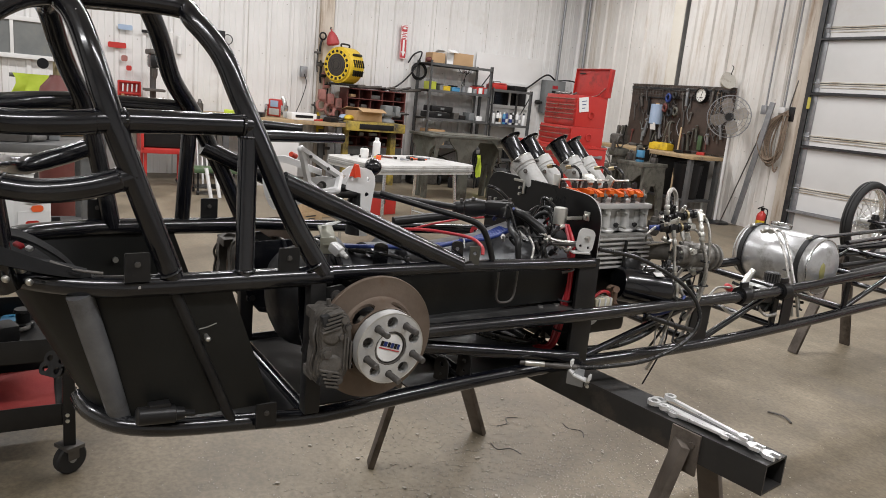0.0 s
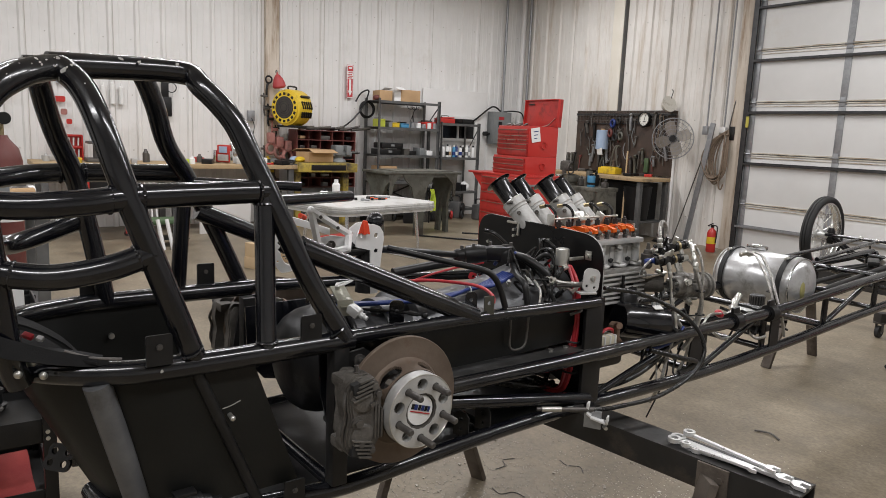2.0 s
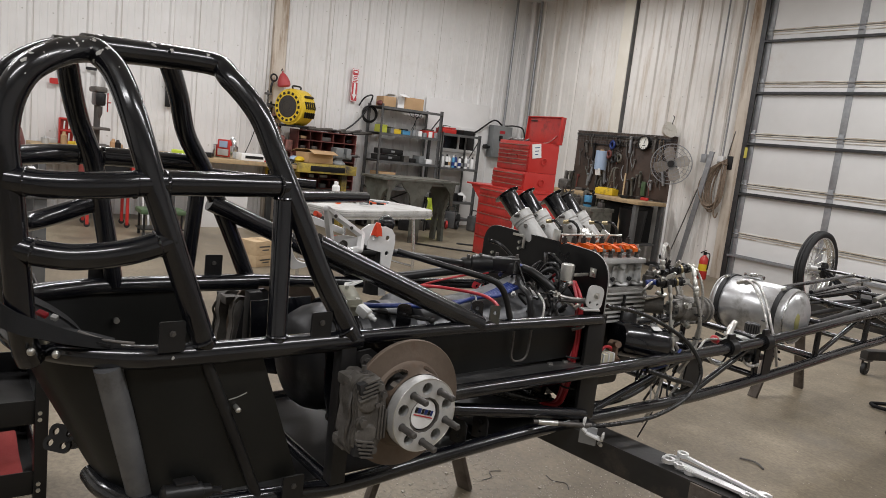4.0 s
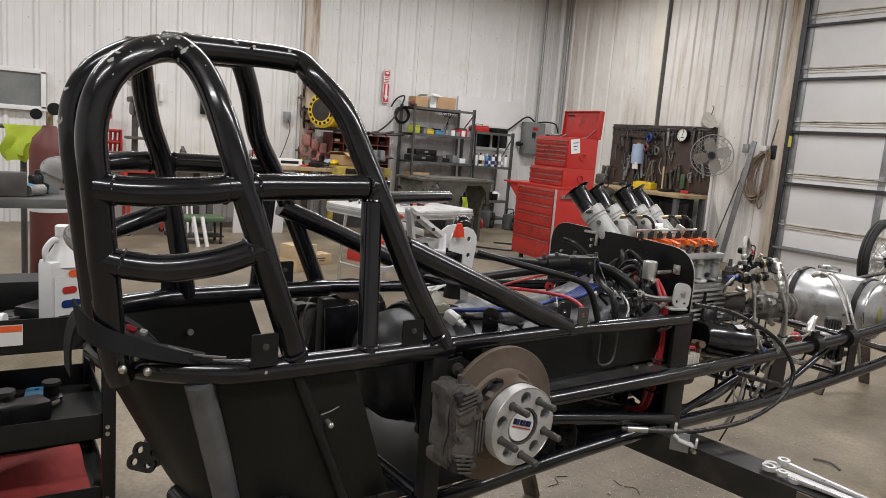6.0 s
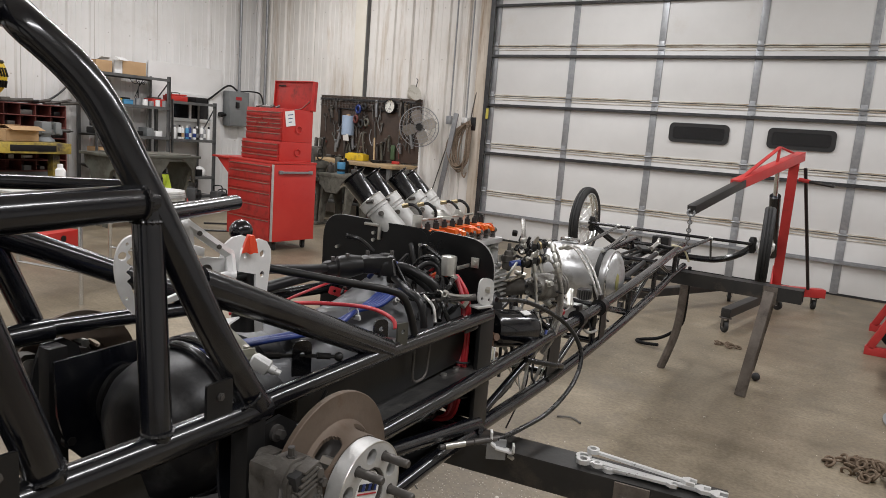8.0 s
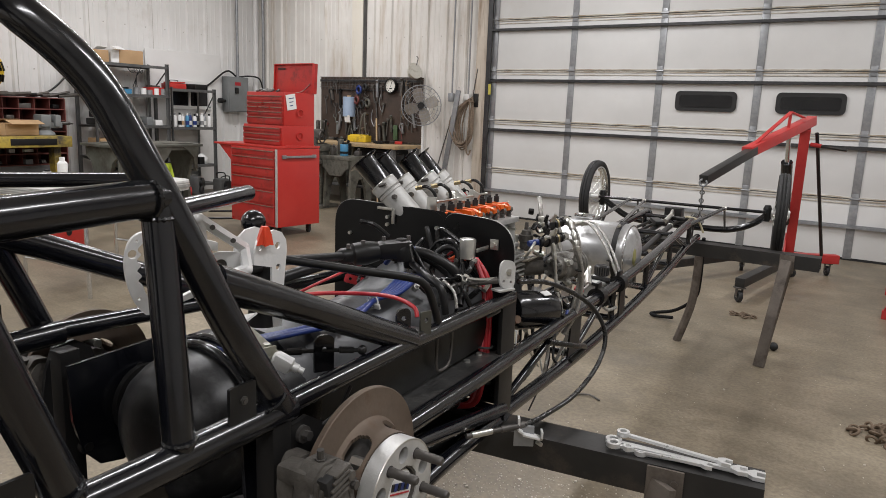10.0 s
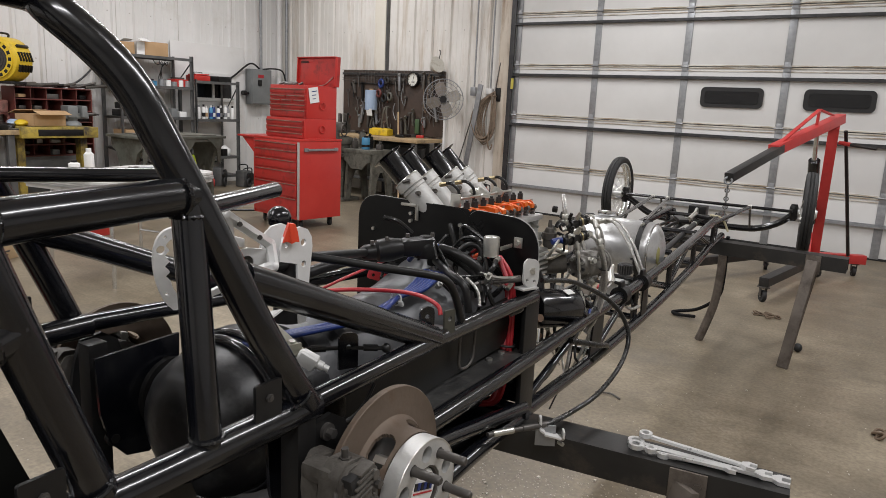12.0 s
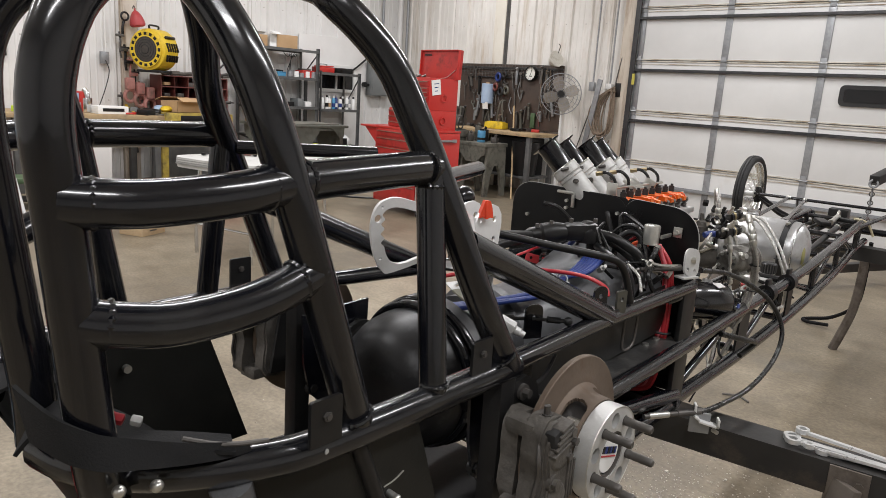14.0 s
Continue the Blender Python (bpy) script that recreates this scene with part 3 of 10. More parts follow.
pipe("head_bar", [(0.206, -0.272, 1.185), (0.238, -0.504, 1.182), (0.246, -0.585, 1.175), (0.231, -0.669, 1.17), (0.205, -0.725, 1.173)], R1, smooth=6, n=20)
pipe("head_bar", [(-0.28, -0.262, 1.185), (-0.305, -0.51, 1.185), (-0.298, -0.60, 1.182), (-0.255, -0.675, 1.175), (-0.20, -0.73, 1.17), (-0.10, -0.74, 1.172), (0.045, -0.728, 1.17)], R1, smooth=6, n=20)
pipe("shoulder_bar", [(0.244, -0.487, 1.088), (0.243, -0.557, 1.066), (0.228, -0.63, 1.055), (0.21, -0.68, 1.058), (0.197, -0.712, 1.065)], R1, smooth=6, n=20)
pipe("shoulder_bar", [(-0.306, -0.485, 1.085), (-0.305, -0.56, 1.055), (-0.27, -0.64, 1.035), (-0.20, -0.69, 1.045), (-0.09, -0.71, 1.055), (0.035, -0.712, 1.06)], R1, smooth=6, n=20)
both("cage_post", [(0.207, -0.275, 1.18), (0.244, -0.285, 0.885)], R2)
pipe("cage_stay", [(0.215, -0.205, 1.075), (0.209, 0.255, 0.876)], 0.0235)
pipe("cage_stay", [(-0.297, -0.240, 1.091), (-0.279, 0.255, 0.876)], 0.0235)
both("grab_bar", [(0.195, -0.255, 1.165), (0.088, -0.022, 1.160)], 0.012)


def weld(p, d, r):
    """A rippled bead round a tube where it meets another."""
    d = Vector(d).normalized()
    x = d.orthogonal().normalized()
    y = d.cross(x)
    b = S()
    n, k = 40, 6
    vs, fs = [], []
    for i in range(n):
        a = 2 * math.pi * i / n
        c = Vector(p) + (x * math.cos(a) + y * math.sin(a)) * (r - 0.001)
        w = 0.0030 + 0.0010 * math.sin(i * 2.9)
        for q in range(k):
            e = 2 * math.pi * q / k
            vs.append(c + ((x * math.cos(a) + y * math.sin(a)) * math.cos(e) + d * math.sin(e)) * w)
    for i in range(n):
        for q in range(k):
            fs.append((i * k + q, (i + 1) % n * k + q, (i + 1) % n * k + (q + 1) % k, i * k + (q + 1) % k))
    part("weld_bead", b.add(vs, fs), BLACK, CAR)


for p, d in (((0.212, -0.290, 1.185), (0.13, -1, 0)), ((0.238, -0.504, 1.182), (0.13, -1, 0)), ((0.243, -0.553, 1.178), (0.1, -1, 0)), ((0.215, -0.703, 1.171), (-0.4, -1, 0)), ((0.244, -0.513, 1.080), (0, -1, -0.3)), ((0.205, -0.69, 1.06), (-0.35, -1, 0.2)), ((0.247, -0.14, 0.905), (0.1, 0.6, -1)), ((0.245, -0.428, 0.905), (-0.1, 0.4, -1)), ((0.246, -0.285, 0.902), (0, 0, 1)), ((0.209, -0.276, 1.162), (0, 0, 1)), ((0.108, -0.58, 1.394), (-0.1, 1, 0)), ((-0.284, -0.285, 1.185), (0, -1, 0)), ((-0.302, -0.49, 1.185), (0, -1, 0)), ((-0.302, -0.54, 1.185), (0, -1, 0))):
    weld(p, d, R2 if abs(d[0]) < 0.01 and p[0] > 0 and p[1] > -0.3 else R1)
CHIP = mat("bare_chip", (0.34, 0.33, 0.31), (0.46, 0.45, 0.42), rough=0.5, metal=0.4, scale=40, fine=120, bump=0.1)
hoop_line = rounded(HOOP, 5)
chip_rng = random.Random(8)


def paint_chip(c, n, size):
    """A flake of missing paint: a thin ragged plate on the tube."""
    n = Vector(n).normalized()
    x = n.orthogonal().normalized()
    y = n.cross(x)
    pts = []
    for k in range(9):
        a = 2 * math.pi * k / 9
        r = size * chip_rng.uniform(0.45, 1.0)
        pts.append((r * math.cos(a), 0.7 * r * math.sin(a)))
    m = Matrix.Translation(Vector(c) - n * 0.0012) @ Matrix((x, y, n)).transposed().to_4x4()
    part("paint_chip", S().plate(pts, m, 0.0016), CHIP, CAR)


for q in range(26):
    i = chip_rng.choice((20, 21, 22, 23, 24, 25, 26, 27, 28, 29, 30, 31, 32, 36, 40))
    t = (hoop_line[i + 1] - hoop_line[i]).normalized()
    n = Vector((chip_rng.uniform(0.1, 1.0), chip_rng.uniform(-0.6, 0.4), chip_rng.uniform(-0.2, 1.0)))
    n = (n - t * n.dot(t)).normalized()
    paint_chip(hoop_line[i] + n * R1, n, chip_rng.choice((0.002, 0.003, 0.004, 0.007)))
for c, n, w in (((0.058, -0.729, 1.302), (0.3, -0.8, 0.5), 0.011), ((0.064, -0.705, 1.345), (0.3, -0.5, 0.8), 0.008), ((0.056, -0.735, 1.26), (0.4, -0.9, 0.1), 0.01), ((0.10, -0.5, 1.397), (0.7, 0, 0.7), 0.007), ((0.10, -0.47, 1.398), (0.8, 0, 0.5), 0.005), ((0.085, -0.40, 1.4), (0.8, 0, 0.6), 0.006)):
    n = Vector(n).normalized()
    paint_chip(Vector(c) + n * R1, n, w)
for q in range(30):
    v = chip_rng.uniform(-0.5, 0.7)
    a = chip_rng.uniform(0.2, 1.5)
    u = 0.243 if v < -0.12 else 0.243 - 0.083 * (v + 0.12) if v < 0.24 else 0.213 - 0.037 * (v - 0.24)
    n = Vector((math.cos(a), 0, math.sin(a)))
    paint_chip(Vector((u, v, 0.879 if v < -0.1 else 0.881 - 0.033 * (v + 0.1))) + n * ((R1 if v < -0.1 else 0.0165) - 0.0004), n, chip_rng.choice((0.0018, 0.0025, 0.004)))
# main rails
UP = [(0.06, -0.70, 0.885), (0.12, -0.685, 0.885), (0.18, -0.635, 0.883), (0.225, -0.55, 0.88), (0.243, -0.45, 0.88), (0.243, -0.10, 0.88)]
both("upper_rail", UP, R1, smooth=4, shift=-0.03)
both("upper_rail", [(0.243, -0.11, 0.884), (0.214, 0.24, 0.873), (0.196, 0.72, 0.857)], 0.0165, shift=-0.03)
LOW = [(0.06, -0.565, 0.595), (0.13, -0.555, 0.594), (0.20, -0.51, 0.588), (0.233, -0.42, 0.58), (0.237, -0.25, 0.565), (0.235, -0.10, 0.552), (0.228, 0.1, 0.56), (0.213, 0.35, 0.563), (0.198, 0.62, 0.56), (0.182, 0.82, 0.548), (0.17, 1.33, 0.537), (0.157, 2.0, 0.555), (0.132, 2.7, 0.585), (0.10, 3.25, 0.615), (0.09, 3.55, 0.622)]
both("lower_rail", LOW, R2, smooth=3, shift=-0.02)
MID = [(0.232, 0.11, 0.722), (0.205, 0.70, 0.706), (0.172, 1.28, 0.693), (0.165, 1.73, 0.695), (0.15, 2.45, 0.728), (0.118, 3.3, 0.775)]
both("middle_rail", MID, R2, smooth=3, shift=-0.02)
both("diagonal_brace", [(0.215, 0.12, 0.685), (0.20, 0.70, 0.578)], 0.017, shift=-0.02)
for a, b, zz0, zz1 in ((0.76, 1.26, 0.56, 0.685), (1.32, 1.72, 0.545, 0.685), (1.76, 2.24, 0.69, 0.57), (2.28, 2.72, 0.575, 0.735), (2.76, 3.2, 0.745, 0.615)):
    w0, w1 = 0.19 - 0.028 * a, 0.19 - 0.028 * b
    both("truss_brace", [(w0, a, zz0), (w1, b, zz1)], 0.011, shift=-0.02)
for v in (1.30, 1.74, 2.26, 2.74, 3.22):
    w = 0.192 - 0.027 * v
    z0, z1 = 0.54 + max(0, v - 1.3) * 0.035, 0.695 + max(0, v - 1.7) * 0.045
    both("truss_post", [(w, v, z0), (w, v, z1)], 0.012, shift=-0.02)
    pipe("cross_tube", [(w, v, z0), (-w - 0.04, v, z0)], 0.012)
    pipe("cross_tube", [(w, v, z1), (-w - 0.04, v, z1)], 0.012)
for v, z in ((-0.13, 0.56), (0.33, 0.563), (0.70, 0.565), (0.70, 0.706), (0.33, 0.87)):
    if z < 0.8:
        pipe("cross_tube", [(0.215, v, z), (-0.25, v, z)], 0.016)
for sgn in (1, -1):
    part("rail_upright", S().box((sgn * 0.243, -0.13, 0.72), (0.034, 0.036, 0.30), (0, 0, 0), 0.004), SATIN, CAR)
    u = 0.198 if sgn > 0 else -0.238
    part("engine_upright", S().box((u, 0.705, 0.715), (0.012, 0.075, 0.31), bevel=0.003).box((u - sgn * 0.015, 0.72, 0.715), (0.02, 0.03, 0.31), bevel=0.003), SATIN, CAR)

# motor plate
def motor_plate(corners, v, radius):
    """One half of the motor plate, with a thin bare edge."""
    prof = [(p.x, p.z) for p in fillet([(x, 0, z) for x, z in corners], radius, 10)]
    half = part("motor_plate", S().plate(prof, pose(0, v, 0, 90), 0.007), PLATEM, CAR, "black motor plate with a rounded top corner")
    cx, cz = sum(p[0] for p in prof) / len(prof), sum(p[1] for p in prof) / len(prof)
    part("plate_edge", S().plate([(cx + (x - cx) * 1.008, cz + (z - cz) * 1.005) for x, z in prof], pose(0, v - 0.002, 0, 90), 0.003), ALU, half, "bare worn metal edge")


motor_plate([(0.10, 0.57), (0.195, 0.57), (0.195, 1.037), (0.016, 1.045), (-0.005, 1.026), (-0.005, 0.60)], 0.739, 0.085)
motor_plate([(-0.010, 0.60), (-0.010, 1.024), (-0.034, 1.042), (-0.366, 1.050), (-0.366, 0.70), (-0.235, 0.57), (-0.10, 0.57)], 0.748, 0.075)
part("motor_plate", S().plate([(-0.12, 0.62), (0.10, 0.62), (0.10, 1.0405), (0.0, 1.0435), (-0.006, 1.036), (-0.013, 1.0435), (-0.12, 1.0455)], pose(0, 0.7435, 0, 90), 0.0015), PLATEM, CAR, "black strip joining the plate halves")


# seat shell, panels and brackets
def sheet(name, rows, material, label="", thick=0.003, parent=None):
    """A thin skin through rows of points, with thickness."""
    n, m = len(rows), len(rows[0])
    vs = [Vector(p) for r in rows for p in r]
    fs = [(i * m + k, i * m + k + 1, (i + 1) * m + k + 1, (i + 1) * m + k) for i in range(n - 1) for k in range(m - 1)]
    me = bpy.data.meshes.new(name)
    me.from_pydata(vs, [], fs)
    bm = bmesh.new()
    bm.from_mesh(me)
    bmesh.ops.recalc_face_normals(bm, faces=bm.faces[:])
    bmesh.ops.solidify(bm, geom=bm.faces[:], thickness=thick)
    bm.to_mesh(me)
    bm.free()
    me.polygons.foreach_set("use_smooth", [True] * len(me.polygons))
    me.set_sharp_from_angle(angle=radians(35))
    me.materials.append(material)
    ob = new(name, me)
    ob.parent = parent or CAR
    if label:
        ob["label"] = label
    return ob


UPC = rounded([(0.238, -0.31, 0.868), (0.240, -0.45, 0.868), (0.222, -0.55, 0.868), (0.175, -0.632, 0.868), (0.115, -0.682, 0.87), (-0.03, -0.70, 0.87), (-0.17, -0.682, 0.87), (-0.235, -0.632, 0.868), (-0.282, -0.55, 0.868), (-0.30, -0.45, 0.868), (-0.298, -0.31, 0.868)], 3)
LOC = rounded([(0.236, -0.215, 0.60), (0.234, -0.42, 0.60), (0.205, -0.48, 0.60), (0.16, -0.53, 0.60), (0.10, -0.555, 0.60), (-0.03, -0.565, 0.60), (-0.16, -0.555, 0.60), (-0.22, -0.53, 0.60), (-0.262, -0.48, 0.60), (-0.29, -0.42, 0.60), (-0.29, -0.215, 0.60)], 3)
sheet("seat_shell", [[a.lerp(b, k / 6) for k in range(7)] for a, b in zip(UPC, LOC)], PANEL, "matt black aluminium cockpit shell wrapped round the seat")
pipe("shell_upright", [(0.222, -0.578, 0.865), (0.185, -0.505, 0.60)], 0.023, material=TRANS, label="worn grey upright tube on the cockpit shell")
pipe("shell_upright", [(0.242, -0.42, 0.87), (0.242, -0.30, 0.575)], 0.011, material=SATIN)
part("floor_pan", S().box((-0.03, -0.12, 0.556), (0.45, 0.5, 0.004)), SATIN, CAR)
part("belly_pan", S().box((-0.03, 0.42, 0.545), (0.40, 0.5, 0.004)), PANEL, CAR)
part("side_step", S().box((0.155, 0.42, 0.724), (0.10, 0.55, 0.005), bevel=0.001).box((0.108, 0.42, 0.70), (0.005, 0.55, 0.05)), mat("worn_step", (0.035, 0.035, 0.034), (0.075, 0.073, 0.07), rough=0.34, metal=0.3, scale=14, fine=120, bump=0.08, stain=(0.13, 0.125, 0.115), stain_at=0.6, stain_scale=16), CAR, "worn black sheet step with screw heads")
for v in (0.2, 0.58, 0.64):
    part("screw", S().cyl((0.16, v, 0.726), (0.16, v, 0.731), 0.008, n=10), ZINC, CAR)


def tab(u, v, z, yaw=0, w=0.044, h=0.054, material=SATIN, top=0.004):
    """An upright sheet tab with a bolt hole; top is the rounding of its upper corners."""
    prof = [(-w / 2, -h / 2), (w / 2, -h / 2)] + [(p.x, p.y) for p in fillet([(w / 2, -h / 2, 0), (w / 2, h / 2, 0), (-w / 2, h / 2, 0), (-w / 2, -h / 2, 0)], top, 4)[1:-1]]
    return part("mounting_tab", S().plate(prof, pose(u, v, z, 90, 0, yaw), 0.005, ((0, 0.006, 0.0048),)), material, CAR)


for u, v, z in ((0.262, -0.487, 0.922), (0.252, -0.197, 0.919), (-0.315, -0.487, 0.922), (-0.315, -0.215, 0.925), (0.262, -0.235, 0.588)):
    tab(u, v, z, 90)
    part("bolt", S().cyl((u - 0.010, v, z + 0.006), (u + 0.010, v, z + 0.006), 0.0035, n=8).cyl((u + 0.003, v, z + 0.006), (u + 0.008, v, z + 0.006), 0.0058, n=6), STEEL, CAR)
tab(0.172, 0.057, 0.899, 62, 0.034, 0.062, BLACK, 0.014)
tab(0.192, 0.258, 0.908, 62, 0.030, 0.050, BLACK, 0.013)
tab(0.220, 0.291, 0.902, 74, 0.026, 0.046, mat("olive_tab", (0.035, 0.034, 0.026), (0.06, 0.058, 0.045), rough=0.5), 0.003)
part("tab_base", S().box((0.20, 0.272, 0.886), (0.05, 0.05, 0.006), (0, 0, 10), 0.0015), SATIN, CAR)
# quick pin on the shell
part("bolt", S().cyl((0.236, -0.356, 0.769), (0.254, -0.356, 0.767), 0.0048, n=10).ball((0.255, -0.356, 0.767), 0.0058, 10, 6).tube([(0.246, -0.372, 0.786), (0.248, -0.356, 0.790), (0.247, -0.338, 0.796)], 0.0012, n=6, smooth=3), ZINC, CAR)
part("bolt", S().cyl((-0.288, -0.45, 0.80), (-0.279, -0.45, 0.80), 0.007, n=12), ZINC, CAR)
for u, v in ((0.135, -0.685), (0.165, -0.662)):
    part("rail_bolt", S().lathe((u, v, 0.90), (u + 0.006, v - 0.004, 0.922), [(0, 0.012), (0.6, 0.014), (1, 0.006)], 12), ZINC, CAR)
# pump lying under the shell
pm = part("electric_pump", S().lathe((0.256, -0.488, 0.625), (0.256, -0.40, 0.618), [(0, 0.013), (0.04, 0.018), (0.8, 0.018), (0.82, 0.014), (1, 0.012)], 18).box((0.250, -0.445, 0.640), (0.024, 0.04, 0.010), bevel=0.003), SATIN, CAR, "small black cylindrical pump")
part("fitting", S().cyl((0.256, -0.40, 0.618), (0.256, -0.38, 0.614), 0.007, n=8), SATIN, pm)
for k in range(2):
    part("clevis", S().plate(round_rect(0.06, 0.03, 0.014), pose(-0.01, -0.60 - 0.01 * k, 0.655 - 0.022 * k, 60, 0, 40), 0.006, ((0.015, 0, 0.007), (-0.015, 0, 0.007))), SATIN, CAR)


def draped_band(name, pts, w, material, label="", lift=(0, 0, 1), side=None, taper=(1, 1)):
    p = rounded(pts, 5)
    rows = []
    for i, q in enumerate(p):
        d = (p[min(i + 1, len(p) - 1)] - p[max(i - 1, 0)]).normalized()
        s = d.cross(Vector(lift))
        s = s.normalized() if s.length > 1e-3 else Vector((1, 0, 0))
        s = Vector(side) if side else s
        wob = 0.0022 * math.sin(i * 0.8)
        wi = w * (taper[0] + (taper[1] - taper[0]) * i / (len(p) - 1))
        rows.append([q + s * (wi * t) + Vector((0, 0, wob * (1 - 4 * t * t))) for t in (-0.5, -0.35, -0.2, 0, 0.2, 0.35, 0.5)])
    return sheet(name, rows, material, label, 0.004)


# shoulder harness hanging over the rear rail
draped_band("harness_strap", [(0.065, -0.722, 0.905), (0.08, -0.70, 0.93), (0.11, -0.655, 0.92), (0.13, -0.60, 0.87), (0.14, -0.55, 0.80)], 0.07, CLOTH, "black webbing shoulder straps folded over the rail", side=(0.85, -0.5, 0))
draped_band("harness_strap", [(-0.10, -0.725, 0.80), (-0.10, -0.725, 0.86), (-0.09, -0.71, 0.91), (-0.085, -0.66, 0.915), (-0.09, -0.58, 0.86), (-0.10, -0.52, 0.78)], 0.075, CLOTH, side=(1, 0, 0))
draped_band("strap_wrap", [(0.142, -0.745, 0.968), (0.170, -0.742, 0.966), (0.205, -0.733, 0.960), (0.226, -0.710, 0.950), (0.226, -0.675, 0.936), (0.222, -0.63, 0.918), (0.226, -0.585, 0.907), (0.231, -0.560, 0.905)], 0.044, CLOTH, "black webbing passed round the hoop", side=(-0.35, -0.1, 0.93), taper=(1.25, 0.25))
for c in ((0.213, -0.690, 0.898), (0.216, -0.655, 0.891)):
    part("rail_bolt", S().lathe(c, Vector(c) + Vector((0.010, -0.003, 0.006)), [(0, 0.0065), (0.5, 0.006), (0.85, 0.004), (1, 0.001)], 14), ZINC, CAR)
part("strap_label", S().box((0.160, -0.668, 0.946), (0.018, 0.010, 0.008), (25, 15, 45), 0.002), WIRER, CAR, "red and white strap end label")
part("strap_label", S().box((0.172, -0.652, 0.942), (0.011, 0.009, 0.008), (25, 15, 50), 0.002), ALU, CAR)
draped_band("strap_flap", [(0.125, -0.69, 0.915), (0.155, -0.67, 0.922), (0.195, -0.61, 0.915), (0.215, -0.57, 0.906)], 0.04, CLOTH, "worn black tab bolted to the rail")
# thin tube drawn for the line reflected along the rail
part("buckle", S().tube([(0.205, -0.622, 0.925), (0.222, -0.585, 0.912), (0.235, -0.54, 0.906)], 0.0028, n=8, smooth=3), STEEL, CAR)


# ---- rear axle ----
def brake(side):
    s = 1 if side > 0 else -1
    off = 0 if s > 0 else -0.055
    U = lambda u: s * u + off
    v0, z0 = -0.014, 0.753
    b = part("brake_rotor", S().lathe((U(0), v0, z0), (U(1), v0, z0), [(0.302, 0.080), (0.302, 0.1355), (0.303, 0.1368), (0.3108, 0.1368), (0.312, 0.1355), (0.312, 0.104), (0.3128, 0.102), (0.3128, 0.086), (0.3128, 0.080)], 72, cap=False), RUST, CAR, "rust-brown solid brake rotor")
    # hat: a cone with five oval openings through its wall
    n, rows = 200, 30
    vs, fs = [], []

    def wall(i, k, t):
        f = i / rows
        r = 0.0885 - 0.010 * f + 0.005 * (1 - f) ** 6 - t
        a = 2 * math.pi * k / n
        return (U(0.3125 + 0.042 * f), v0 + r * math.cos(a), z0 + r * math.sin(a))
    for t in (0.0, 0.006):
        vs += [wall(i, k, t) for i in range(rows + 1) for k in range(n)]
    half = (rows + 1) * n

    def is_open(i, k):
        if not 0 <= i < rows:
            return False
        d = ((k + 0.5) * 360 / n - 90) % 72 - 36
        return (abs(d) / 21) ** 2.4 + (abs((i + 0.5) / rows - 0.52) / 0.36) ** 2.4 < 1
    for i in range(rows):
        for k in range(n):
            j = (k + 1) % n
            if is_open(i, k):
                continue
            a, c, d, e = i * n + k, i * n + j, (i + 1) * n + j, (i + 1) * n + k
            fs += [(a, c, d, e), (a + half, e + half, d + half, c + half)]
            if is_open(i, j):
                fs.append((c, c + half, d + half, d))
            if is_open(i, (k - 1) % n):
                fs.append((a, e, e + half, a + half))
            if is_open(i + 1, k):
                fs.append((e, d, d + half, e + half))
            if is_open(i - 1, k):
                fs.append((a, a + half, c + half, c))
    part("rotor_hat", S().add(vs, fs), RUST, b, "rusty rotor hat with oval openings")
    part("hat_core", S().lathe((U(0.30), v0, z0), (U(0.353), v0, z0), [(0, 0.060), (0.75, 0.058), (0.78, 0.042), (1, 0.042)], 32), STEEL, b)
    for k in range(5):
        a = radians(72 * k + 60)
        part("hat_bolt", S().cyl((U(0.325), v0 + 0.066 * math.cos(a), z0 + 0.066 * math.sin(a)), (U(0.353), v0 + 0.066 * math.cos(a), z0 + 0.066 * math.sin(a)), 0.010, n=6), ZINC, b)
    holes = [(0.0565 * math.cos(radians(36 * k - 18)), 0.0565 * math.sin(radians(36 * k - 18)), 0.0125 if k % 2 else 0.0088) for k in range(10)]
    poly = [(0.0772 * math.cos(2 * math.pi * k / 56), 0.0772 * math.sin(2 * math.pi * k / 56)) for k in range(56)]
    m = pose(U(0.3555), v0, z0) @ Matrix(((0, 0, s, 0), (1, 0, 0, 0), (0, 1, 0, 0), (0, 0, 0, 1)))
    hub = part("axle_flange", S().plate(poly, m, 0.026, holes + [(0, 0, 0.038)]), ALU, CAR, "machined axle flange with bolt holes and studs")
    part("flange_lip", S().torus((U(0.381), v0, z0), (1, 0, 0), 0.0762, 0.0012, 56, 6), ZINC, hub)
    part("axle_bore", S().lathe((U(0.3545), v0, z0), (U(0.360), v0, z0), [(0, 0.069), (1, 0.069)], 32), CAST, hub)
    part("bore_ring", S().ring((U(0.360), v0, z0), (U(0.3795), v0, z0), 0.0340, 0.0395, 36), STEEL, hub)
    part("axle_end", S().lathe((U(0.358), v0, z0), (U(0.3765), v0, z0), [(0, 0.0325), (0.85, 0.0325), (1, 0.0305)], 32), PAPER, hub, "round white axle cap with a printed dark band")
    for k, (dv, w) in enumerate(((-0.019, 0.006), (-0.011, 0.008), (-0.002, 0.006), (0.006, 0.007), (0.014, 0.006), (0.021, 0.005))):
        part("maker_mark", S().box((U(0.3772), v0 + dv * 0.97, z0 + 0.006 - dv * 0.32 * s), (0.0012, w, 0.011), (-18 * s, 0, 0)), WIREB if k % 2 else SATIN, hub)
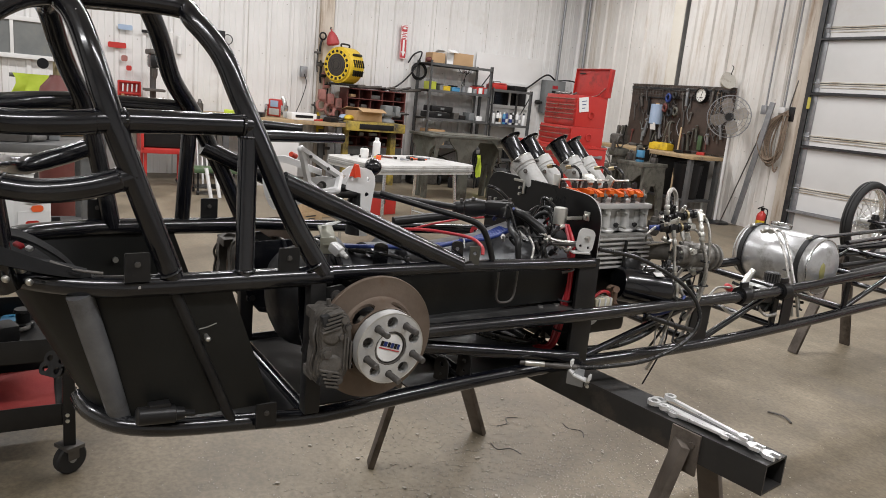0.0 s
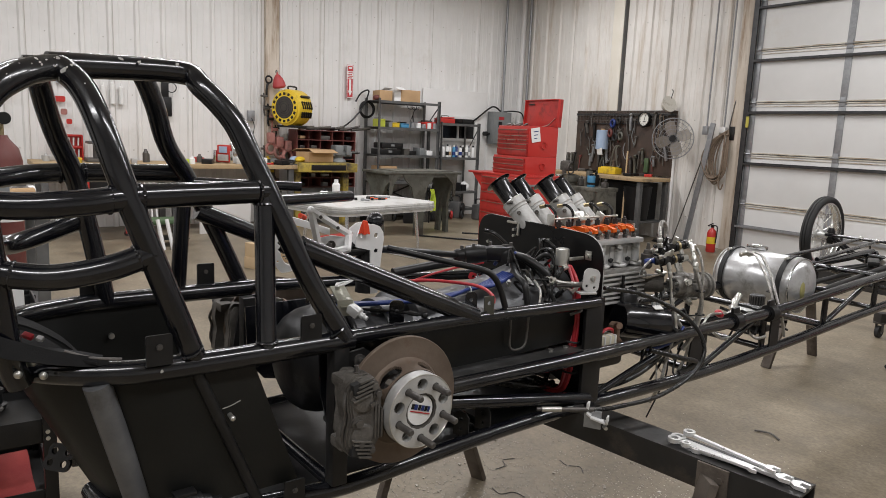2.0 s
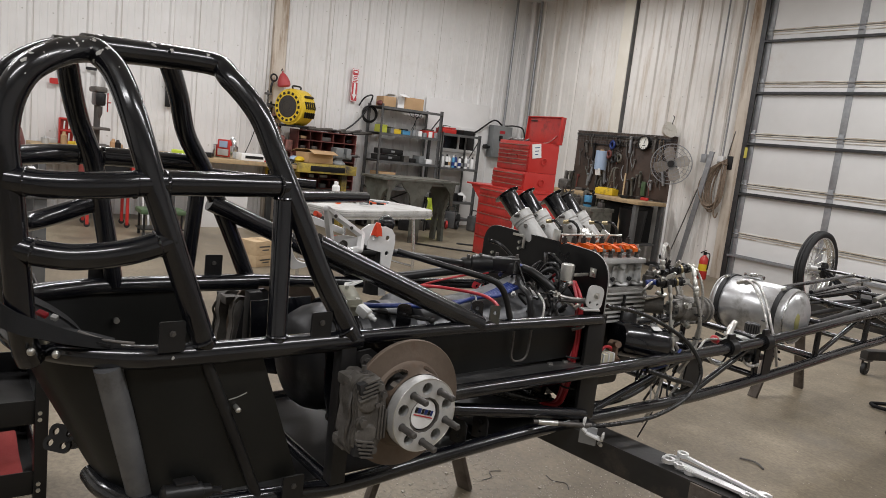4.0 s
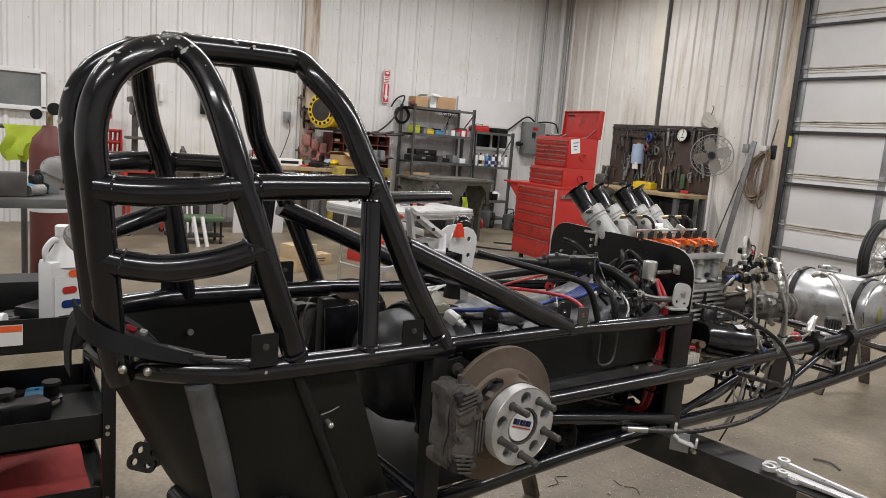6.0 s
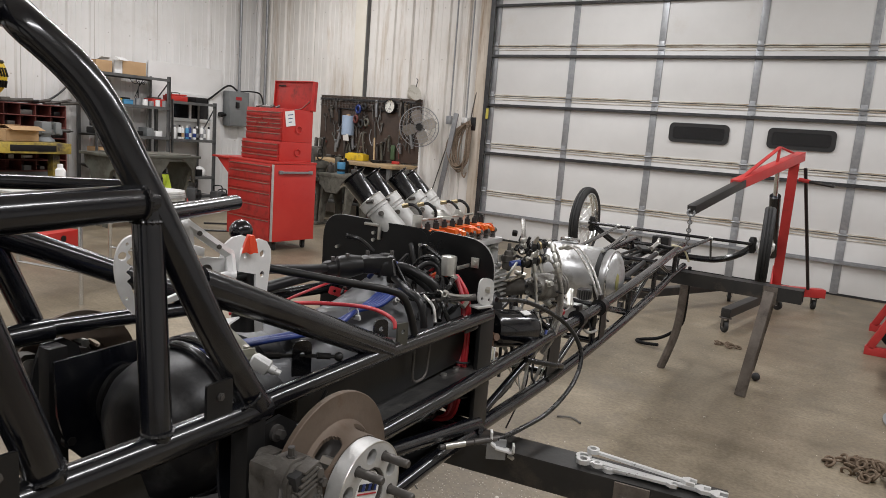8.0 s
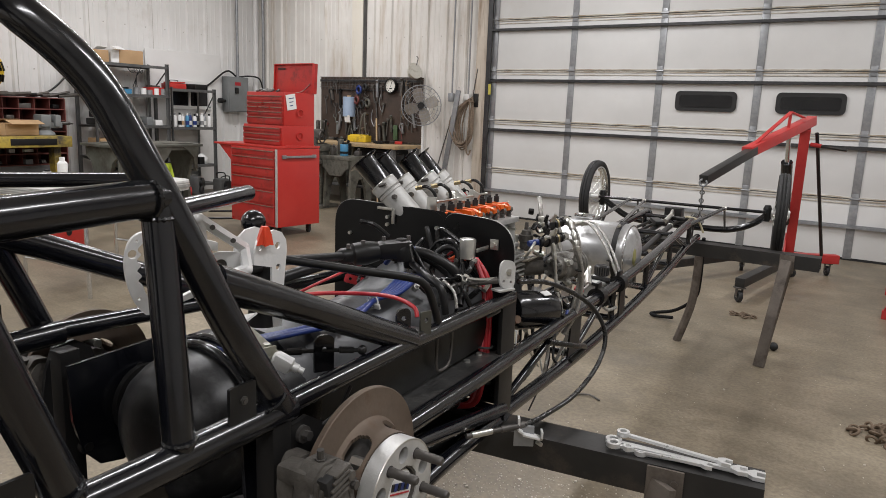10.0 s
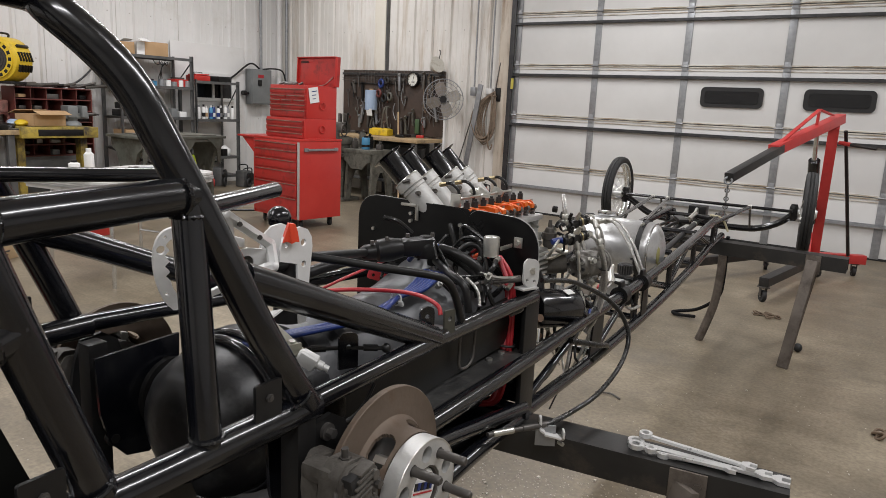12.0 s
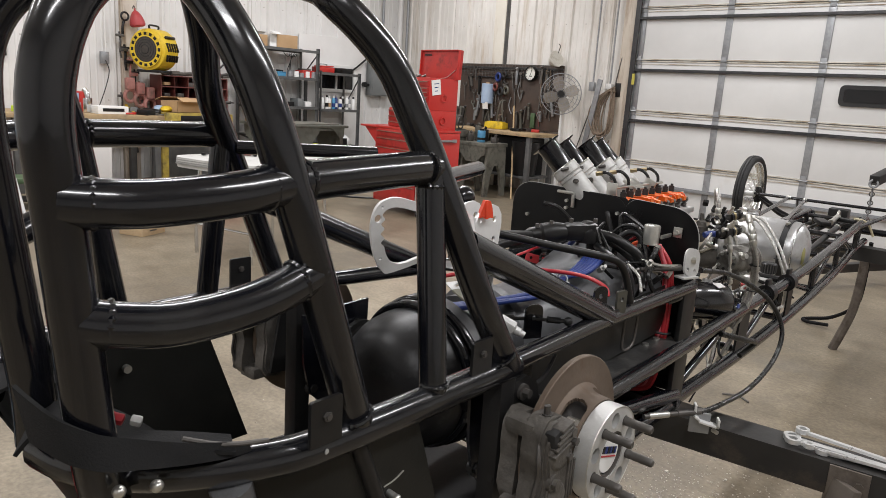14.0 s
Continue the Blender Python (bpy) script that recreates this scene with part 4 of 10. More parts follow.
    part("maker_line", S().box((U(0.3772), v0 - 0.001, z0 - 0.004), (0.0012, 0.050, 0.0022), (-18 * s, 0, 0)), WIRER, hub)
    for k in range(5):
        a = radians(72 * k - 18)
        c = (v0 + 0.0565 * math.cos(a), z0 + 0.0565 * math.sin(a))
        part("wheel_stud", S().lathe((U(0.356), c[0], c[1]), (U(0.427), c[0], c[1]), [(0, 0.0086), (0.33, 0.0086), (0.35, 0.0068), (0.42, 0.0074), (0.5, 0.0068), (0.58, 0.0074), (0.66, 0.0068), (0.74, 0.0074), (0.82, 0.0068), (0.96, 0.007), (1, 0.005)], 12), STEEL, hub)
    caliper(s, U)
    part("caliper_bracket", S().plate([(-0.15, -0.05), (-0.06, -0.06), (-0.03, 0.04), (-0.045, 0.085), (-0.075, 0.105), (-0.115, 0.10), (-0.13, 0.06)], pose(U(0.252) - 0.004, 0, 0.755, 90, 0, 90), 0.008, ((-0.085, 0.078, 0.006),)), SATIN, CAR)
    part("bracket_bolt", S().cyl((U(0.250), -0.088, 0.837), (U(0.272), -0.088, 0.837), 0.0075, n=6).cyl((U(0.250), -0.088, 0.837), (U(0.262), -0.088, 0.837), 0.013, n=14), STEEL, CAR)


def caliper(s, U):
    """A cast four-piston brake caliper behind the axle, with finned ends."""
    cal = thing_part("brake_caliper", 0, 0, 0, CAR)
    vc, zc = -0.132, 0.757
    out = [(-0.029, -0.075), (0.018, -0.082), (0.036, -0.060), (0.042, -0.02), (0.042, 0.02), (0.036, 0.060), (0.018, 0.082), (-0.018, 0.086), (-0.036, 0.068), (-0.040, 0.03), (-0.034, 0.0), (-0.040, -0.03), (-0.042, -0.058)]
    out = [(p.x, p.y) for p in fillet([(x, y, 0) for x, y in out] + [(*out[0], 0)], 0.008, 3)[:-1]]
    M = lambda u: pose(U(u), vc, zc) @ Matrix(((0, 0, s, 0), (1, 0, 0, 0), (0, 1, 0, 0), (0, 0, 0, 1)))
    half = S()
    for u, t, k in ((0.316, 0.030, 1.0), (0.346, 0.007, 0.95), (0.353, 0.005, 0.86), (0.358, 0.003, 0.74)):
        half.plate([(x * k, y * k) for x, y in out], M(u), t)
    part("caliper_half", half, CAST, cal, "dirty grey cast brake caliper", 35)
    half = S()
    for u, t, k in ((0.266, 0.005, 0.80), (0.271, 0.027, 0.9)):
        half.plate([(x * k * 0.8 + 0.008, y * k) for x, y in out], M(u), t)
    part("caliper_half", half, CAST, cal, angle=35)
    for dz in (0.064, -0.064):
        part("bridge", S().box((U(0.307), vc - 0.018, zc + dz), (0.05, 0.036, 0.024), (0, 0, 0), 0.007), CAST, cal)
    for dz in (0.034, -0.034):
        part("piston_boss", S().lathe((U(0.355), vc - 0.006, zc + dz), (U(0.366), vc - 0.006, zc + dz), [(0, 0.026), (0.5, 0.0245), (0.9, 0.020), (1, 0.017)], 26), CAST, cal)
    for sg in (1, -1):
        # black block puts the shade of the rib gaps into colour
        part("fin_seat", S().box((U(0.357), vc - 0.011, zc + sg * 0.060), (0.018, 0.036, 0.034), (sg * 14, 0, 0), 0.004), RUBBER, cal)
        for k in range(5):
            part("cooling_rib", S().box((U(0.359), vc - 0.011 + 0.002 * k, zc + sg * (0.044 + 0.0085 * k)), (0.022, 0.042 - 0.003 * k, 0.0042), (sg * 14, 0, 0), 0.0014), CAST, cal)
    for q in range(3):
        part("cooling_rib", S().box((U(0.358), vc + 0.021 + 0.0075 * q, zc - 0.008 - 0.004 * q), (0.012, 0.0042, 0.080 - 0.010 * q), bevel=0.0014), CAST, cal)
    for dv, dz, r in ((0.014, 0.064, 0.0075), (0.024, 0.046, 0.0065), (-0.018, -0.006, 0.0088), (0.010, 0.028, 0.0055), (-0.012, -0.050, 0.0065), (0.012, -0.066, 0.0065)):
        part("bolt", S().cyl((U(0.352), vc + dv, zc + dz), (U(0.371), vc + dv, zc + dz), r, n=6).cyl((U(0.352), vc + dv, zc + dz), (U(0.364), vc + dv, zc + dz), r * 1.5, n=16), CAST if r > 0.007 else STEEL, cal)
    part("brake_line", S().tube([(U(0.340), vc - 0.030, zc + 0.062), (U(0.350), vc - 0.043, zc + 0.030), (U(0.348), vc - 0.038, zc + 0.004), (U(0.345), vc - 0.043, zc - 0.03), (U(0.338), vc - 0.032, zc - 0.066)], 0.0036, n=8, smooth=5), STEEL, cal)
    part("bleeder", S().cyl((U(0.335), vc - 0.006, zc + 0.080), (U(0.335), vc - 0.008, zc + 0.100), 0.005, n=8).cyl((U(0.335), vc - 0.006, zc + 0.080), (U(0.335), vc - 0.007, zc + 0.088), 0.008, n=6), STEEL if s > 0 else WIREB, cal)


def thing_part(name, u, v, z, parent, m=None):
    ob = new(name)
    ob.empty_display_size = 0.05
    ob.parent = parent
    ob.matrix_basis = pose(u, v, z)
    return ob


for side in (1, -1):
    brake(side)
part("axle_tube", S().cyl((-0.34, 0, 0.753), (-0.13, 0, 0.76), 0.038, 0.042, 20), SATIN, CAR, "black axle tube")
part("axle_tube", S().cyl((0.29, 0, 0.753), (0.08, 0, 0.76), 0.038, 0.042, 20), SATIN, CAR, "black axle tube")
part("axle_housing", S().lathe((-0.03, -0.132, 0.748), (-0.03, 0.14, 0.762), [(0, 0.035), (0.02, 0.070), (0.07, 0.100), (0.14, 0.116), (0.24, 0.127), (0.36, 0.131), (0.46, 0.131), (0.53, 0.148), (0.62, 0.148), (0.66, 0.12), (1, 0.10)], 48), mat("housing_black", (0.007, 0.007, 0.008), (0.013, 0.013, 0.014), rough=0.4, spec=0.5, scale=6, fine=18, bump=0.5, stain=(0.05, 0.05, 0.05), stain_at=0.6, stain_scale=14), CAR, "smooth black domed axle housing")
for v, r in ((-0.022, 0.1345), (0.002, 0.139)):
    part("housing_band", S().torus((-0.03, v, 0.757), (0, 1, 0), r, 0.0085, 48, 10), BLACK, CAR)
for s in (1, -1):
    part("axle_plate", S().plate([(-0.155, 0.10), (-0.150, 0.0), (-0.135, -0.06), (-0.105, -0.095), (-0.06, -0.105), (-0.02, -0.085), (0.002, -0.03), (0.010, 0.04), (0.012, 0.105)], pose(s * 0.203, 0, 0.755, 90, 0, 90), 0.006), BLACK, CAR, "black axle mounting plate under the rail")
    for v, z in ((-0.02, 0.815), (-0.125, 0.70), (-0.03, 0.68)):
        part("plate_bolt", S().cyl((s * 0.195, v, z), (s * 0.213, v, z), 0.009, n=6).cyl((s * 0.198, v, z), (s * 0.209, v, z), 0.014, n=14), SATIN, CAR)
    part("axle_flange", S().lathe((s * 0.194, -0.02, 0.755), (s * 0.160, -0.016, 0.755), [(0, 0.066), (0.3, 0.066), (0.35, 0.056), (0.6, 0.056), (0.65, 0.049), (1, 0.044)], 28), SATIN, CAR)
part("torque_tube", S().lathe((-0.04, 0.12, 0.775), (-0.04, 0.735, 0.77), [(0, 0.105), (0.08, 0.105), (0.1, 0.122), (0.14, 0.122), (0.16, 0.10), (0.35, 0.105), (0.6, 0.125), (0.85, 0.165), (0.93, 0.172), (1, 0.172)], 40), TRANS, CAR, "dark grey gearbox and bell housing")
for k in range(10):
    a = radians(36 * k)
    part("bell_bolt", S().cyl((-0.04 + 0.155 * math.cos(a), 0.68, 0.77 + 0.155 * math.sin(a)), (-0.04 + 0.155 * math.cos(a), 0.705, 0.77 + 0.155 * math.sin(a)), 0.008, n=6), STEEL, CAR)
part("clutch_slave", S().lathe((0.192, -0.078, 0.934), (0.231, -0.056, 0.914), [(0, 0.008), (0.1, 0.012), (0.6, 0.012), (0.65, 0.007), (0.82, 0.007), (0.84, 0.005), (1, 0.005)], 16).box((0.205, -0.071, 0.927), (0.028, 0.024, 0.020), (0, 28, 28), 0.004), ALU, CAR, "cast alloy slave cylinder")
part("gearbox_bracket", S().box((0.142, -0.066, 0.945), (0.105, 0.034, 0.004), (0, 13, -14), 0.0015).box((0.182, -0.082, 0.930), (0.004, 0.034, 0.036), (0, 0, -14), 0.0015), mat("passivated_plate", (0.27, 0.265, 0.21), (0.36, 0.355, 0.29), rough=0.42, metal=0.5, scale=14, fine=120, bump=0.06), CAR, "pale passivated bracket on the gearbox")
for u in (0.108, 0.168):
    part("bracket_bolt", S().cyl((u, -0.062 - 0.1 * (u - 0.108), 0.950 - 0.24 * (u - 0.108)), (u + 0.002, -0.062 - 0.1 * (u - 0.108), 0.962 - 0.24 * (u - 0.108)), 0.0055, n=6), ZINC, CAR)
part("bracket_tab", S().plate([(-0.034, -0.016), (0.034, -0.020), (0.012, 0.028)], pose(0.072, -0.028, 0.955, 24, 0, -30), 0.003, ((0.0, -0.002, 0.008),)), ALUW, CAR)
part("link_rod", S().tube([(0.125, -0.004, 0.905), (0.172, 0.055, 0.903), (0.215, 0.105, 0.899)], 0.0035, n=8).ball((0.215, 0.105, 0.899), 0.0085, 10, 6).cyl((0.135, 0.010, 0.905), (0.150, 0.029, 0.904), 0.006, n=8).cyl((0.190, 0.076, 0.902), (0.205, 0.094, 0.900), 0.006, n=8), SATIN, CAR)
part("cover_hoop", S().tube(fillet([(0.185, 0.40, 0.845), (0.182, 0.402, 0.758), (0.182, 0.460, 0.758), (0.185, 0.463, 0.845)], 0.026), 0.0032, n=8, smooth=1), STEEL, CAR)
sheet("side_panel", [[(0.170 + 0.010 * math.sin(math.pi * k / 4) - 0.03 * (v - 0.1), v, 0.738 + 0.030 * k) for k in range(5)] for v in (-0.02, 0.1, 0.25, 0.4, 0.55, 0.70)], PANEL, "matt black side sheet under the upper rail")
part("panel_bead", S().tube([(0.212, -0.045, 0.83), (0.212, -0.02, 0.808), (0.212, 0.02, 0.803), (0.211, 0.055, 0.815), (0.210, 0.082, 0.842)], 0.0035, n=8, smooth=5), SATIN, CAR)

# ---- engine ----
ENG = -0.082
part("engine_block", S().box((ENG - 0.02, 0.957, 0.72), (0.19, 0.37, 0.20), bevel=0.012).box((ENG - 0.02, 0.957, 0.585), (0.16, 0.36, 0.09), bevel=0.02).cyl((ENG, 1.14, 0.66), (ENG, 1.175, 0.66), 0.075, n=24), SATIN, CAR, "black-painted engine block")
eb = part("cylinder_deck", S().box((ENG + 0.045, 0.945, 0.842), (0.15, 0.325, 0.10), bevel=0.006).box((ENG + 0.055, 0.945, 0.894), (0.16, 0.34, 0.010), bevel=0.002), CAST_ALU, CAR)
for k in range(7):
    part("cooling_fin", S().box((ENG + 0.122, 0.945, 0.796 + 0.0152 * k), (0.036, 0.335, 0.0062), bevel=0.0015), ALU, eb)
part("dipstick", S().cyl((ENG + 0.150, 0.985, 0.785), (ENG + 0.148, 0.99, 0.885), 0.005, n=8).cyl((ENG + 0.149, 0.988, 0.835), (ENG + 0.149, 0.989, 0.858), 0.008, n=8), SATIN, CAR)
hd = part("cylinder_head", S().box((ENG - 0.005, 0.955, 0.935), (0.15, 0.36, 0.085), bevel=0.008).box((ENG + 0.005, 0.955, 0.985), (0.19, 0.37, 0.016), bevel=0.003).box((ENG + 0.02, 0.955, 0.893), (0.16, 0.362, 0.012), bevel=0.003), ALU, CAR, "alloy cylinder head without its cover")
for k in range(5):
    part("head_post", S().lathe((ENG + 0.082, 0.783 + 0.086 * k, 0.898), (ENG + 0.076, 0.783 + 0.086 * k, 0.978), [(0, 0.016), (0.12, 0.015), (0.5, 0.013), (0.9, 0.015), (1, 0.017)], 14), ALU, hd)
    part("post_foot", S().ball((ENG + 0.088, 0.783 + 0.086 * k, 0.905), 0.022, 14, 10, (0.9, 1.3, 0.45)), ALU, hd)
for k in range(4):
    v = 0.826 + 0.086 * k
    part("port_web", S().box((ENG + 0.068, v + 0.020, 0.930), (0.014, 0.030, 0.072), (0, 4, 0), 0.008), ALU, hd)
    # solid black plug stands for the shade inside the port
    part("port_bore", S().cyl((ENG + 0.066, v + 0.012, 0.922), (ENG + 0.078, v + 0.012, 0.918), 0.008, n=14), RUBBER, hd)
    for dz in (-0.012, 0.032):
        part("port_stud", S().cyl((ENG + 0.07, v + 0.027, 0.925 + dz), (ENG + 0.102, v + 0.027, 0.925 + dz), 0.004, n=8), ZINC, hd)
for k in range(8):
    v = 0.800 + 0.0450 * k
    rk = part("rocker_arm", S().plate([(-0.045, -0.007), (-0.02, -0.016), (0.02, -0.014), (0.05, -0.006), (0.05, 0.005), (0.02, 0.013), (-0.02, 0.014), (-0.045, 0.007)], pose(ENG + 0.035, v - 0.009, 1.020, 90, -6 + (6 if k % 2 else -4), 0), 0.018), ORANGE, CAR, "orange anodised roller rocker")
    part("rocker_nut", S().cyl((ENG + 0.032, v, 1.030), (ENG + 0.032, v, 1.050), 0.0085, n=6).cyl((ENG + 0.032, v, 1.050), (ENG + 0.032, v, 1.056), 0.0045, n=8), RUBBER, rk)
    part("rocker_roller", S().cyl((ENG + 0.078, v - 0.007, 1.015), (ENG + 0.078, v + 0.007, 1.015), 0.008, n=12), STEEL, rk)
    part("valve_spring", S().lathe((ENG + 0.076, v, 0.992), (ENG + 0.076, v, 1.010), [(0, 0.008), (0.12, 0.009), (0.25, 0.0065), (0.38, 0.009), (0.5, 0.0065), (0.62, 0.009), (0.75, 0.0065), (0.88, 0.009), (1, 0.0065)], 12), STEEL, CAR)
part("rocker_shaft", S().cyl((ENG + 0.032, 0.785, 1.012), (ENG + 0.032, 1.135, 1.012), 0.009, n=10), STEEL, CAR)
for k in range(5):
    part("stand_bolt", S().cyl((ENG + 0.062, 0.782 + 0.087 * k, 0.99), (ENG + 0.062, 0.782 + 0.087 * k, 1.035), 0.0045, n=8).box((ENG + 0.035, 0.782 + 0.087 * k, 1.0), (0.05, 0.012, 0.02), bevel=0.003), ZINC, CAR)
    part("rocker_wire", S().tube([(ENG + 0.05, 0.80 + 0.07 * k, 1.03), (ENG + 0.075, 0.815 + 0.07 * k, 1.035), (ENG + 0.082, 0.83 + 0.07 * k, 1.018)], 0.0022, n=6, smooth=3), ORANGEP, CAR)


def injector(v0, v1):
    p0, p1 = Vector((-0.125, v0, 1.003)), Vector((-0.262, v1, 1.158))
    d = p1 - p0
    b = part("throttle_body", S().lathe(p0, p0 + d * 0.64, [(0, 0.033), (0.3, 0.0335), (0.70, 0.0335), (0.715, 0.0355), (0.76, 0.0355), (0.775, 0.0335), (0.80, 0.0368), (0.97, 0.0368), (0.99, 0.034), (1, 0.030)], 32), mat("throttle_alloy", (0.44, 0.44, 0.425), (0.58, 0.58, 0.56), rough=0.5, metal=0.25, scale=16, fine=140, bump=0.12, stain=(0.26, 0.24, 0.21), stain_at=0.62, stain_scale=14), CAR, "pale cast throttle body")
    part("ram_tube", S().lathe(p0 + d * 0.63, p1, [(0, 0.030), (0.05, 0.0298), (0.90, 0.0298), (0.945, 0.0315), (0.968, 0.040), (0.985, 0.0438), (1, 0.0438), (0.99, 0.041), (0.955, 0.029), (0.85, 0.0275), (0.3, 0.027)], 32, cap=False), BLACK, b, "gloss black ram tube with flared mouth")
    part("tube_clamp", S().torus(p0 + d * 0.625, d, 0.0355, 0.0022, 28, 6), ZINC, b)
    side = d.cross(Vector((0, 1, 0))).normalized()
    part("clamp_screw", S().cyl(p0 + d * 0.60 + Vector((0.01, -0.036, 0)), p0 + d * 0.60 + Vector((0.03, -0.034, 0.006)), 0.0045, n=8), STEEL, b)
    part("shaft_boss", S().cyl(p0 + d * 0.42 + Vector((0.018, -0.024, 0)), p0 + d * 0.42 + Vector((0.030, -0.035, 0.002)), 0.0065, n=14).cyl(p0 + d * 0.42 + Vector((0.03, -0.034, 0)), p0 + d * 0.42 + Vector((0.035, -0.039, 0.002)), 0.0035, n=6), CAST, b)
    part("nozzle_boss", S().cyl(p0 + d * 0.30 + side * 0.026, p0 + d * 0.30 + side * 0.042, 0.007, n=6), ZINC, b)


for v0, v1 in ((0.782, 0.727), (0.862, 0.804), (0.990, 0.935), (1.057, 1.000)):
    injector(v0, v1)
part("throttle_linkage", S().cyl((-0.085, 0.80, 1.055), (-0.085, 1.12, 1.055), 0.0035, n=8).box((-0.095, 0.955, 1.055), (0.05, 0.06, 0.012), (0, 30, 0), 0.003).box((-0.085, 0.80, 1.045), (0.03, 0.006, 0.05), bevel=0.002).box((-0.085, 1.03, 1.05), (0.036, 0.008, 0.04), (0, 25, 0), 0.002), ZINC, CAR)
for k, v in enumerate((0.795, 0.875, 1.003, 1.070)):
    pipe("fuel_line", [(-0.140, v + 0.008, 1.088), (-0.112, v + 0.018, 1.094), (-0.090, v + 0.028, 1.072), (-0.093, v + 0.03, 1.025)], 0.0045, material=HOSE, smooth=5)
    part("line_fitting", S().cyl((-0.140, v + 0.008, 1.088), (-0.122, v + 0.014, 1.092), 0.0065, n=6), mat("brass", (0.30, 0.245, 0.14), (0.42, 0.35, 0.21), rough=0.42, metal=0.85), CAR)

# plate hardware
for u, z in ((-0.185, 1.012), (-0.185, 0.992), (-0.03, 1.0), (0.03, 1.002), (-0.31, 0.955), (0.15, 0.965)):
    part("plate_bolt", S().cyl((u, 0.745, z), (u, 0.733, z), 0.0050, n=8), ZINC, CAR)
part("plate_bracket", S().box((-0.165, 0.737, 1.025), (0.010, 0.006, 0.060), bevel=0.002).box((-0.19, 0.735, 1.035), (0.05, 0.008, 0.008), bevel=0.002), ZINC, CAR)
part("plate_joint", S().tube([(-0.055, 0.728, 1.0), (-0.045, 0.722, 0.985), (-0.02, 0.71, 0.93), (-0.005, 0.70, 0.89)], 0.0065, n=8, smooth=4), SATIN, CAR)
sol = part("solenoid", S().lathe((0.105, 0.66, 0.952), (0.105, 0.66, 1.0), [(0, 0.019), (0.9, 0.020), (0.97, 0.019), (1, 0.016)], 22), ZINC, CAR, "round zinc-plated solenoid")
for q in (0.085, 0.128):
    part("terminal", S().cyl((q, 0.66, 0.95), (q, 0.64, 0.945), 0.006, n=8), ZINC, sol)
part("solenoid_bracket", S().box((0.142, 0.728, 0.980), (0.022, 0.004, 0.026), bevel=0.001).box((0.127, 0.695, 0.972), (0.004, 0.06, 0.010), bevel=0.002).cyl((0.142, 0.727, 0.980), (0.142, 0.719, 0.980), 0.006, n=6), ZINC, sol)
part("link_plate", S().plate(round_rect(0.05, 0.066, 0.018), pose(0.205, 0.672, 0.925, 80, 12, 70), 0.005, ((-0.012, -0.018, 0.004), (0.012, -0.018, 0.004))), ALU, CAR, "bare alloy link plate")
part("link_foot", S().box((0.205, 0.658, 0.892), (0.05, 0.03, 0.005), (0, 0, 70), 0.001), ALU, CAR)
part("plate_bolt", S().cyl((0.203, 0.672, 0.93), (0.216, 0.676, 0.931), 0.008, n=6), ZINC, CAR)
part("control_cable_end", S().tube([(0.12, 0.59, 0.902), (0.15, 0.62, 0.905), (0.19, 0.655, 0.912)], 0.005, n=10).cyl((0.155, 0.625, 0.907), (0.19, 0.655, 0.912), 0.008, n=10), STEEL, CAR)
flt = part("oil_filter", S().lathe((0.085, 0.955, 0.752), (0.140, 1.125, 0.728), [(0, 0.050), (0.05, 0.056), (0.90, 0.056), (0.95, 0.053), (0.98, 0.043), (1, 0.030)], 30).torus((0.137, 1.117, 0.7295), (0.055, 0.17, -0.024), 0.052, 0.003, 30, 6), BLACK, CAR, "gloss black spin-on oil filter")
part("filter_label", S().box((0.150, 1.065, 0.790), (0.022, 0.03, 0.002), (0, 18, -18)), PAPER, flt)
part("filter_mount", S().lathe((0.0, 1.04, 0.78), (0.06, 1.08, 0.785), [(0, 0.07), (0.6, 0.072), (0.8, 0.064), (1, 0.04)], 26), SATIN, CAR, "black cast filter housing")
part("fuel_block", S().box((0.114, 0.905, 0.728), (0.03, 0.034, 0.05), (8, 0, 25), 0.006).cyl((0.125, 0.90, 0.745), (0.145, 0.89, 0.752), 0.011, n=8).cyl((0.12, 0.915, 0.70), (0.14, 0.905, 0.695), 0.009, n=8), mat("rusty_casting", (0.12, 0.075, 0.05), (0.2, 0.13, 0.09), rough=0.7, metal=0.3, scale=30, fine=160, bump=0.3), CAR, "rust-brown casting")
part("oil_pan_fitting", S().cyl((0.06, 0.85, 0.66), (0.10, 0.85, 0.655), 0.03, n=16), ALU, CAR)
plg = part("starter_plug", S().box((0.135, 0.838, 0.712), (0.038, 0.07, 0.034), (0, 0, 0), 0.006), mat("cream_plastic", (0.62, 0.58, 0.44), (0.7, 0.66, 0.5), rough=0.5), CAR)
for q in (0.815, 0.84, 0.862):
    part("plug_rib", S().box((0.136, q, 0.712), (0.042, 0.006, 0.038), (0, 0, 0), 0.002), PLASTW, plg)
pipe("red_cable", [(0.145, 0.80, 0.735), (0.142, 0.83, 0.748), (0.135, 0.865, 0.742), (0.12, 0.89, 0.725)], 0.0048, material=WIRER, smooth=6)

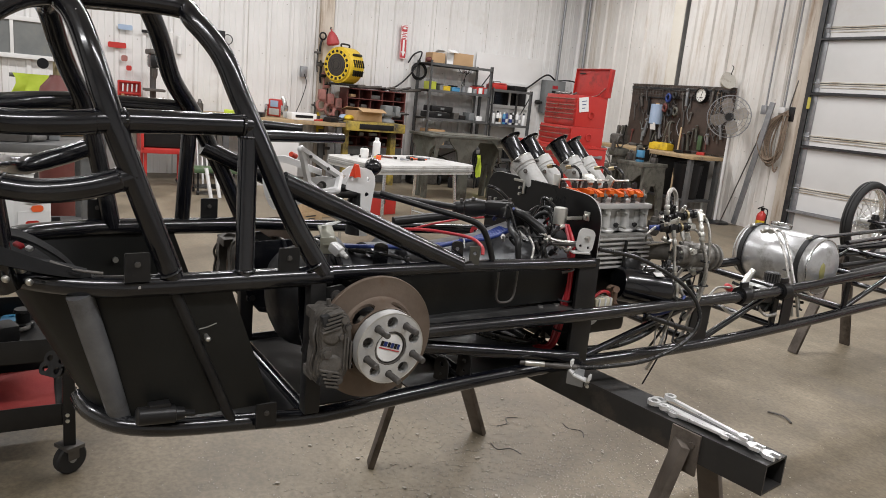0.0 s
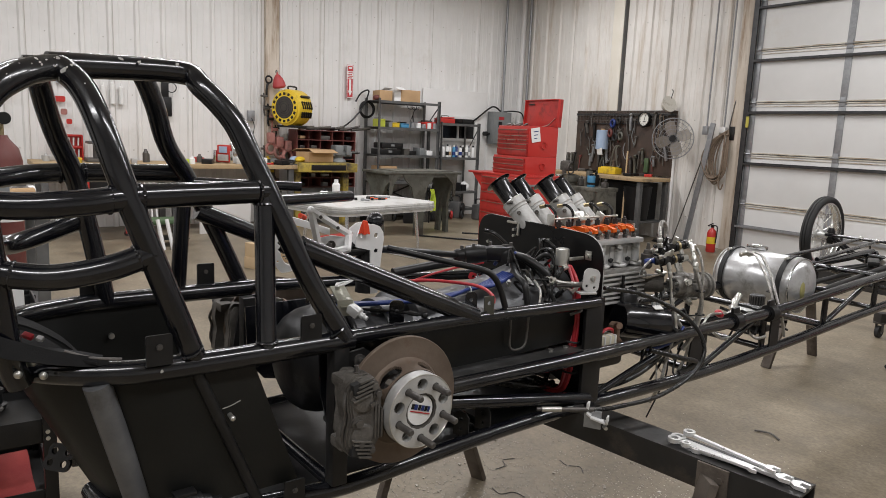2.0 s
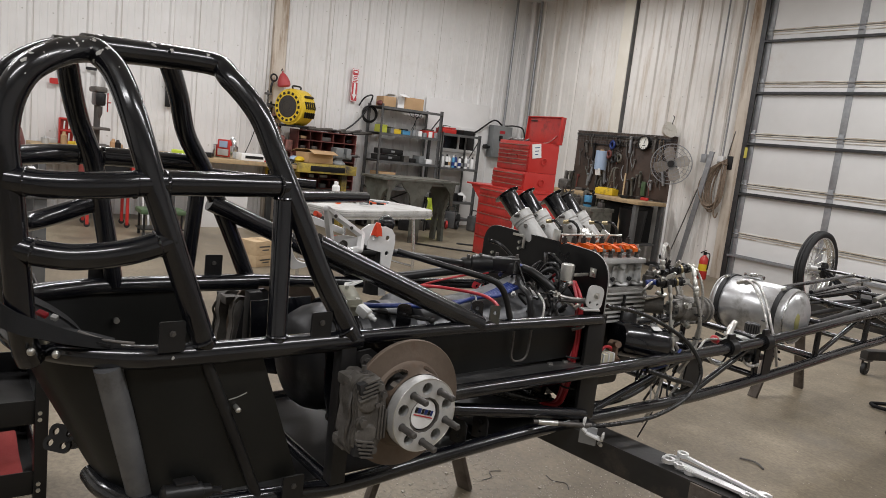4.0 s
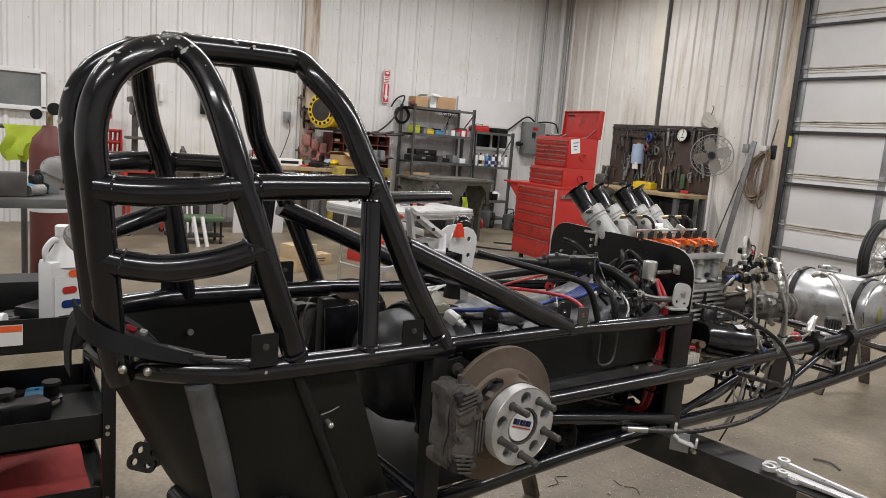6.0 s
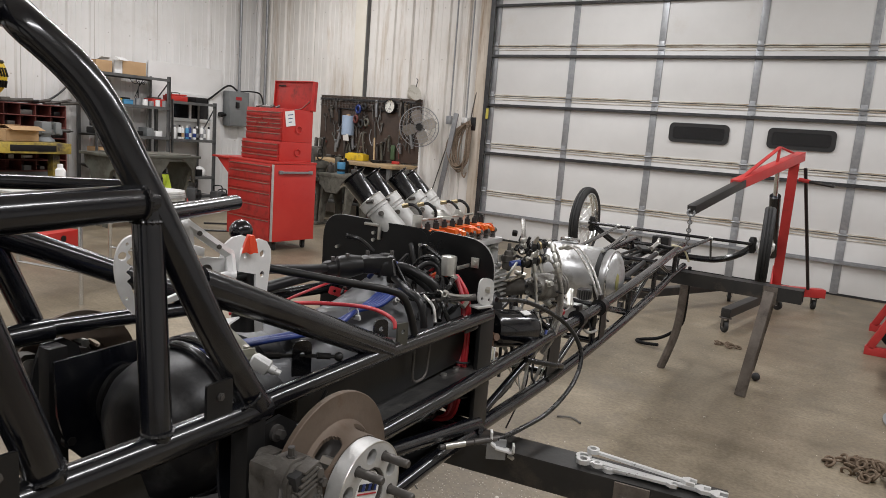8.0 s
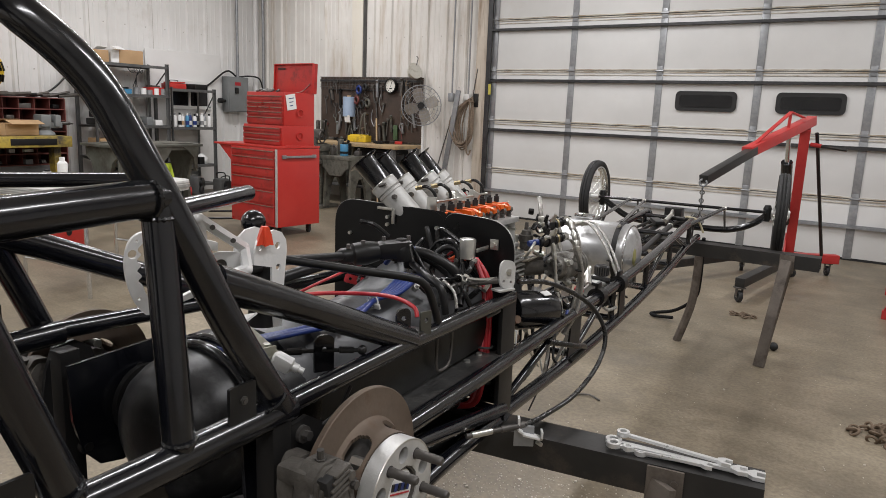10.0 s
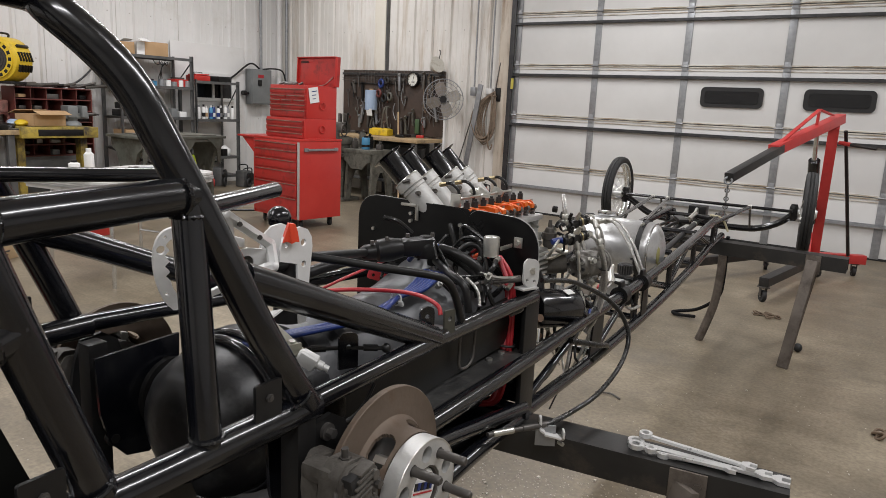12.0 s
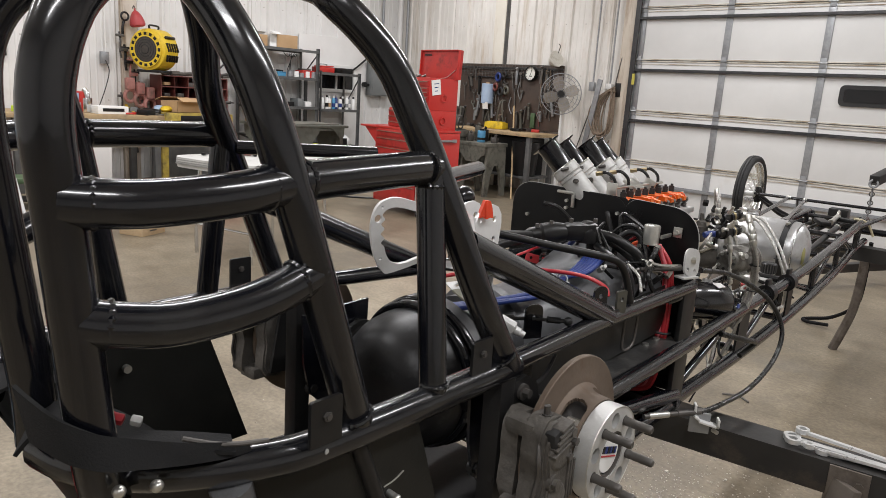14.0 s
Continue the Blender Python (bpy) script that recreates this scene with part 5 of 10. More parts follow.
# accessories ahead of the engine
PA, PB = Vector((0.132, 1.345, 0.832)), Vector((0.128, 1.160, 0.845))
fp = part("fuel_pump", S().lathe(PA, PB, [(0, 0.0172), (0.02, 0.0447), (0.08, 0.0460), (0.09, 0.0396), (0.13, 0.0396), (0.14, 0.0456), (0.19, 0.0456), (0.20, 0.0378), (0.42, 0.0370), (0.45, 0.0439), (0.74, 0.0439), (0.78, 0.0404), (0.80, 0.0344), (0.96, 0.0327), (0.99, 0.0292), (1, 0.0103)], 36), mat("pump_casting", (0.15, 0.145, 0.13), (0.27, 0.26, 0.24), rough=0.5, metal=0.45, scale=26, fine=170, bump=0.25, stain=(0.07, 0.06, 0.05), stain_at=0.55, stain_scale=20), CAR, "dirty cast alloy fuel pump")
axis = (PB - PA).normalized()
side_x = axis.cross(Vector((0, 0, 1))).normalized()
for k in range(8):
    a = radians(45 * k + 10)
    ring = side_x * math.cos(a) + Vector((0, 0, 1)) * math.sin(a)
    c = PA.lerp(PB, 0.985) + ring * 0.024
    part("pump_bolt", S().cyl(c, c + axis * 0.009, 0.0048, n=6), ZINC if k % 2 else RUBBER, fp)
    if k % 2:
        c = PA.lerp(PB, 0.46) + ring * 0.044
        part("pump_ear", S().cyl(c, c + axis * 0.05, 0.008, n=10).cyl(c + axis * 0.05, c + axis * 0.06, 0.006, n=6), CAST_ALU, fp)
for a, b in (((0.085, 1.18, 0.875), (0.06, 1.16, 0.888)), ((0.15, 1.20, 0.86), (0.175, 1.19, 0.865)), ((0.145, 1.22, 0.805), (0.17, 1.21, 0.79)), ((0.10, 1.24, 0.88), (0.095, 1.24, 0.91))):
    part("pump_port", S().cyl(a, Vector(a).lerp(Vector(b), 0.6), 0.012, n=6).cyl(a, b, 0.008, n=12), ZINC, fp)
part("pump_bracket", S().box((0.055, 1.155, 0.868), (0.05, 0.10, 0.004), (8, -14, -10), 0.001).box((0.03, 1.105, 0.855), (0.004, 0.05, 0.05), (0, 0, -10), 0.001), mat("raw_plate", (0.36, 0.31, 0.24), (0.46, 0.41, 0.33), rough=0.5, metal=0.2, fine=120), CAR, "brown-stained bracket plate")
part("pump_drive", S().cyl((0.02, 1.12, 0.84), (0.08, 1.18, 0.845), 0.030, n=24).cyl((-0.03, 1.14, 0.835), (-0.03, 1.17, 0.835), 0.06, n=28), CAST, CAR)
part("sensor", S().lathe((0.050, 1.125, 0.895), (0.050, 1.125, 0.980), [(0, 0.012), (0.1, 0.018), (0.3, 0.018), (0.34, 0.022), (0.55, 0.022), (0.58, 0.016), (0.72, 0.012), (0.75, 0.007), (1, 0.005)], 16), CAST, CAR, "dark pressure sender")
for name, a, b in (("barrel_valve", Vector((0.086, 1.125, 0.962)), Vector((0.128, 1.235, 0.982))), ("barrel_valve", Vector((0.116, 1.075, 0.934)), Vector((0.146, 1.185, 0.941)))):
    d = (b - a).normalized()
    bv = part(name, S().lathe(a, b, [(0, 0.010), (0.04, 0.014), (0.22, 0.014), (0.24, 0.019), (0.30, 0.019), (0.32, 0.014), (0.5, 0.014), (0.52, 0.018), (0.58, 0.018), (0.60, 0.013), (0.8, 0.012), (0.82, 0.015), (0.9, 0.015), (1, 0.009)], 18).box(a.lerp(b, 0.4), (0.026, 0.040, 0.026), (0, 0, -22), 0.005), SATIN, CAR, "black anodised valve body")
    part("valve_ring", S().lathe(a.lerp(b, 0.84), b + d * 0.012, [(0, 0.0155), (0.4, 0.0155), (0.5, 0.012), (1, 0.012)], 6), ZINC, bv, "bright hose end")
    part("valve_ring", S().ring(a.lerp(b, 0.62), a.lerp(b, 0.68), 0.008, 0.0155, 18), mat("brass", (0.30, 0.245, 0.14), (0.42, 0.35, 0.21), rough=0.42, metal=0.85), bv)
    for f, dz in ((0.15, 0.03), (0.45, 0.026), (0.7, -0.028)):
        p = a.lerp(b, f)
        part("hose_fitting", S().cyl(p, p + Vector((0.012, 0, dz)), 0.0075, n=6).cyl(p, p + Vector((0.016, 0, dz * 1.35)), 0.005, n=10), ZINC if f > 0.3 else SATIN, bv)
part("valve_lever", S().box((0.135, 1.10, 0.955), (0.004, 0.05, 0.014), (20, 0, -15), 0.002).cyl((0.13, 1.085, 0.950), (0.145, 1.083, 0.952), 0.005, n=8), ZINC, CAR)
# stacks of bright fittings where the lines turn down
for a, b, r in (((0.140, 1.113, 0.930), (0.148, 1.122, 0.880), 0.0075), ((0.148, 1.122, 0.880), (0.155, 1.130, 0.800), 0.0052), ((0.155, 1.130, 0.815), (0.157, 1.132, 0.785), 0.0085), ((0.150, 1.215, 0.985), (0.176, 1.205, 0.930), 0.0085), ((0.176, 1.205, 0.930), (0.185, 1.203, 0.900), 0.0105), ((0.135, 1.228, 0.980), (0.160, 1.222, 0.975), 0.011), ((0.100, 1.118, 0.972), (0.098, 1.115, 1.005), 0.010), ((0.165, 1.138, 0.760), (0.172, 1.142, 0.700), 0.0075), ((0.150, 1.155, 0.775), (0.158, 1.158, 0.715), 0.0065)):
    a, b = Vector(a), Vector(b)
    part("line_fitting", S().lathe(a, b, [(0, r * 0.8), (0.15, r), (0.42, r), (0.46, r * 0.72), (0.6, r * 0.72), (0.64, r * 0.95), (0.9, r * 0.95), (1, r * 0.7)], 12), ZINC, CAR)
for k, pts in enumerate((
        [(0.098, 1.115, 1.005), (0.094, 1.118, 1.028), (0.080, 1.140, 1.047), (0.066, 1.172, 1.049), (0.058, 1.198, 1.030), (0.060, 1.205, 1.000), (0.070, 1.200, 0.965)],
        [(0.183, 1.203, 0.905), (0.196, 1.215, 0.86), (0.199, 1.226, 0.82), (0.196, 1.235, 0.76), (0.185, 1.225, 0.69), (0.16, 1.21, 0.63)],
        [(0.172, 1.212, 0.905), (0.186, 1.226, 0.86), (0.189, 1.238, 0.82), (0.186, 1.246, 0.76), (0.175, 1.236, 0.69), (0.15, 1.22, 0.63)],
        [(0.130, 1.238, 0.982), (0.155, 1.25, 0.96), (0.175, 1.255, 0.90), (0.176, 1.262, 0.80), (0.165, 1.25, 0.70)],
        [(-0.088, 1.965, 0.872), (-0.03, 1.945, 0.868), (0.05, 1.900, 0.80), (0.098, 1.868, 0.735), (0.128, 1.868, 0.66), (0.125, 1.9, 0.57)],
        [(-0.064, 1.980, 0.874), (-0.01, 1.960, 0.868), (0.066, 1.910, 0.80), (0.112, 1.876, 0.735), (0.142, 1.878, 0.66), (0.14, 1.92, 0.57)],
        [(0.165, 1.138, 0.70), (0.168, 1.13, 0.66), (0.155, 1.10, 0.63), (0.12, 1.06, 0.62)],
        [(0.146, 1.19, 0.941), (0.165, 1.205, 0.925), (0.175, 1.215, 0.895), (0.165, 1.23, 0.86)],
        [(0.098, 1.10, 0.94), (0.105, 1.06, 0.93), (0.10, 1.04, 0.91), (0.08, 1.06, 0.885)])):
    pipe("braided_hose", pts, (0.0068, 0.0058, 0.0058, 0.0045, 0.0055, 0.0055)[k] if k < 6 else 0.0042, material=BRAID, smooth=6)
for p in ((0.197, 1.224, 0.835), (0.196, 1.235, 0.755), (0.090, 1.875, 0.745)):
    part("cable_tie", S().torus(Vector(p) + Vector((-0.006, 0.005, 0)), (0, 0, 1), 0.014, 0.0022, 18, 6), RUBBER, CAR)
for p in ((-0.088, 1.965, 0.860), (-0.064, 1.980, 0.862)):
    part("line_fitting", S().lathe(Vector(p) + Vector((-0.02, 0.008, -0.004)), Vector(p) + Vector((0.02, -0.006, 0.012)), [(0, 0.010), (0.3, 0.011), (0.35, 0.008), (0.5, 0.0105), (0.9, 0.0105), (1, 0.007)], 10), ZINC, CAR)
for pts, mt, r in (
        ([(0.215, 0.72, 0.90), (0.245, 0.86, 0.873), (0.30, 1.0, 0.80), (0.338, 1.045, 0.715), (0.345, 0.99, 0.645), (0.335, 0.85, 0.60), (0.315, 0.70, 0.592), (0.30, 0.61, 0.595)], HOSE, 0.0062),
        ([(0.06, 0.62, 0.60), (0.12, 0.70, 0.575), (0.15, 0.9, 0.57), (0.13, 1.1, 0.60), (0.185, 1.12, 0.72)], HOSE, 0.010),
        ([(0.205, 0.97, 0.68), (0.245, 1.07, 0.65), (0.245, 1.16, 0.62), (0.225, 1.1, 0.59)], HOSE, 0.008),
        ([(0.155, 1.02, 0.66), (0.175, 1.08, 0.668), (0.185, 1.13, 0.69), (0.18, 1.17, 0.72)], WIREB, 0.0045),
        ([(0.088, 1.06, 0.928), (0.10, 1.075, 0.932), (0.115, 1.078, 0.934)], WIREB, 0.009),
        ([(0.05, 0.30, 0.70), (0.12, 0.42, 0.66), (0.14, 0.55, 0.62), (0.10, 0.66, 0.60)], HOSE, 0.009),
        ([(0.03, 0.30, 0.69), (0.11, 0.44, 0.64), (0.12, 0.58, 0.61), (0.08, 0.66, 0.62)], HOSE, 0.007)):
    pipe("hose", pts, r, material=mt, smooth=6)
for k in range(4):
    o = 0.0055 * (k - 1.5)
    pipe("red_cable", [(0.115 + o * 0.5, 0.68, 0.95), (0.15 + o, 0.675, 0.90), (0.158 + o, 0.668 + abs(o), 0.80), (0.155 + o * 1.3, 0.665, 0.68), (0.145 + o, 0.65, 0.60), (0.10 + o, 0.63, 0.585)], 0.0055, material=WIRER if k % 3 != 1 else mat("pink_wire", (0.6, 0.12, 0.14), (0.7, 0.18, 0.2), rough=0.4), smooth=6)
for z in (0.84, 0.74, 0.65):
    part("cable_tie", S().torus((0.157, 0.668, z), (0, 0.1, 1), 0.021, 0.003, 20, 6), RUBBER, CAR)
pipe("red_cable", [(-0.16, 0.20, 0.885), (-0.08, 0.30, 0.905), (0.014, 0.362, 0.910), (0.09, 0.375, 0.912), (0.145, 0.368, 0.902), (0.158, 0.362, 0.885)], 0.0045, material=WIRER, smooth=6)
pipe("red_cable", [(-0.12, 0.30, 0.895), (-0.10, 0.36, 0.915), (-0.09, 0.45, 0.93), (-0.11, 0.55, 0.93)], 0.0032, material=WIRER, smooth=6)
pipe("red_cable", [(0.10, 0.66, 0.95), (0.06, 0.68, 0.945), (0.03, 0.69, 0.92), (0.01, 0.70, 0.90)], 0.005, material=ORANGEP, smooth=6)
for k in range(6):
    o = 0.008 * (k - 2.5)
    pipe("blue_cable", [(-0.02 + o, -0.02, 0.885), (0.02 + o * 1.2, 0.10, 0.880 + 0.002 * k), (0.062 + o * 0.9, 0.245, 0.886 + 0.003 * (k % 3)), (0.036 + o * 0.4, 0.375, 0.888 + 0.002 * k), (0.045 + o * 0.9, 0.44, 0.905), (0.035 + o * 1.1, 0.52, 0.925)], 0.0052, material=WIREB, smooth=6)
part("cable_tie", S().torus((0.036, 0.377, 0.893), (0.1, 1, 0.1), 0.014, 0.0022, 20, 6).box((0.052, 0.372, 0.886), (0.012, 0.006, 0.012), (20, 0, 0), 0.002), PLASTW, CAR)
for pts, r in (
        ([(0.027, 0.121, 1.024), (0.11, 0.212, 1.002), (0.182, 0.290, 0.984), (0.200, 0.318, 0.968), (0.206, 0.338, 0.935), (0.212, 0.354, 0.886)], 0.0078),
        ([(0.0, 0.565, 0.972), (0.05, 0.575, 0.966), (0.10, 0.60, 0.935), (0.116, 0.612, 0.900)], 0.0115),
        ([(0.01, 0.60, 0.955), (0.06, 0.61, 0.93), (0.12, 0.60, 0.895), (0.14, 0.57, 0.86)], 0.008),
        ([(0.03, 0.62, 0.90), (0.035, 0.63, 0.955), (0.06, 0.645, 0.975), (0.085, 0.65, 0.955), (0.08, 0.63, 0.86)], 0.0075),
        ([(0.02, 0.55, 0.945), (0.09, 0.50, 0.935), (0.135, 0.49, 0.915), (0.15, 0.49, 0.86)], 0.0085),
        ([(-0.22, 0.3, 0.90), (-0.20, 0.5, 0.92), (-0.17, 0.70, 0.93)], 0.014)):
    pipe("linkage_tube", pts, r, material=SATIN, smooth=5)
part("steering_box", S().lathe((-0.105, 0.430, 0.962), (-0.045, 0.505, 0.972), [(0, 0.012), (0.1, 0.018), (0.35, 0.019), (0.4, 0.026), (0.7, 0.028), (1, 0.022)], 18).box((-0.022, 0.535, 0.975), (0.085, 0.05, 0.042), (0, -4, 48), 0.014).lathe((-0.01, 0.55, 0.95), (-0.01, 0.55, 1.0), [(0, 0.028), (0.5, 0.03), (0.8, 0.024), (1, 0.012)], 18).box((-0.02, 0.62, 0.94), (0.05, 0.06, 0.05), (0, 0, 30), 0.012), SATIN, CAR, "black cast steering box")
for p in ((-0.062, 0.470, 0.990), (-0.03, 0.505, 0.998), (0.012, 0.545, 1.0), (-0.085, 0.445, 0.982)):
    part("box_bolt", S().cyl(p, (p[0], p[1], p[2] + 0.010), 0.005, n=6), STEEL, CAR)
part("tag_plate", S().plate(round_rect(0.062, 0.022, 0.006), pose(-0.158, 0.572, 0.872, 70, 10, 20), 0.003, ((0.016, 0, 0.004), (-0.016, 0, 0.004))), WIRER, CAR)
for v in (0.245, 0.315):
    part("shock_mount", S().plate([(-0.022, -0.03), (0.022, -0.03), (0.022, 0.02), (0.012, 0.032), (-0.012, 0.032), (-0.022, 0.02)], pose(0.195, v, 0.60, 90, 0, 20), 0.004, ((0, 0.014, 0.006), (0, -0.012, 0.004))), SATIN, CAR)
for pts, r, mt in (
        ([(0.12, 0.585, 0.925), (0.155, 0.615, 0.915), (0.185, 0.65, 0.915)], 0.0042, ZINC),
        ([(0.115, 0.60, 0.915), (0.14, 0.645, 0.895), (0.15, 0.68, 0.87)], 0.0040, ZINC),
        ([(0.10, 0.56, 0.915), (0.135, 0.55, 0.895), (0.155, 0.53, 0.865)], 0.0036, BRAID),
        ([(0.085, 0.53, 0.93), (0.12, 0.515, 0.905), (0.125, 0.50, 0.87)], 0.0050, HOSE),
        ([(0.04, 0.66, 0.94), (0.075, 0.66, 0.97), (0.10, 0.645, 0.945), (0.12, 0.62, 0.90)], 0.0048, HOSE),
        ([(0.0, 0.66, 0.955), (0.03, 0.655, 0.985), (0.07, 0.65, 0.99), (0.085, 0.65, 0.97)], 0.0055, HOSE),
        ([(0.07, 0.655, 0.965), (0.05, 0.66, 0.95), (0.055, 0.668, 0.935), (0.08, 0.665, 0.945)], 0.0030, WIRER),
        ([(0.13, 0.66, 0.955), (0.135, 0.668, 0.93), (0.15, 0.672, 0.90)], 0.0042, mat("pink_wire", (0.5, 0.05, 0.12), (0.6, 0.08, 0.18), rough=0.35))):
    pipe("loom_wire", pts, r, material=mt, smooth=6, n=8)
for c, d, r, mt in (((0.13, 0.60, 0.90), (0.012, -0.016, 0.02), 0.007, ZINC), ((0.105, 0.62, 0.905), (0.02, 0.02, -0.012), 0.006, ZINC), ((0.15, 0.60, 0.875), (0.016, 0.0, 0.016), 0.007, SATIN), ((0.09, 0.56, 0.90), (0.0, -0.02, 0.018), 0.008, ALU), ((0.165, 0.64, 0.885), (0.0, 0.02, 0.01), 0.006, ZINC), ((0.06, 0.50, 0.90), (0.016, -0.014, 0.012), 0.007, ALU)):
    part("line_fitting", S().cyl(c, (c[0] + d[0], c[1] + d[1], c[2] + d[2]), r, n=6).cyl(c, (c[0] + 1.6 * d[0], c[1] + 1.6 * d[1], c[2] + 1.6 * d[2]), r * 0.6, n=8), mt, CAR)
rng = random.Random(5)
for k in range(34):
    a = Vector((rng.uniform(-0.16, 0.15), rng.uniform(0.52, 0.70), rng.uniform(0.84, 0.98)))
    b = a + Vector((rng.uniform(-0.08, 0.06), rng.uniform(-0.05, 0.05), rng.uniform(-0.12, 0.04)))
    m = (a + b) / 2 + Vector((rng.uniform(-0.04, 0.04), rng.uniform(-0.03, 0.03), rng.uniform(0.0, 0.05)))
    pipe("loom_wire", [a, m, b], rng.choice((0.003, 0.004, 0.006)), material=rng.choice((HOSE, HOSE, HOSE, WIREB, SATIN, STEEL)), smooth=6, n=8)
for k in range(10):
    p = Vector((rng.uniform(-0.02, 0.14), rng.uniform(0.56, 0.68), rng.uniform(0.83, 0.92)))
    part("clamp", S().cyl(p, p + Vector((rng.uniform(-0.02, 0.02), rng.uniform(-0.02, 0.02), 0.022)), rng.uniform(0.003, 0.007), n=8), rng.choice((STEEL, ZINC, SATIN)), CAR)

for k in range(26):
    a = Vector((rng.uniform(0.0, 0.15), rng.uniform(1.10, 1.34), rng.uniform(0.60, 0.92)))
    b = a + Vector((rng.uniform(-0.03, 0.05), rng.uniform(-0.08, 0.10), rng.uniform(-0.26, -0.04)))
    m = (a + b) / 2 + Vector((rng.uniform(-0.02, 0.04), rng.uniform(-0.05, 0.05), rng.uniform(-0.02, 0.05)))
    pipe("engine_line", [a, m, b], rng.choice((0.0028, 0.004, 0.0055)), material=rng.choice((HOSE, HOSE, BRAID, SATIN, BRAID, STEEL)), smooth=6, n=8)
    d = (a - m).normalized()
    part("line_fitting", S().cyl(a, a + d * 0.03, rng.uniform(0.005, 0.009), n=6), rng.choice((ZINC, SATIN, ZINC, ZINC, ALU)), CAR)
for k in range(12):
    p = Vector((rng.uniform(0.02, 0.13), rng.uniform(1.08, 1.25), rng.uniform(0.91, 1.0)))
    part("linkage_piece", S().box(p, (rng.uniform(0.008, 0.022), rng.uniform(0.012, 0.04), rng.uniform(0.008, 0.022)), (rng.uniform(0, 60), rng.uniform(0, 60), rng.uniform(0, 180)), 0.004), rng.choice((SATIN, CAST, ZINC, SATIN)), CAR)
for k in range(16):
    p = Vector((rng.uniform(0.02, 0.14), rng.uniform(1.62, 1.98), rng.uniform(0.58, 0.68)))
    q = p + Vector((rng.uniform(-0.06, 0.06), rng.uniform(-0.12, 0.12), rng.uniform(-0.03, 0.03)))
    pipe("rail_line", [p, (p + q) / 2 + Vector((0, 0, rng.uniform(-0.03, 0.03))), q], rng.choice((0.004, 0.006)), material=rng.choice((HOSE, BRAID, SATIN)), smooth=5, n=8)

# fuel tank
TK = Vector((-0.07, 2.09, 0.750))
tank = part("fuel_tank", S().lathe(TK + Vector((-0.185, 0, 0)), TK + Vector((0.210, 0, 0)), [(0, 0.018), (0.012, 0.052), (0.04, 0.086), (0.085, 0.109), (0.125, 0.1165), (0.5, 0.1175), (0.865, 0.1165), (0.905, 0.109), (0.95, 0.088), (0.985, 0.054), (1, 0.018)], 56), mat("dull_polish", (0.50, 0.505, 0.51), (0.68, 0.685, 0.69), rough=0.30, metal=0.68, scale=9, fine=40, bump=0.10, vary=0.25, stain=(0.27, 0.265, 0.25), stain_at=0.58, stain_scale=9), CAR, "polished aluminium cross-mounted fuel tank with domed ends")
for du in (-0.122, 0.132):
    part("tank_strap", S().ring(TK + Vector((du - 0.010, 0, 0)), TK + Vector((du + 0.010, 0, 0)), 0.113, 0.1225, 44), RUBBER, tank)
    part("strap_bolt", S().cyl(TK + Vector((du, -0.05, 0.114)), TK + Vector((du, -0.075, 0.112)), 0.006, n=8), ZINC, tank)
part("end_seam", S().torus(TK + Vector((0.172, 0, 0)), (1, 0, 0), 0.1115, 0.0035, 40, 8), POLISH, tank)
part("tank_neck", S().cyl((-0.118, 2.115, 0.855), (-0.118, 2.118, 0.876), 0.031, n=28), ALU, tank)
part("tank_cap", S().lathe((-0.118, 2.117, 0.868), (-0.118, 2.12, 0.889), [(0, 0.040), (0.2, 0.043), (0.75, 0.043), (0.9, 0.039), (1, 0.030)], 32), POLISH, tank)
part("tank_weld", S().torus(TK + Vector((-0.16, 0, 0)), (1, 0, 0), 0.108, 0.003, 44, 6), ALU, tank)
part("tank_stain", S().ball(TK + Vector((0.2005, -0.040, -0.006)), 0.040, 16, 10, (0.16, 0.62, 1.0)), mat("yellow_film", (0.42, 0.40, 0.16), (0.5, 0.48, 0.24), rough=0.4, metal=0.6), tank, "yellow fuel stain on the tank end")
cat = part("catch_can", S().lathe((0.060, 1.765, 0.632), (0.060, 1.765, 0.695), [(0, 0.058), (0.05, 0.062), (0.7, 0.062), (0.78, 0.067), (0.92, 0.067), (1, 0.052)], 32), ALU, CAR, "round alloy canister on the rail")
part("can_cap", S().lathe((0.078, 1.80, 0.700), (0.078, 1.80, 0.740), [(0, 0.024), (0.08, 0.0275), (0.9, 0.0275), (1, 0.023)], 24), SATIN, cat, "ribbed black cap")
for k in range(18):
    a = radians(20 * k)
    part("cap_rib", S().cyl((0.078 + 0.0275 * math.cos(a), 1.80 + 0.0275 * math.sin(a), 0.704), (0.078 + 0.0275 * math.cos(a), 1.80 + 0.0275 * math.sin(a), 0.735), 0.0022, n=6), STEEL, cat)
part("can_neck", S().cyl((0.078, 1.80, 0.68), (0.078, 1.80, 0.704), 0.021, n=20), ALU, cat)
part("can_bolt", S().cyl((0.10, 1.735, 0.69), (0.10, 1.735, 0.700), 0.006, n=6).cyl((0.025, 1.73, 0.69), (0.025, 1.73, 0.700), 0.006, n=6), ZINC, cat)
part("can_base", S().box((0.06, 1.76, 0.614), (0.15, 0.15, 0.02), bevel=0.006), SATIN, CAR)
for a, b in (((0.062, 1.66, 0.715), (0.060, 1.70, 0.745)), ((0.095, 1.60, 0.705), (0.060, 1.69, 0.735)), ((0.060, 1.69, 0.74), (0.040, 1.72, 0.715))):
    part("valve_fitting", S().lathe(a, b, [(0, 0.010), (0.3, 0.014), (0.6, 0.010), (1, 0.012)], 12), ZINC, CAR)
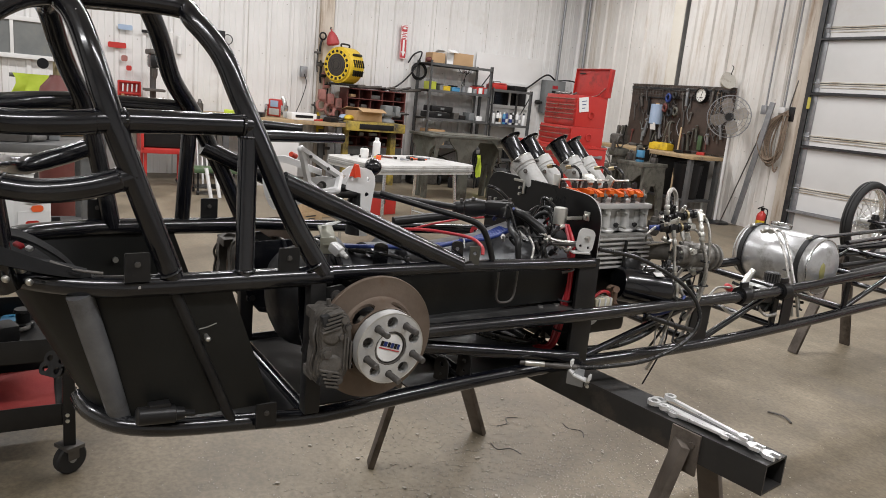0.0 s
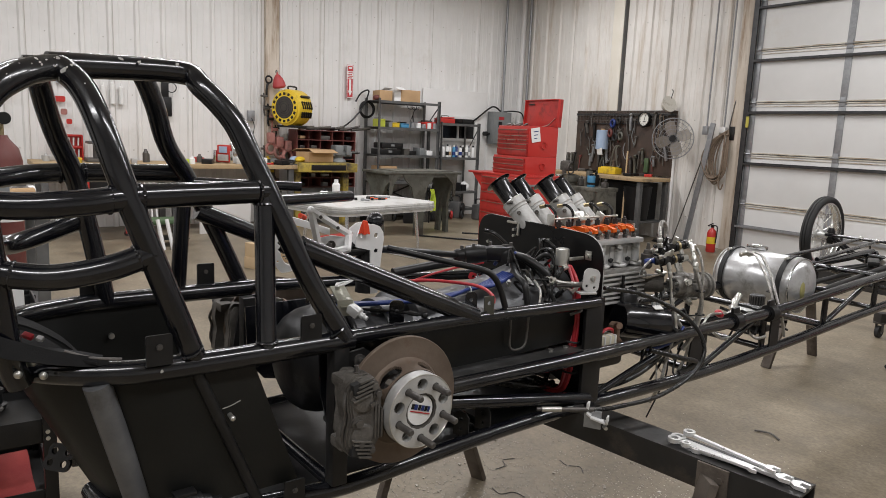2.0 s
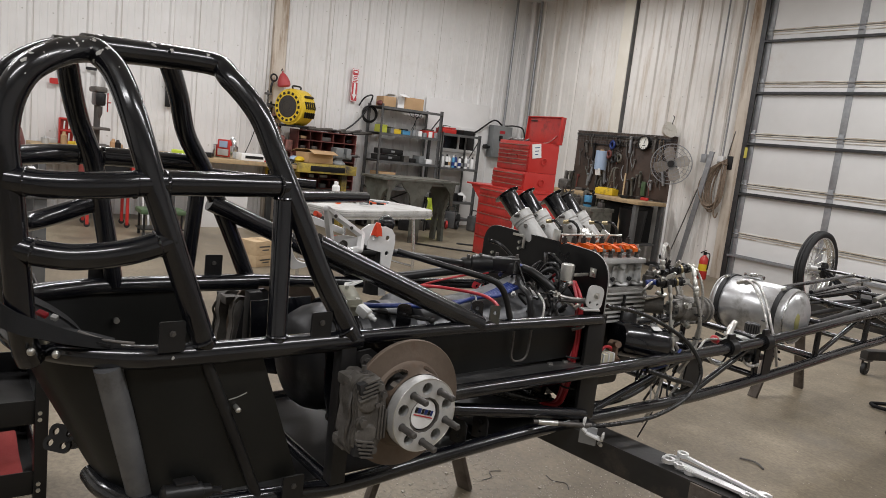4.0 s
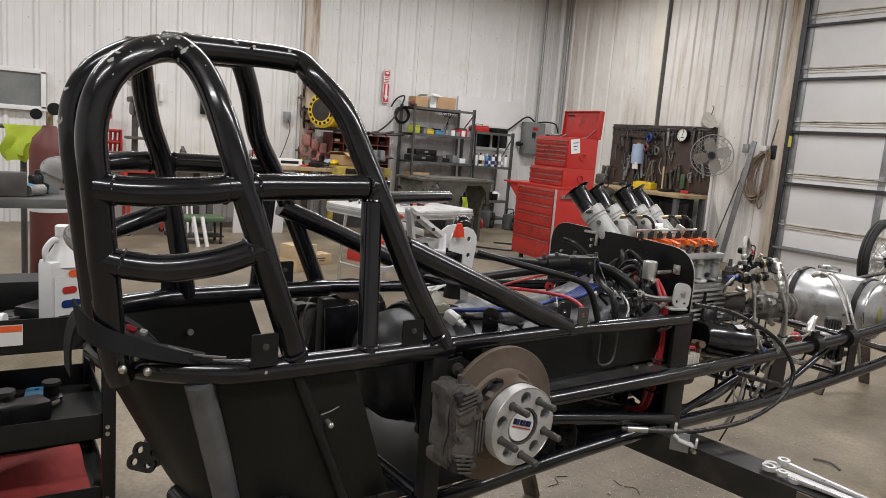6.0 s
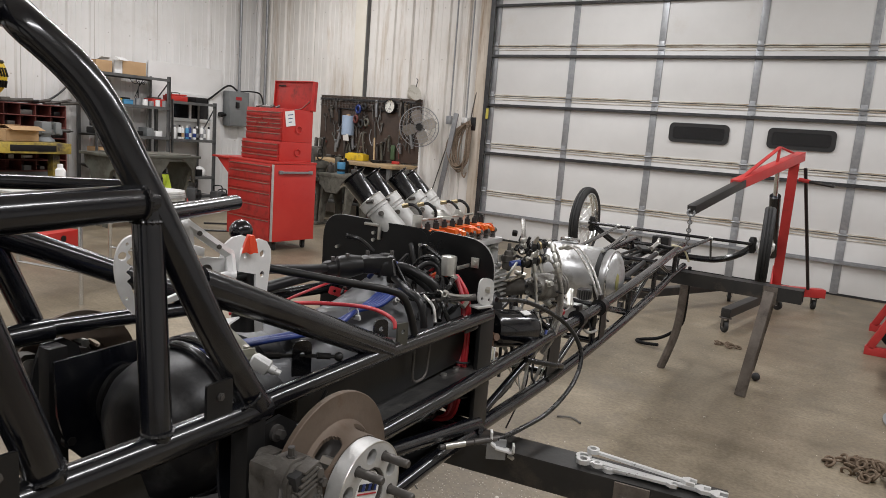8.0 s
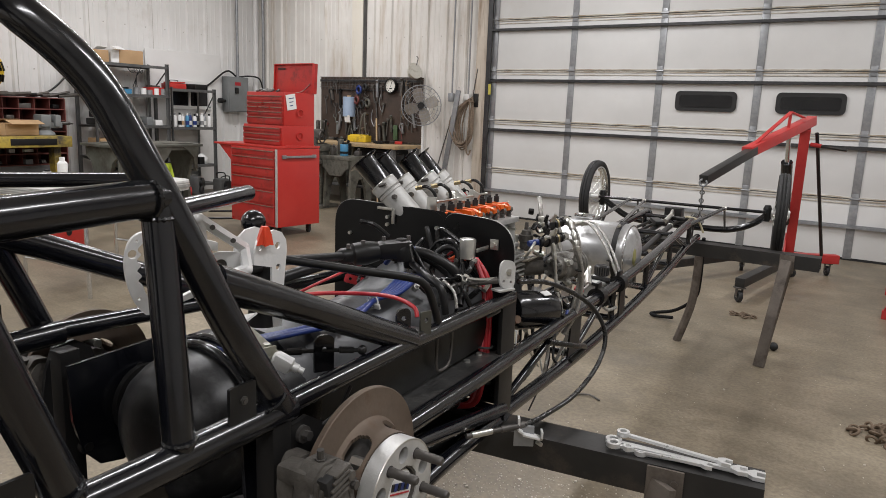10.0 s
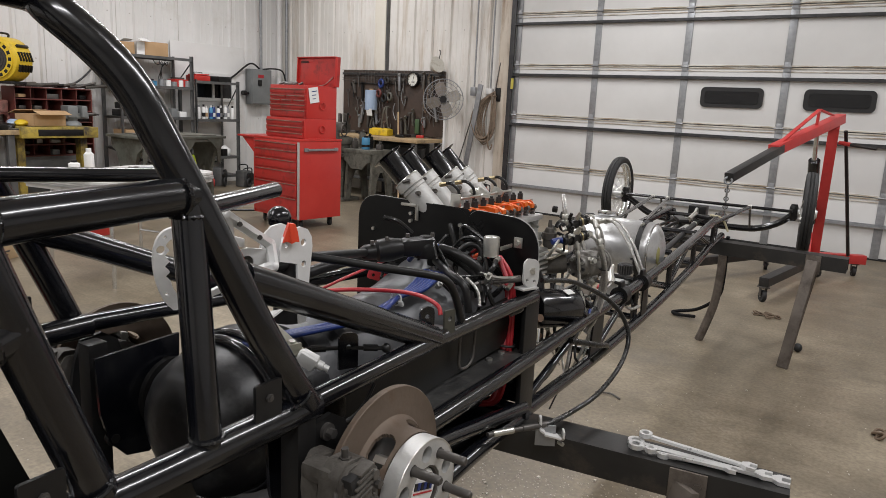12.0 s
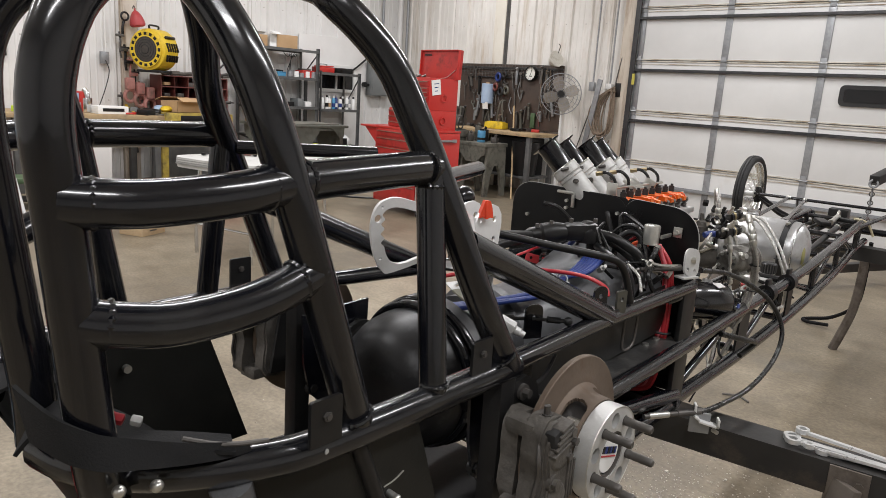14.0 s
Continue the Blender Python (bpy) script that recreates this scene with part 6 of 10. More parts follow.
part("valve_knob", S().lathe((0.085, 1.52, 0.690), (0.090, 1.535, 0.708), [(0, 0.010), (0.2, 0.017), (0.6, 0.018), (0.9, 0.013), (1, 0.008)], 14), WIRER, CAR)
pipe("braided_hose", [(0.095, 1.60, 0.705), (0.10, 1.55, 0.70), (0.10, 1.45, 0.708), (0.13, 1.36, 0.69), (0.15, 1.28, 0.67)], 0.0042, material=BRAID, smooth=5)
for v in (1.50, 1.74):
    part("rail_clamp", S().ring((0.165, v - 0.02, 0.694), (0.165, v + 0.02, 0.694), 0.018, 0.031, 20).box((0.165, v, 0.728), (0.012, 0.04, 0.03), bevel=0.003), SATIN, CAR)
part("rail_gusset", S().plate([(-0.05, -0.075), (0.05, -0.075), (0.055, 0.075), (-0.03, 0.075)], pose(0.168, 1.27, 0.615, 90, 0, 90), 0.006), SATIN, CAR)
part("rail_gusset", S().plate([(-0.03, -0.07), (0.03, -0.07), (0.03, 0.07), (-0.03, 0.07)], pose(0.166, 1.78, 0.62, 90, 0, 90), 0.006), SATIN, CAR)

# cable clamp on the lower rail
ca = part("cable_anchor", S().box((0.301, 0.61, 0.57), (0.046, 0.005, 0.05), (0, 0, 30), 0.001), GALV, CAR, "bent steel cable anchor bracket")
part("anchor_lip", S().box((0.289, 0.603, 0.6), (0.006, 0.02, 0.03), (0, 0, 30), 0.001).box((0.297, 0.598, 0.586), (0.014, 0.022, 0.005), (0, 35, 30), 0.001).box((0.318, 0.612, 0.574), (0.04, 0.022, 0.005), (0, 12, 30), 0.001).box((0.338, 0.626, 0.579), (0.005, 0.022, 0.016), (0, 0, 30), 0.001), ALUW, ca, "bright bent lip")
for q in range(2):
    part("bolt", S().cyl((0.328, 0.625, 0.556 + 0.014 * q), (0.342, 0.618, 0.556 + 0.014 * q), 0.005, n=6), ZINC, ca)
part("cable_sleeve", S().cyl((0.221, 0.478, 0.598), (0.266, 0.558, 0.596), 0.006, n=10).cyl((0.266, 0.558, 0.596), (0.301, 0.618, 0.595), 0.0075, n=10), STEEL, CAR)
part("cable_ferrule", S().cyl((0.228, 0.49, 0.598), (0.254, 0.536, 0.597), 0.0075, n=10), ZINC, CAR)

# ---- cockpit controls ----
bf = thing_part("steering_wheel", 0, 0, 0, CAR)
outer = rounded([(0.0, 0.026), (-0.078, 0.050), (-0.108, 0.049), (-0.126, 0.036), (-0.134, 0.008), (-0.132, -0.024), (-0.124, -0.052), (-0.112, -0.071), (-0.094, -0.074), (0.0, -0.044)], 4)
inner = rounded([(0.0, -0.030), (-0.070, -0.058), (-0.096, -0.056), (-0.107, -0.042), (-0.1105, -0.030), (-0.1165, -0.023), (-0.111, -0.016), (-0.1175, -0.008), (-0.1115, 0.0), (-0.1175, 0.008), (-0.111, 0.016), (-0.1155, 0.024), (-0.104, 0.034), (-0.078, 0.034), (0.0, 0.012)], 3)
part("grip", S().plate([(p[0], p[1]) for p in outer] + [(p[0], p[1]) for p in inner], pose(0.044, -0.048, 1.056, 0, 0, 65) @ pose(0, 0, 0, 90, 0, 0), 0.010, ((-0.1225, 0.017, 0.0068), (-0.116, -0.050, 0.0026), (-0.116, 0.036, 0.0026))), ALUW, bf, "drilled bright alloy butterfly grip", 30)
# the far loop leans towards the driver
LA, LR, LB, LT, LL = Vector((0.088, -0.118, 1.131)), Vector((0.064, -0.010, 1.070)), Vector((0.088, -0.026, 1.040)), Vector((0.072, -0.060, 1.031)), Vector((0.064, -0.088, 1.052))
for a, b in ((LA, LR), (LR, LB), (LB, LT), (LT, LL), (LL, LA)):
    part("loop_bar", S().tube([a, b], 0.0090, n=6), ALUW, bf)
for q in (LA, LR, LB, LT, LL):
    part("loop_joint", S().ball(q, 0.0090, 12, 8), ALUW, bf)
part("web", S().plate([(-0.045, 0.012), (0.0, 0.022), (0.035, 0.018), (0.040, -0.006), (0.010, -0.018), (-0.030, -0.014)], pose(0.052, -0.048, 1.046, 0, 0, 65) @ pose(0, 0, 0, 90, 0, 0), 0.005, ((0.0, 0.0, 0.010), (-0.028, 0.0, 0.003))), ALUW, bf)
part("hub", S().cyl((0.046, -0.050, 1.043), (0.020, -0.010, 1.041), 0.016, n=20).cyl((0.056, -0.056, 1.044), (0.046, -0.050, 1.043), 0.008, n=6), CAST, bf)
for q in (0.25, 0.7):
    part("bolt", S().cyl(LA.lerp(LR, q) + Vector((0.012, -0.006, 0)), LA.lerp(LR, q), 0.004, n=8), STEEL, bf)
part("trigger", S().cyl((0.070, -0.135, 1.118), (0.062, -0.120, 1.112), 0.006, n=10), mat("red_orange_plastic", (0.75, 0.06, 0.025), (0.82, 0.09, 0.03), rough=0.4), bf, "small red button")
part("steering_shaft", S().cyl((0.040, -0.040, 1.042), (-0.10, 0.455, 0.961), 0.0095, n=12).cyl((0.030, -0.02, 1.040), (0.018, 0.02, 1.034), 0.013, n=14), SATIN, CAR)
part("column_bracket", S().box((0.02, 0.045, 0.965), (0.10, 0.06, 0.006), (0, 0, 25), 0.003).cyl((0.03, 0.03, 0.97), (0.03, 0.06, 1.03), 0.016, n=14), SATIN, CAR)
sh = thing_part("shifter", 0.044, 0.05, 1.009, CAR)
pl = [(-0.002, -0.085), (0.018, -0.085), (0.026, 0.0), (0.032, 0.045), (0.030, 0.062), (0.020, 0.076), (0.004, 0.082), (-0.018, 0.080), (-0.036, 0.068), (-0.044, 0.045), (-0.044, 0.030), (-0.028, 0.026), (-0.004, 0.020)]
for du in (-0.022, 0.022):
    part("side_plate", S().plate(pl, pose(du, 0, 0, 90, 0, 90), 0.004, ((0.010, 0.055, 0.006), (0.011, 0.018, 0.0055), (-0.030, 0.055, 0.004))), ALUW, sh, "drilled bright alloy shifter plate")
part("stick", S().cyl((-0.088, 0.042, 0.005), (-0.113, 0.086, 0.052), 0.0058, n=10), ALUW, sh)
part("knob", S().ball((-0.117, 0.095, 0.069), 0.0228, 24, 16).cyl((-0.114, 0.089, 0.056), (-0.112, 0.085, 0.046), 0.009, n=12), BLACK, sh, "gloss black shifter ball")
lev = part("lockout_lever", S().plate([(-0.014, -0.014), (-0.007, -0.012), (0.0, -0.016), (0.007, -0.013), (0.013, -0.014), (0.010, 0.004), (0.006, 0.016), (-0.004, 0.017), (-0.009, 0.003)], pose(0.026, -0.022, 0.075, 90, 0, 60), 0.012), mat("red_orange_plastic", (0.75, 0.06, 0.025), (0.82, 0.09, 0.03), rough=0.4), sh, "orange reverse lockout lever")
part("lever_rib", S().box((0.036, -0.029, 0.076), (0.004, 0.004, 0.026), (0, 0, -30), 0.001), mat("red_orange_plastic", (0.75, 0.06, 0.025)), lev)
part("actuator", S().lathe((0.0, 0.0, -0.085), (-0.002, 0.006, 0.044), [(0, 0.026), (0.3, 0.024), (0.7, 0.016), (0.85, 0.012), (1, 0.008)], 16).cyl((0.0, -0.055, 0.012), (0.0, 0.0, 0.014), 0.008, n=12), SATIN, sh)
part("pivot_nut", S().cyl((-0.001, 0.004, 0.038), (0.012, -0.004, 0.040), 0.005, n=6), ZINC, sh)
ft_ = part("foot_plate", S().box((0.034, -0.030, -0.024), (0.004, 0.085, 0.024), (-12, 0, 0), 0.004), GREYM, sh, "grey bracket with two bolts")
for q in (-0.045, -0.014):
    part("bolt", S().cyl((0.034, q, -0.024 - 0.2 * (q + 0.03)), (0.041, q, -0.024 - 0.2 * (q + 0.03)), 0.005, n=6), ZINC, ft_)
part("column_tab", S().plate(round_rect(0.075, 0.04, 0.006), pose(0.075, 0.06, 0.962, 0, 14, 40), 0.003, ((0.018, 0.008, 0.004), (-0.012, -0.006, 0.004))), GALV, CAR)

# ---- front end ----
FV = 3.68


def front_wheel(u, toe):
    w = thing_part("front_wheel", u, FV, 0.79, CAR)
    w.matrix_basis = pose(u, FV, 0.79, 0, 0, toe)
    R = 0.235
    prof = [(-0.022, 0.195), (-0.030, 0.208), (-0.031, 0.220), (-0.024, 0.231), (-0.012, R), (-0.010, R - 0.004), (-0.006, R - 0.004), (-0.004, R + 0.001), (0.004, R + 0.001), (0.006, R - 0.004), (0.010, R - 0.004), (0.012, R), (0.024, 0.231), (0.031, 0.220), (0.030, 0.208), (0.022, 0.195)]
    t = S().lathe((0, 0, 0), (1, 0, 0), prof, 56, cap=False)
    t.v = [Vector(p) for p in t.v]
    tyre = part("tyre", t, RUBBER, w, "narrow ribbed black front tyre")
    rim = part("rim", S().lathe((0, 0, 0), (1, 0, 0), [(-0.024, 0.197), (-0.024, 0.190), (-0.012, 0.183), (0.012, 0.183), (0.024, 0.190), (0.024, 0.197)], 48, cap=False), POLISH, w)
    part("hub", S().lathe((-0.05, 0, 0), (0.05, 0, 0), [(0, 0.02), (0.1, 0.028), (0.2, 0.028), (0.25, 0.018), (0.75, 0.018), (0.8, 0.028), (0.9, 0.028), (1, 0.02)], 18), ALU, w)
    for k in range(32):
        a = 2 * math.pi * k / 32
        b = a + (0.5 if k % 4 < 2 else -0.5)
        x = 0.04 if k % 2 else -0.04
        part("wire_spoke", S().cyl((x, 0.026 * math.cos(b), 0.026 * math.sin(b)), (0, 0.184 * math.cos(a), 0.184 * math.sin(a)), 0.0016, n=5, cap=False), ZINC, w)
    return w


front_wheel(-0.600, 0)
front_wheel(0.51, 6)
pipe("front_axle", [(-0.56, FV, 0.79), (-0.47, FV, 0.735), (-0.38, FV, 0.685), (-0.25, FV, 0.664), (0.15, FV, 0.662), (0.28, FV, 0.678), (0.38, FV, 0.725), (0.45, FV, 0.79)], 0.019, smooth=5, label="gloss black dropped tube axle")
pipe("tie_rod", [(-0.54, FV - 0.07, 0.80), (0.43, FV - 0.07, 0.80)], 0.009)
for s, u in ((1, 0.45), (-1, -0.56)):
    part("spindle", S().lathe((u - 0.01 * s, FV, 0.74), (u - 0.01 * s, FV, 0.835), [(0, 0.016), (0.2, 0.024), (0.8, 0.024), (1, 0.016)], 14).cyl((u, FV, 0.79), (u + 0.06 * s, FV, 0.79), 0.016, n=12).box((u - 0.02 * s, FV - 0.04, 0.80), (0.02, 0.09, 0.014), bevel=0.003), SATIN, CAR)
for a, b, w in (((-0.234, 2.45, 0.775), (-0.35, FV - 0.07, 0.80), 0.010), ((-0.10, 2.62, 0.79), (-0.259, FV - 0.07, 0.797), 0.010), ((0.112, 2.90, 0.745), (0.215, FV - 0.07, 0.80), 0.010), ((0.07, 2.3, 0.695), (0.06, 2.95, 0.755), 0.014), ((-0.04, 2.5, 0.70), (-0.02, 3.2, 0.745), 0.012)):
    pipe("radius_rod", [a, b], w, material=BLACK if w < 0.012 else SATIN)
    d = (Vector(b) - Vector(a)).normalized()
    part("rod_end", S().ball(b, 0.016, 12, 8).cyl(Vector(b) - d * 0.06, b, 0.009, n=8), ZINC, CAR)
pipe("drop_link", [(0.215, FV - 0.07, 0.80), (0.22, FV - 0.02, 0.672)], 0.006, material=STEEL)
pipe("drop_link", [(-0.30, FV - 0.07, 0.80), (-0.30, FV - 0.02, 0.672)], 0.006, material=STEEL)
part("spring_bracket", S().box((-0.055, FV - 0.20, 0.70), (0.30, 0.06, 0.012), bevel=0.003).box((-0.055, FV - 0.14, 0.74), (0.10, 0.08, 0.09), bevel=0.006).box((0.06, FV - 0.30, 0.72), (0.16, 0.02, 0.02), (0, 0, 10), 0.003), SATIN, CAR)
for k in range(4):
    pipe("steering_link", [(-0.10 + 0.045 * k, 2.62 + 0.10 * k, 0.735), (-0.14 + 0.06 * k, 3.30, 0.715 + 0.012 * k)], 0.008, material=SATIN)
part("steering_arm", S().box((-0.02, 3.0, 0.765), (0.05, 0.16, 0.022), (0, 0, 25), 0.006).box((0.05, 3.12, 0.775), (0.12, 0.03, 0.02), (0, 0, -20), 0.005), SATIN, CAR)
part("shock_eye", S().torus((0.02, 3.15, 0.79), (1, 0, 0), 0.022, 0.007, 18, 8).cyl((0.02, 3.0, 0.77), (0.02, 3.13, 0.79), 0.012, n=10), ZINC, CAR)
pipe("front_hoop", [(0.10, 3.28, 0.62), (0.09, 3.36, 0.69), (0.10, 3.30, 0.775)], 0.012, smooth=4)
pipe("front_hoop", [(-0.14, 3.28, 0.62), (-0.13, 3.36, 0.69), (-0.14, 3.30, 0.775)], 0.012, smooth=4)
part("tie_strap", S().tube([(0.10, 3.12, 0.79), (0.15, 3.18, 0.77), (0.18, 3.22, 0.70)], 0.006, n=8, smooth=4), mat("tan_cord", (0.5, 0.45, 0.3), (0.58, 0.53, 0.38), rough=0.8), CAR)



def fit_nose_to_view(v0=2.35, v1=3.30, more=0.0695, eye_point=Vector((0.88, -0.795, 1.3))):
    """Fit the nose to the camera's view: grow it about an eye point ahead of v0, in full from v1."""
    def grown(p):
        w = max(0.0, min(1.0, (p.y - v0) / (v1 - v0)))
        return p + (p - eye_point) * (more * w * w * (3 - 2 * w))
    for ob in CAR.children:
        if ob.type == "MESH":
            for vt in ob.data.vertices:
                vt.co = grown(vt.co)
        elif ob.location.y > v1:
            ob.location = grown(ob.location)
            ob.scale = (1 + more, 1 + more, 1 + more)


fit_nose_to_view()

# ---- stands under the car ----
def stand(name, label, p0, p1, ztop, legs, group, size=1.0):
    """A trestle of rectangular steel tube: beam from p0 to p1, and splayed legs given by their feet."""
    p0, p1 = Vector((*p0, 0)), Vector((*p1, 0))
    d = p1 - p0
    yaw = math.degrees(math.atan2(d.y, d.x))
    L = d.length
    st = thing(name, label, "trestle", pose(p0.x, p0.y, 0, 0, 0, yaw), group=group)
    inv = st.matrix_world.inverted()
    w, h, t = 0.095 * size, 0.075 * size, 0.005
    o, q = [(-w / 2, 0), (w / 2, 0), (w / 2, h), (-w / 2, h)], [(-w / 2 + t, t), (w / 2 - t, t), (w / 2 - t, h - t), (-w / 2 + t, h - t)]
    vs = [(x, yy, ztop - h + zz) for x in (0, L) for ring in (o, q) for yy, zz in ring]
    fs = []
    for k in range(4):
        n2 = (k + 1) % 4
        fs += [(k, n2, 8 + n2, 8 + k), (4 + k, 12 + k, 12 + n2, 4 + n2), (k, 4 + k, 4 + n2, n2), (8 + k, 8 + n2, 12 + n2, 12 + k)]
    tube = S().add(vs, fs)
    part("beam", tube, BEAMM, st, "black rectangular tube beam with an open end")
    for foot, top in legs:
        f = inv @ Vector((*foot, 0))
        side = 1 if f.y > 0 else -1
        tp = Vector((top, side * (w / 2 + 0.014), ztop - 0.03))
        dd = f - tp
        q = dd.to_track_quat("Z", "Y").to_matrix().to_4x4()
        bar_ = Shape().box((0, 0, 0), (0.058, 0.022, dd.length), bevel=0.004)
        part("leg", S().add([(Matrix.Translation((f + tp) / 2) @ q) @ Vector(v) for v in bar_.v], bar_.f), LEGM, st, "rusty brown steel leg")
        part("leg_gusset", S().box((top, side * (w / 2 + 0.003), ztop - 0.052), (0.075, 0.006, 0.10), (0, 0, 0), 0.002).cyl((top - 0.02, side * (w / 2 + 0.004), ztop - 0.03), (top - 0.02, side * (w / 2 + 0.012), ztop - 0.03), 0.008, n=6), LEGM, st)
    return st


RB0, RB1 = (-0.768, 1.819), (-2.21, 1.603)
stand("rear_trestle", "steel trestle with a long black beam under the car", RB0, RB1, 0.59, [((-1.05, 2.12), 0.197), ((-1.01, 1.63), 0.187), ((-1.985, 1.46), 1.194), ((-2.065, 1.965), 1.213)], "trestles under the car", 0.935)
stand("front_trestle", "steel trestle with a black beam under the car's nose", (-0.93, 4.60), (-2.42, 4.60), 0.602, [((-1.14, 4.37), 0.16), ((-1.19, 4.94), 0.16), ((-2.30, 4.31), 1.36), ((-2.30, 4.84), 1.36)], "trestles under the car")
prop = thing("prop_stand", "bent rusty steel prop leg under the nose", "stand", pose(0, 0, 0))
part("leg", S().tube([(-1.63, 4.55, 0.0), (-1.60, 4.55, 0.10), (-1.565, 4.555, 0.25), (-1.555, 4.56, 0.42), (-1.555, 4.56, 0.527)], 0.024, n=8, smooth=4), LEGM, prop)
solo("ratchet_strap", S().tube([(-1.56, 4.66, 0.62), (-1.575, 4.75, 0.35), (-1.62, 4.86, 0.20), (-1.75, 4.95, 0.08), (-1.88, 4.99, 0.030), (-1.92, 4.985, 0.016), (-1.87, 4.95, 0.016), (-1.76, 4.93, 0.03)], 0.011, n=8, smooth=6), CLOTH, "dark strap hanging from the nose onto the floor", "strap")


# wrenches lying on the rear beam
def wrench(L, r):
    bm = S()
    bm.plate(round_rect(L - 1.6 * r, r * 0.7, r * 0.3), pose(0, 0, 0), 0.006)
    bm.ring((L / 2, 0, 0), (L / 2, 0, 0.010), r * 0.55, r, 20)
    bm.plate([(-r, -r * 0.9), (r * 0.2, -r), (r, -r * 0.4), (r, r * 0.4), (r * 0.2, r), (-r, r * 0.9), (-r, r * 0.45), (-r * 0.1, r * 0.45), (-r * 0.1, -r * 0.45), (-r, -r * 0.45)], pose(-L / 2, 0, 0), 0.008)
    return bm


byaw = math.degrees(math.atan2(RB1[1] - RB0[1], RB1[0] - RB0[0]))
rng = random.Random(11)
for k, (L, r, along, off, a) in enumerate(((0.31, 0.019, 0.235, 0.006, 177), (0.27, 0.017, 0.25, -0.012, 182), (0.23, 0.015, 0.27, 0.018, 171), (0.21, 0.014, 0.21, -0.004, 187), (0.17, 0.012, 0.27, -0.020, 180))):
    p = Vector((*RB0, 0)).lerp(Vector((*RB1, 0)), along / 2.1)
    solo("combination_wrench", wrench(0.935 * L, 0.935 * r), mat("satin_chrome", (0.62, 0.62, 0.61), (0.74, 0.74, 0.73), rough=0.28, metal=0.45, scale=20, fine=120, bump=0.04, stain=(0.36, 0.35, 0.33), stain_at=0.66, stain_scale=20), "chrome combination wrench lying on the trestle beam", "wrench", group="wrenches on the beam", m=pose(p.x, p.y + off, 0.5915 + 0.0062 * (k % 3), 0, 0, byaw + a - 180))

# ---- engine hoist ----
def bar(a, b, w, h, bevel=0.004):
    a, b = Vector(a), Vector(b)
    d = b - a
    x = d.normalized()
    y = Vector((0, 0, 1)).cross(x)
    y = y.normalized() if y.length > 1e-4 else Vector((0, 1, 0))
    z = x.cross(y)
    m = Matrix((x, y, z)).transposed().to_4x4()
    m.translation = (a + b) / 2
    src = Shape().box((0, 0, 0), (d.length, w, h), bevel=bevel)
    return S().add([m @ Vector(v) for v in src.v], src.f)


def caster(parent, x, y, ztop, r=0.045, yaw=0):
    c = part("caster", S().box((x, y, ztop - 0.006), (0.07, 0.06, 0.012), (0, 0, yaw), 0.002), STEEL, parent)
    ax = Vector((math.cos(radians(yaw)), math.sin(radians(yaw)), 0))
    o = Vector((x, y, r))
    for w in (-1, 1):
        part("fork", S().box(o + ax * (0.021 * w) + Vector((0, 0, (ztop - r) / 2)), (0.004, 0.036, ztop - r), (0, 0, yaw), 0.002), STEEL, c)
    part("caster_wheel", S().lathe(o - ax * 0.015, o + ax * 0.015, [(0, r * 0.55), (0, r * 0.9), (0.15, r), (0.85, r), (1, r * 0.9), (1, r * 0.55)], 22).cyl(o - ax * 0.010, o + ax * 0.010, r * 0.62, n=18), RUBBER, c)
    part("caster_hub", S().cyl(o - ax * 0.019, o + ax * 0.019, r * 0.24, n=12), GALV, c)


hoist = thing("engine_hoist", "red folding engine hoist with a black boom extension", "engine hoist")
part("base_crossbar", bar((-1.78, 6.95, 0.16), (-0.98, 7.38, 0.16), 0.08, 0.08), REDD, hoist)
part("floor_leg", bar((-1.33, 7.10, 0.155), (-1.49, 5.78, 0.155), 0.07, 0.07), BEAMM, hoist)
part("floor_leg", bar((-1.72, 6.96, 0.155), (-2.28, 5.70, 0.155), 0.07, 0.07), BEAMM, hoist)
part("leg_socket", bar((-1.31, 7.2, 0.155), (-1.36, 6.75, 0.155), 0.085, 0.085), REDD, hoist)
part("mast", bar((-1.33, 7.0, 0.18), (-1.285, 6.62, 1.33), 0.075, 0.085), REDD, hoist, "red square mast with worn decals")
part("mast_gusset", S().plate([(-0.14, 0.0), (0.12, 0.0), (0.02, 0.22), (-0.03, 0.22)], pose(-1.37, 6.95, 0.19, 90, 0, 100), 0.008), REDD, hoist)
part("boom", bar((-1.26, 6.72, 1.40), (-1.52, 5.62, 1.15), 0.075, 0.075), REDD, hoist)
part("boom_extension", bar((-1.49, 5.70, 1.165), (-1.630, 4.93, 0.985), 0.058, 0.058), BEAMM, hoist, "black boom extension")
part("boom_brace", bar((-1.30, 6.55, 1.42), (-1.36, 6.28, 1.455), 0.03, 0.012).add(bar((-1.36, 6.28, 1.455), (-1.50, 5.70, 1.20), 0.03, 0.012).v, bar((-1.36, 6.28, 1.455), (-1.50, 5.70, 1.20), 0.03, 0.012).f), REDD, hoist)
part("brace_post", bar((-1.36, 6.28, 1.455), (-1.365, 6.28, 1.31), 0.03, 0.02), REDD, hoist)
part("ram", S().cyl((-1.375, 6.80, 0.52), (-1.36, 6.40, 1.06), 0.042, n=18), BLACK, hoist, "black hydraulic ram")
part("ram_rod", S().cyl((-1.36, 6.40, 1.06), (-1.355, 6.28, 1.29), 0.017, n=12), POLISH, hoist)
part("pump_handle", S().cyl((-1.22, 6.66, 1.20), (-0.98, 6.60, 1.175), 0.012, n=10), BEAMM, hoist)
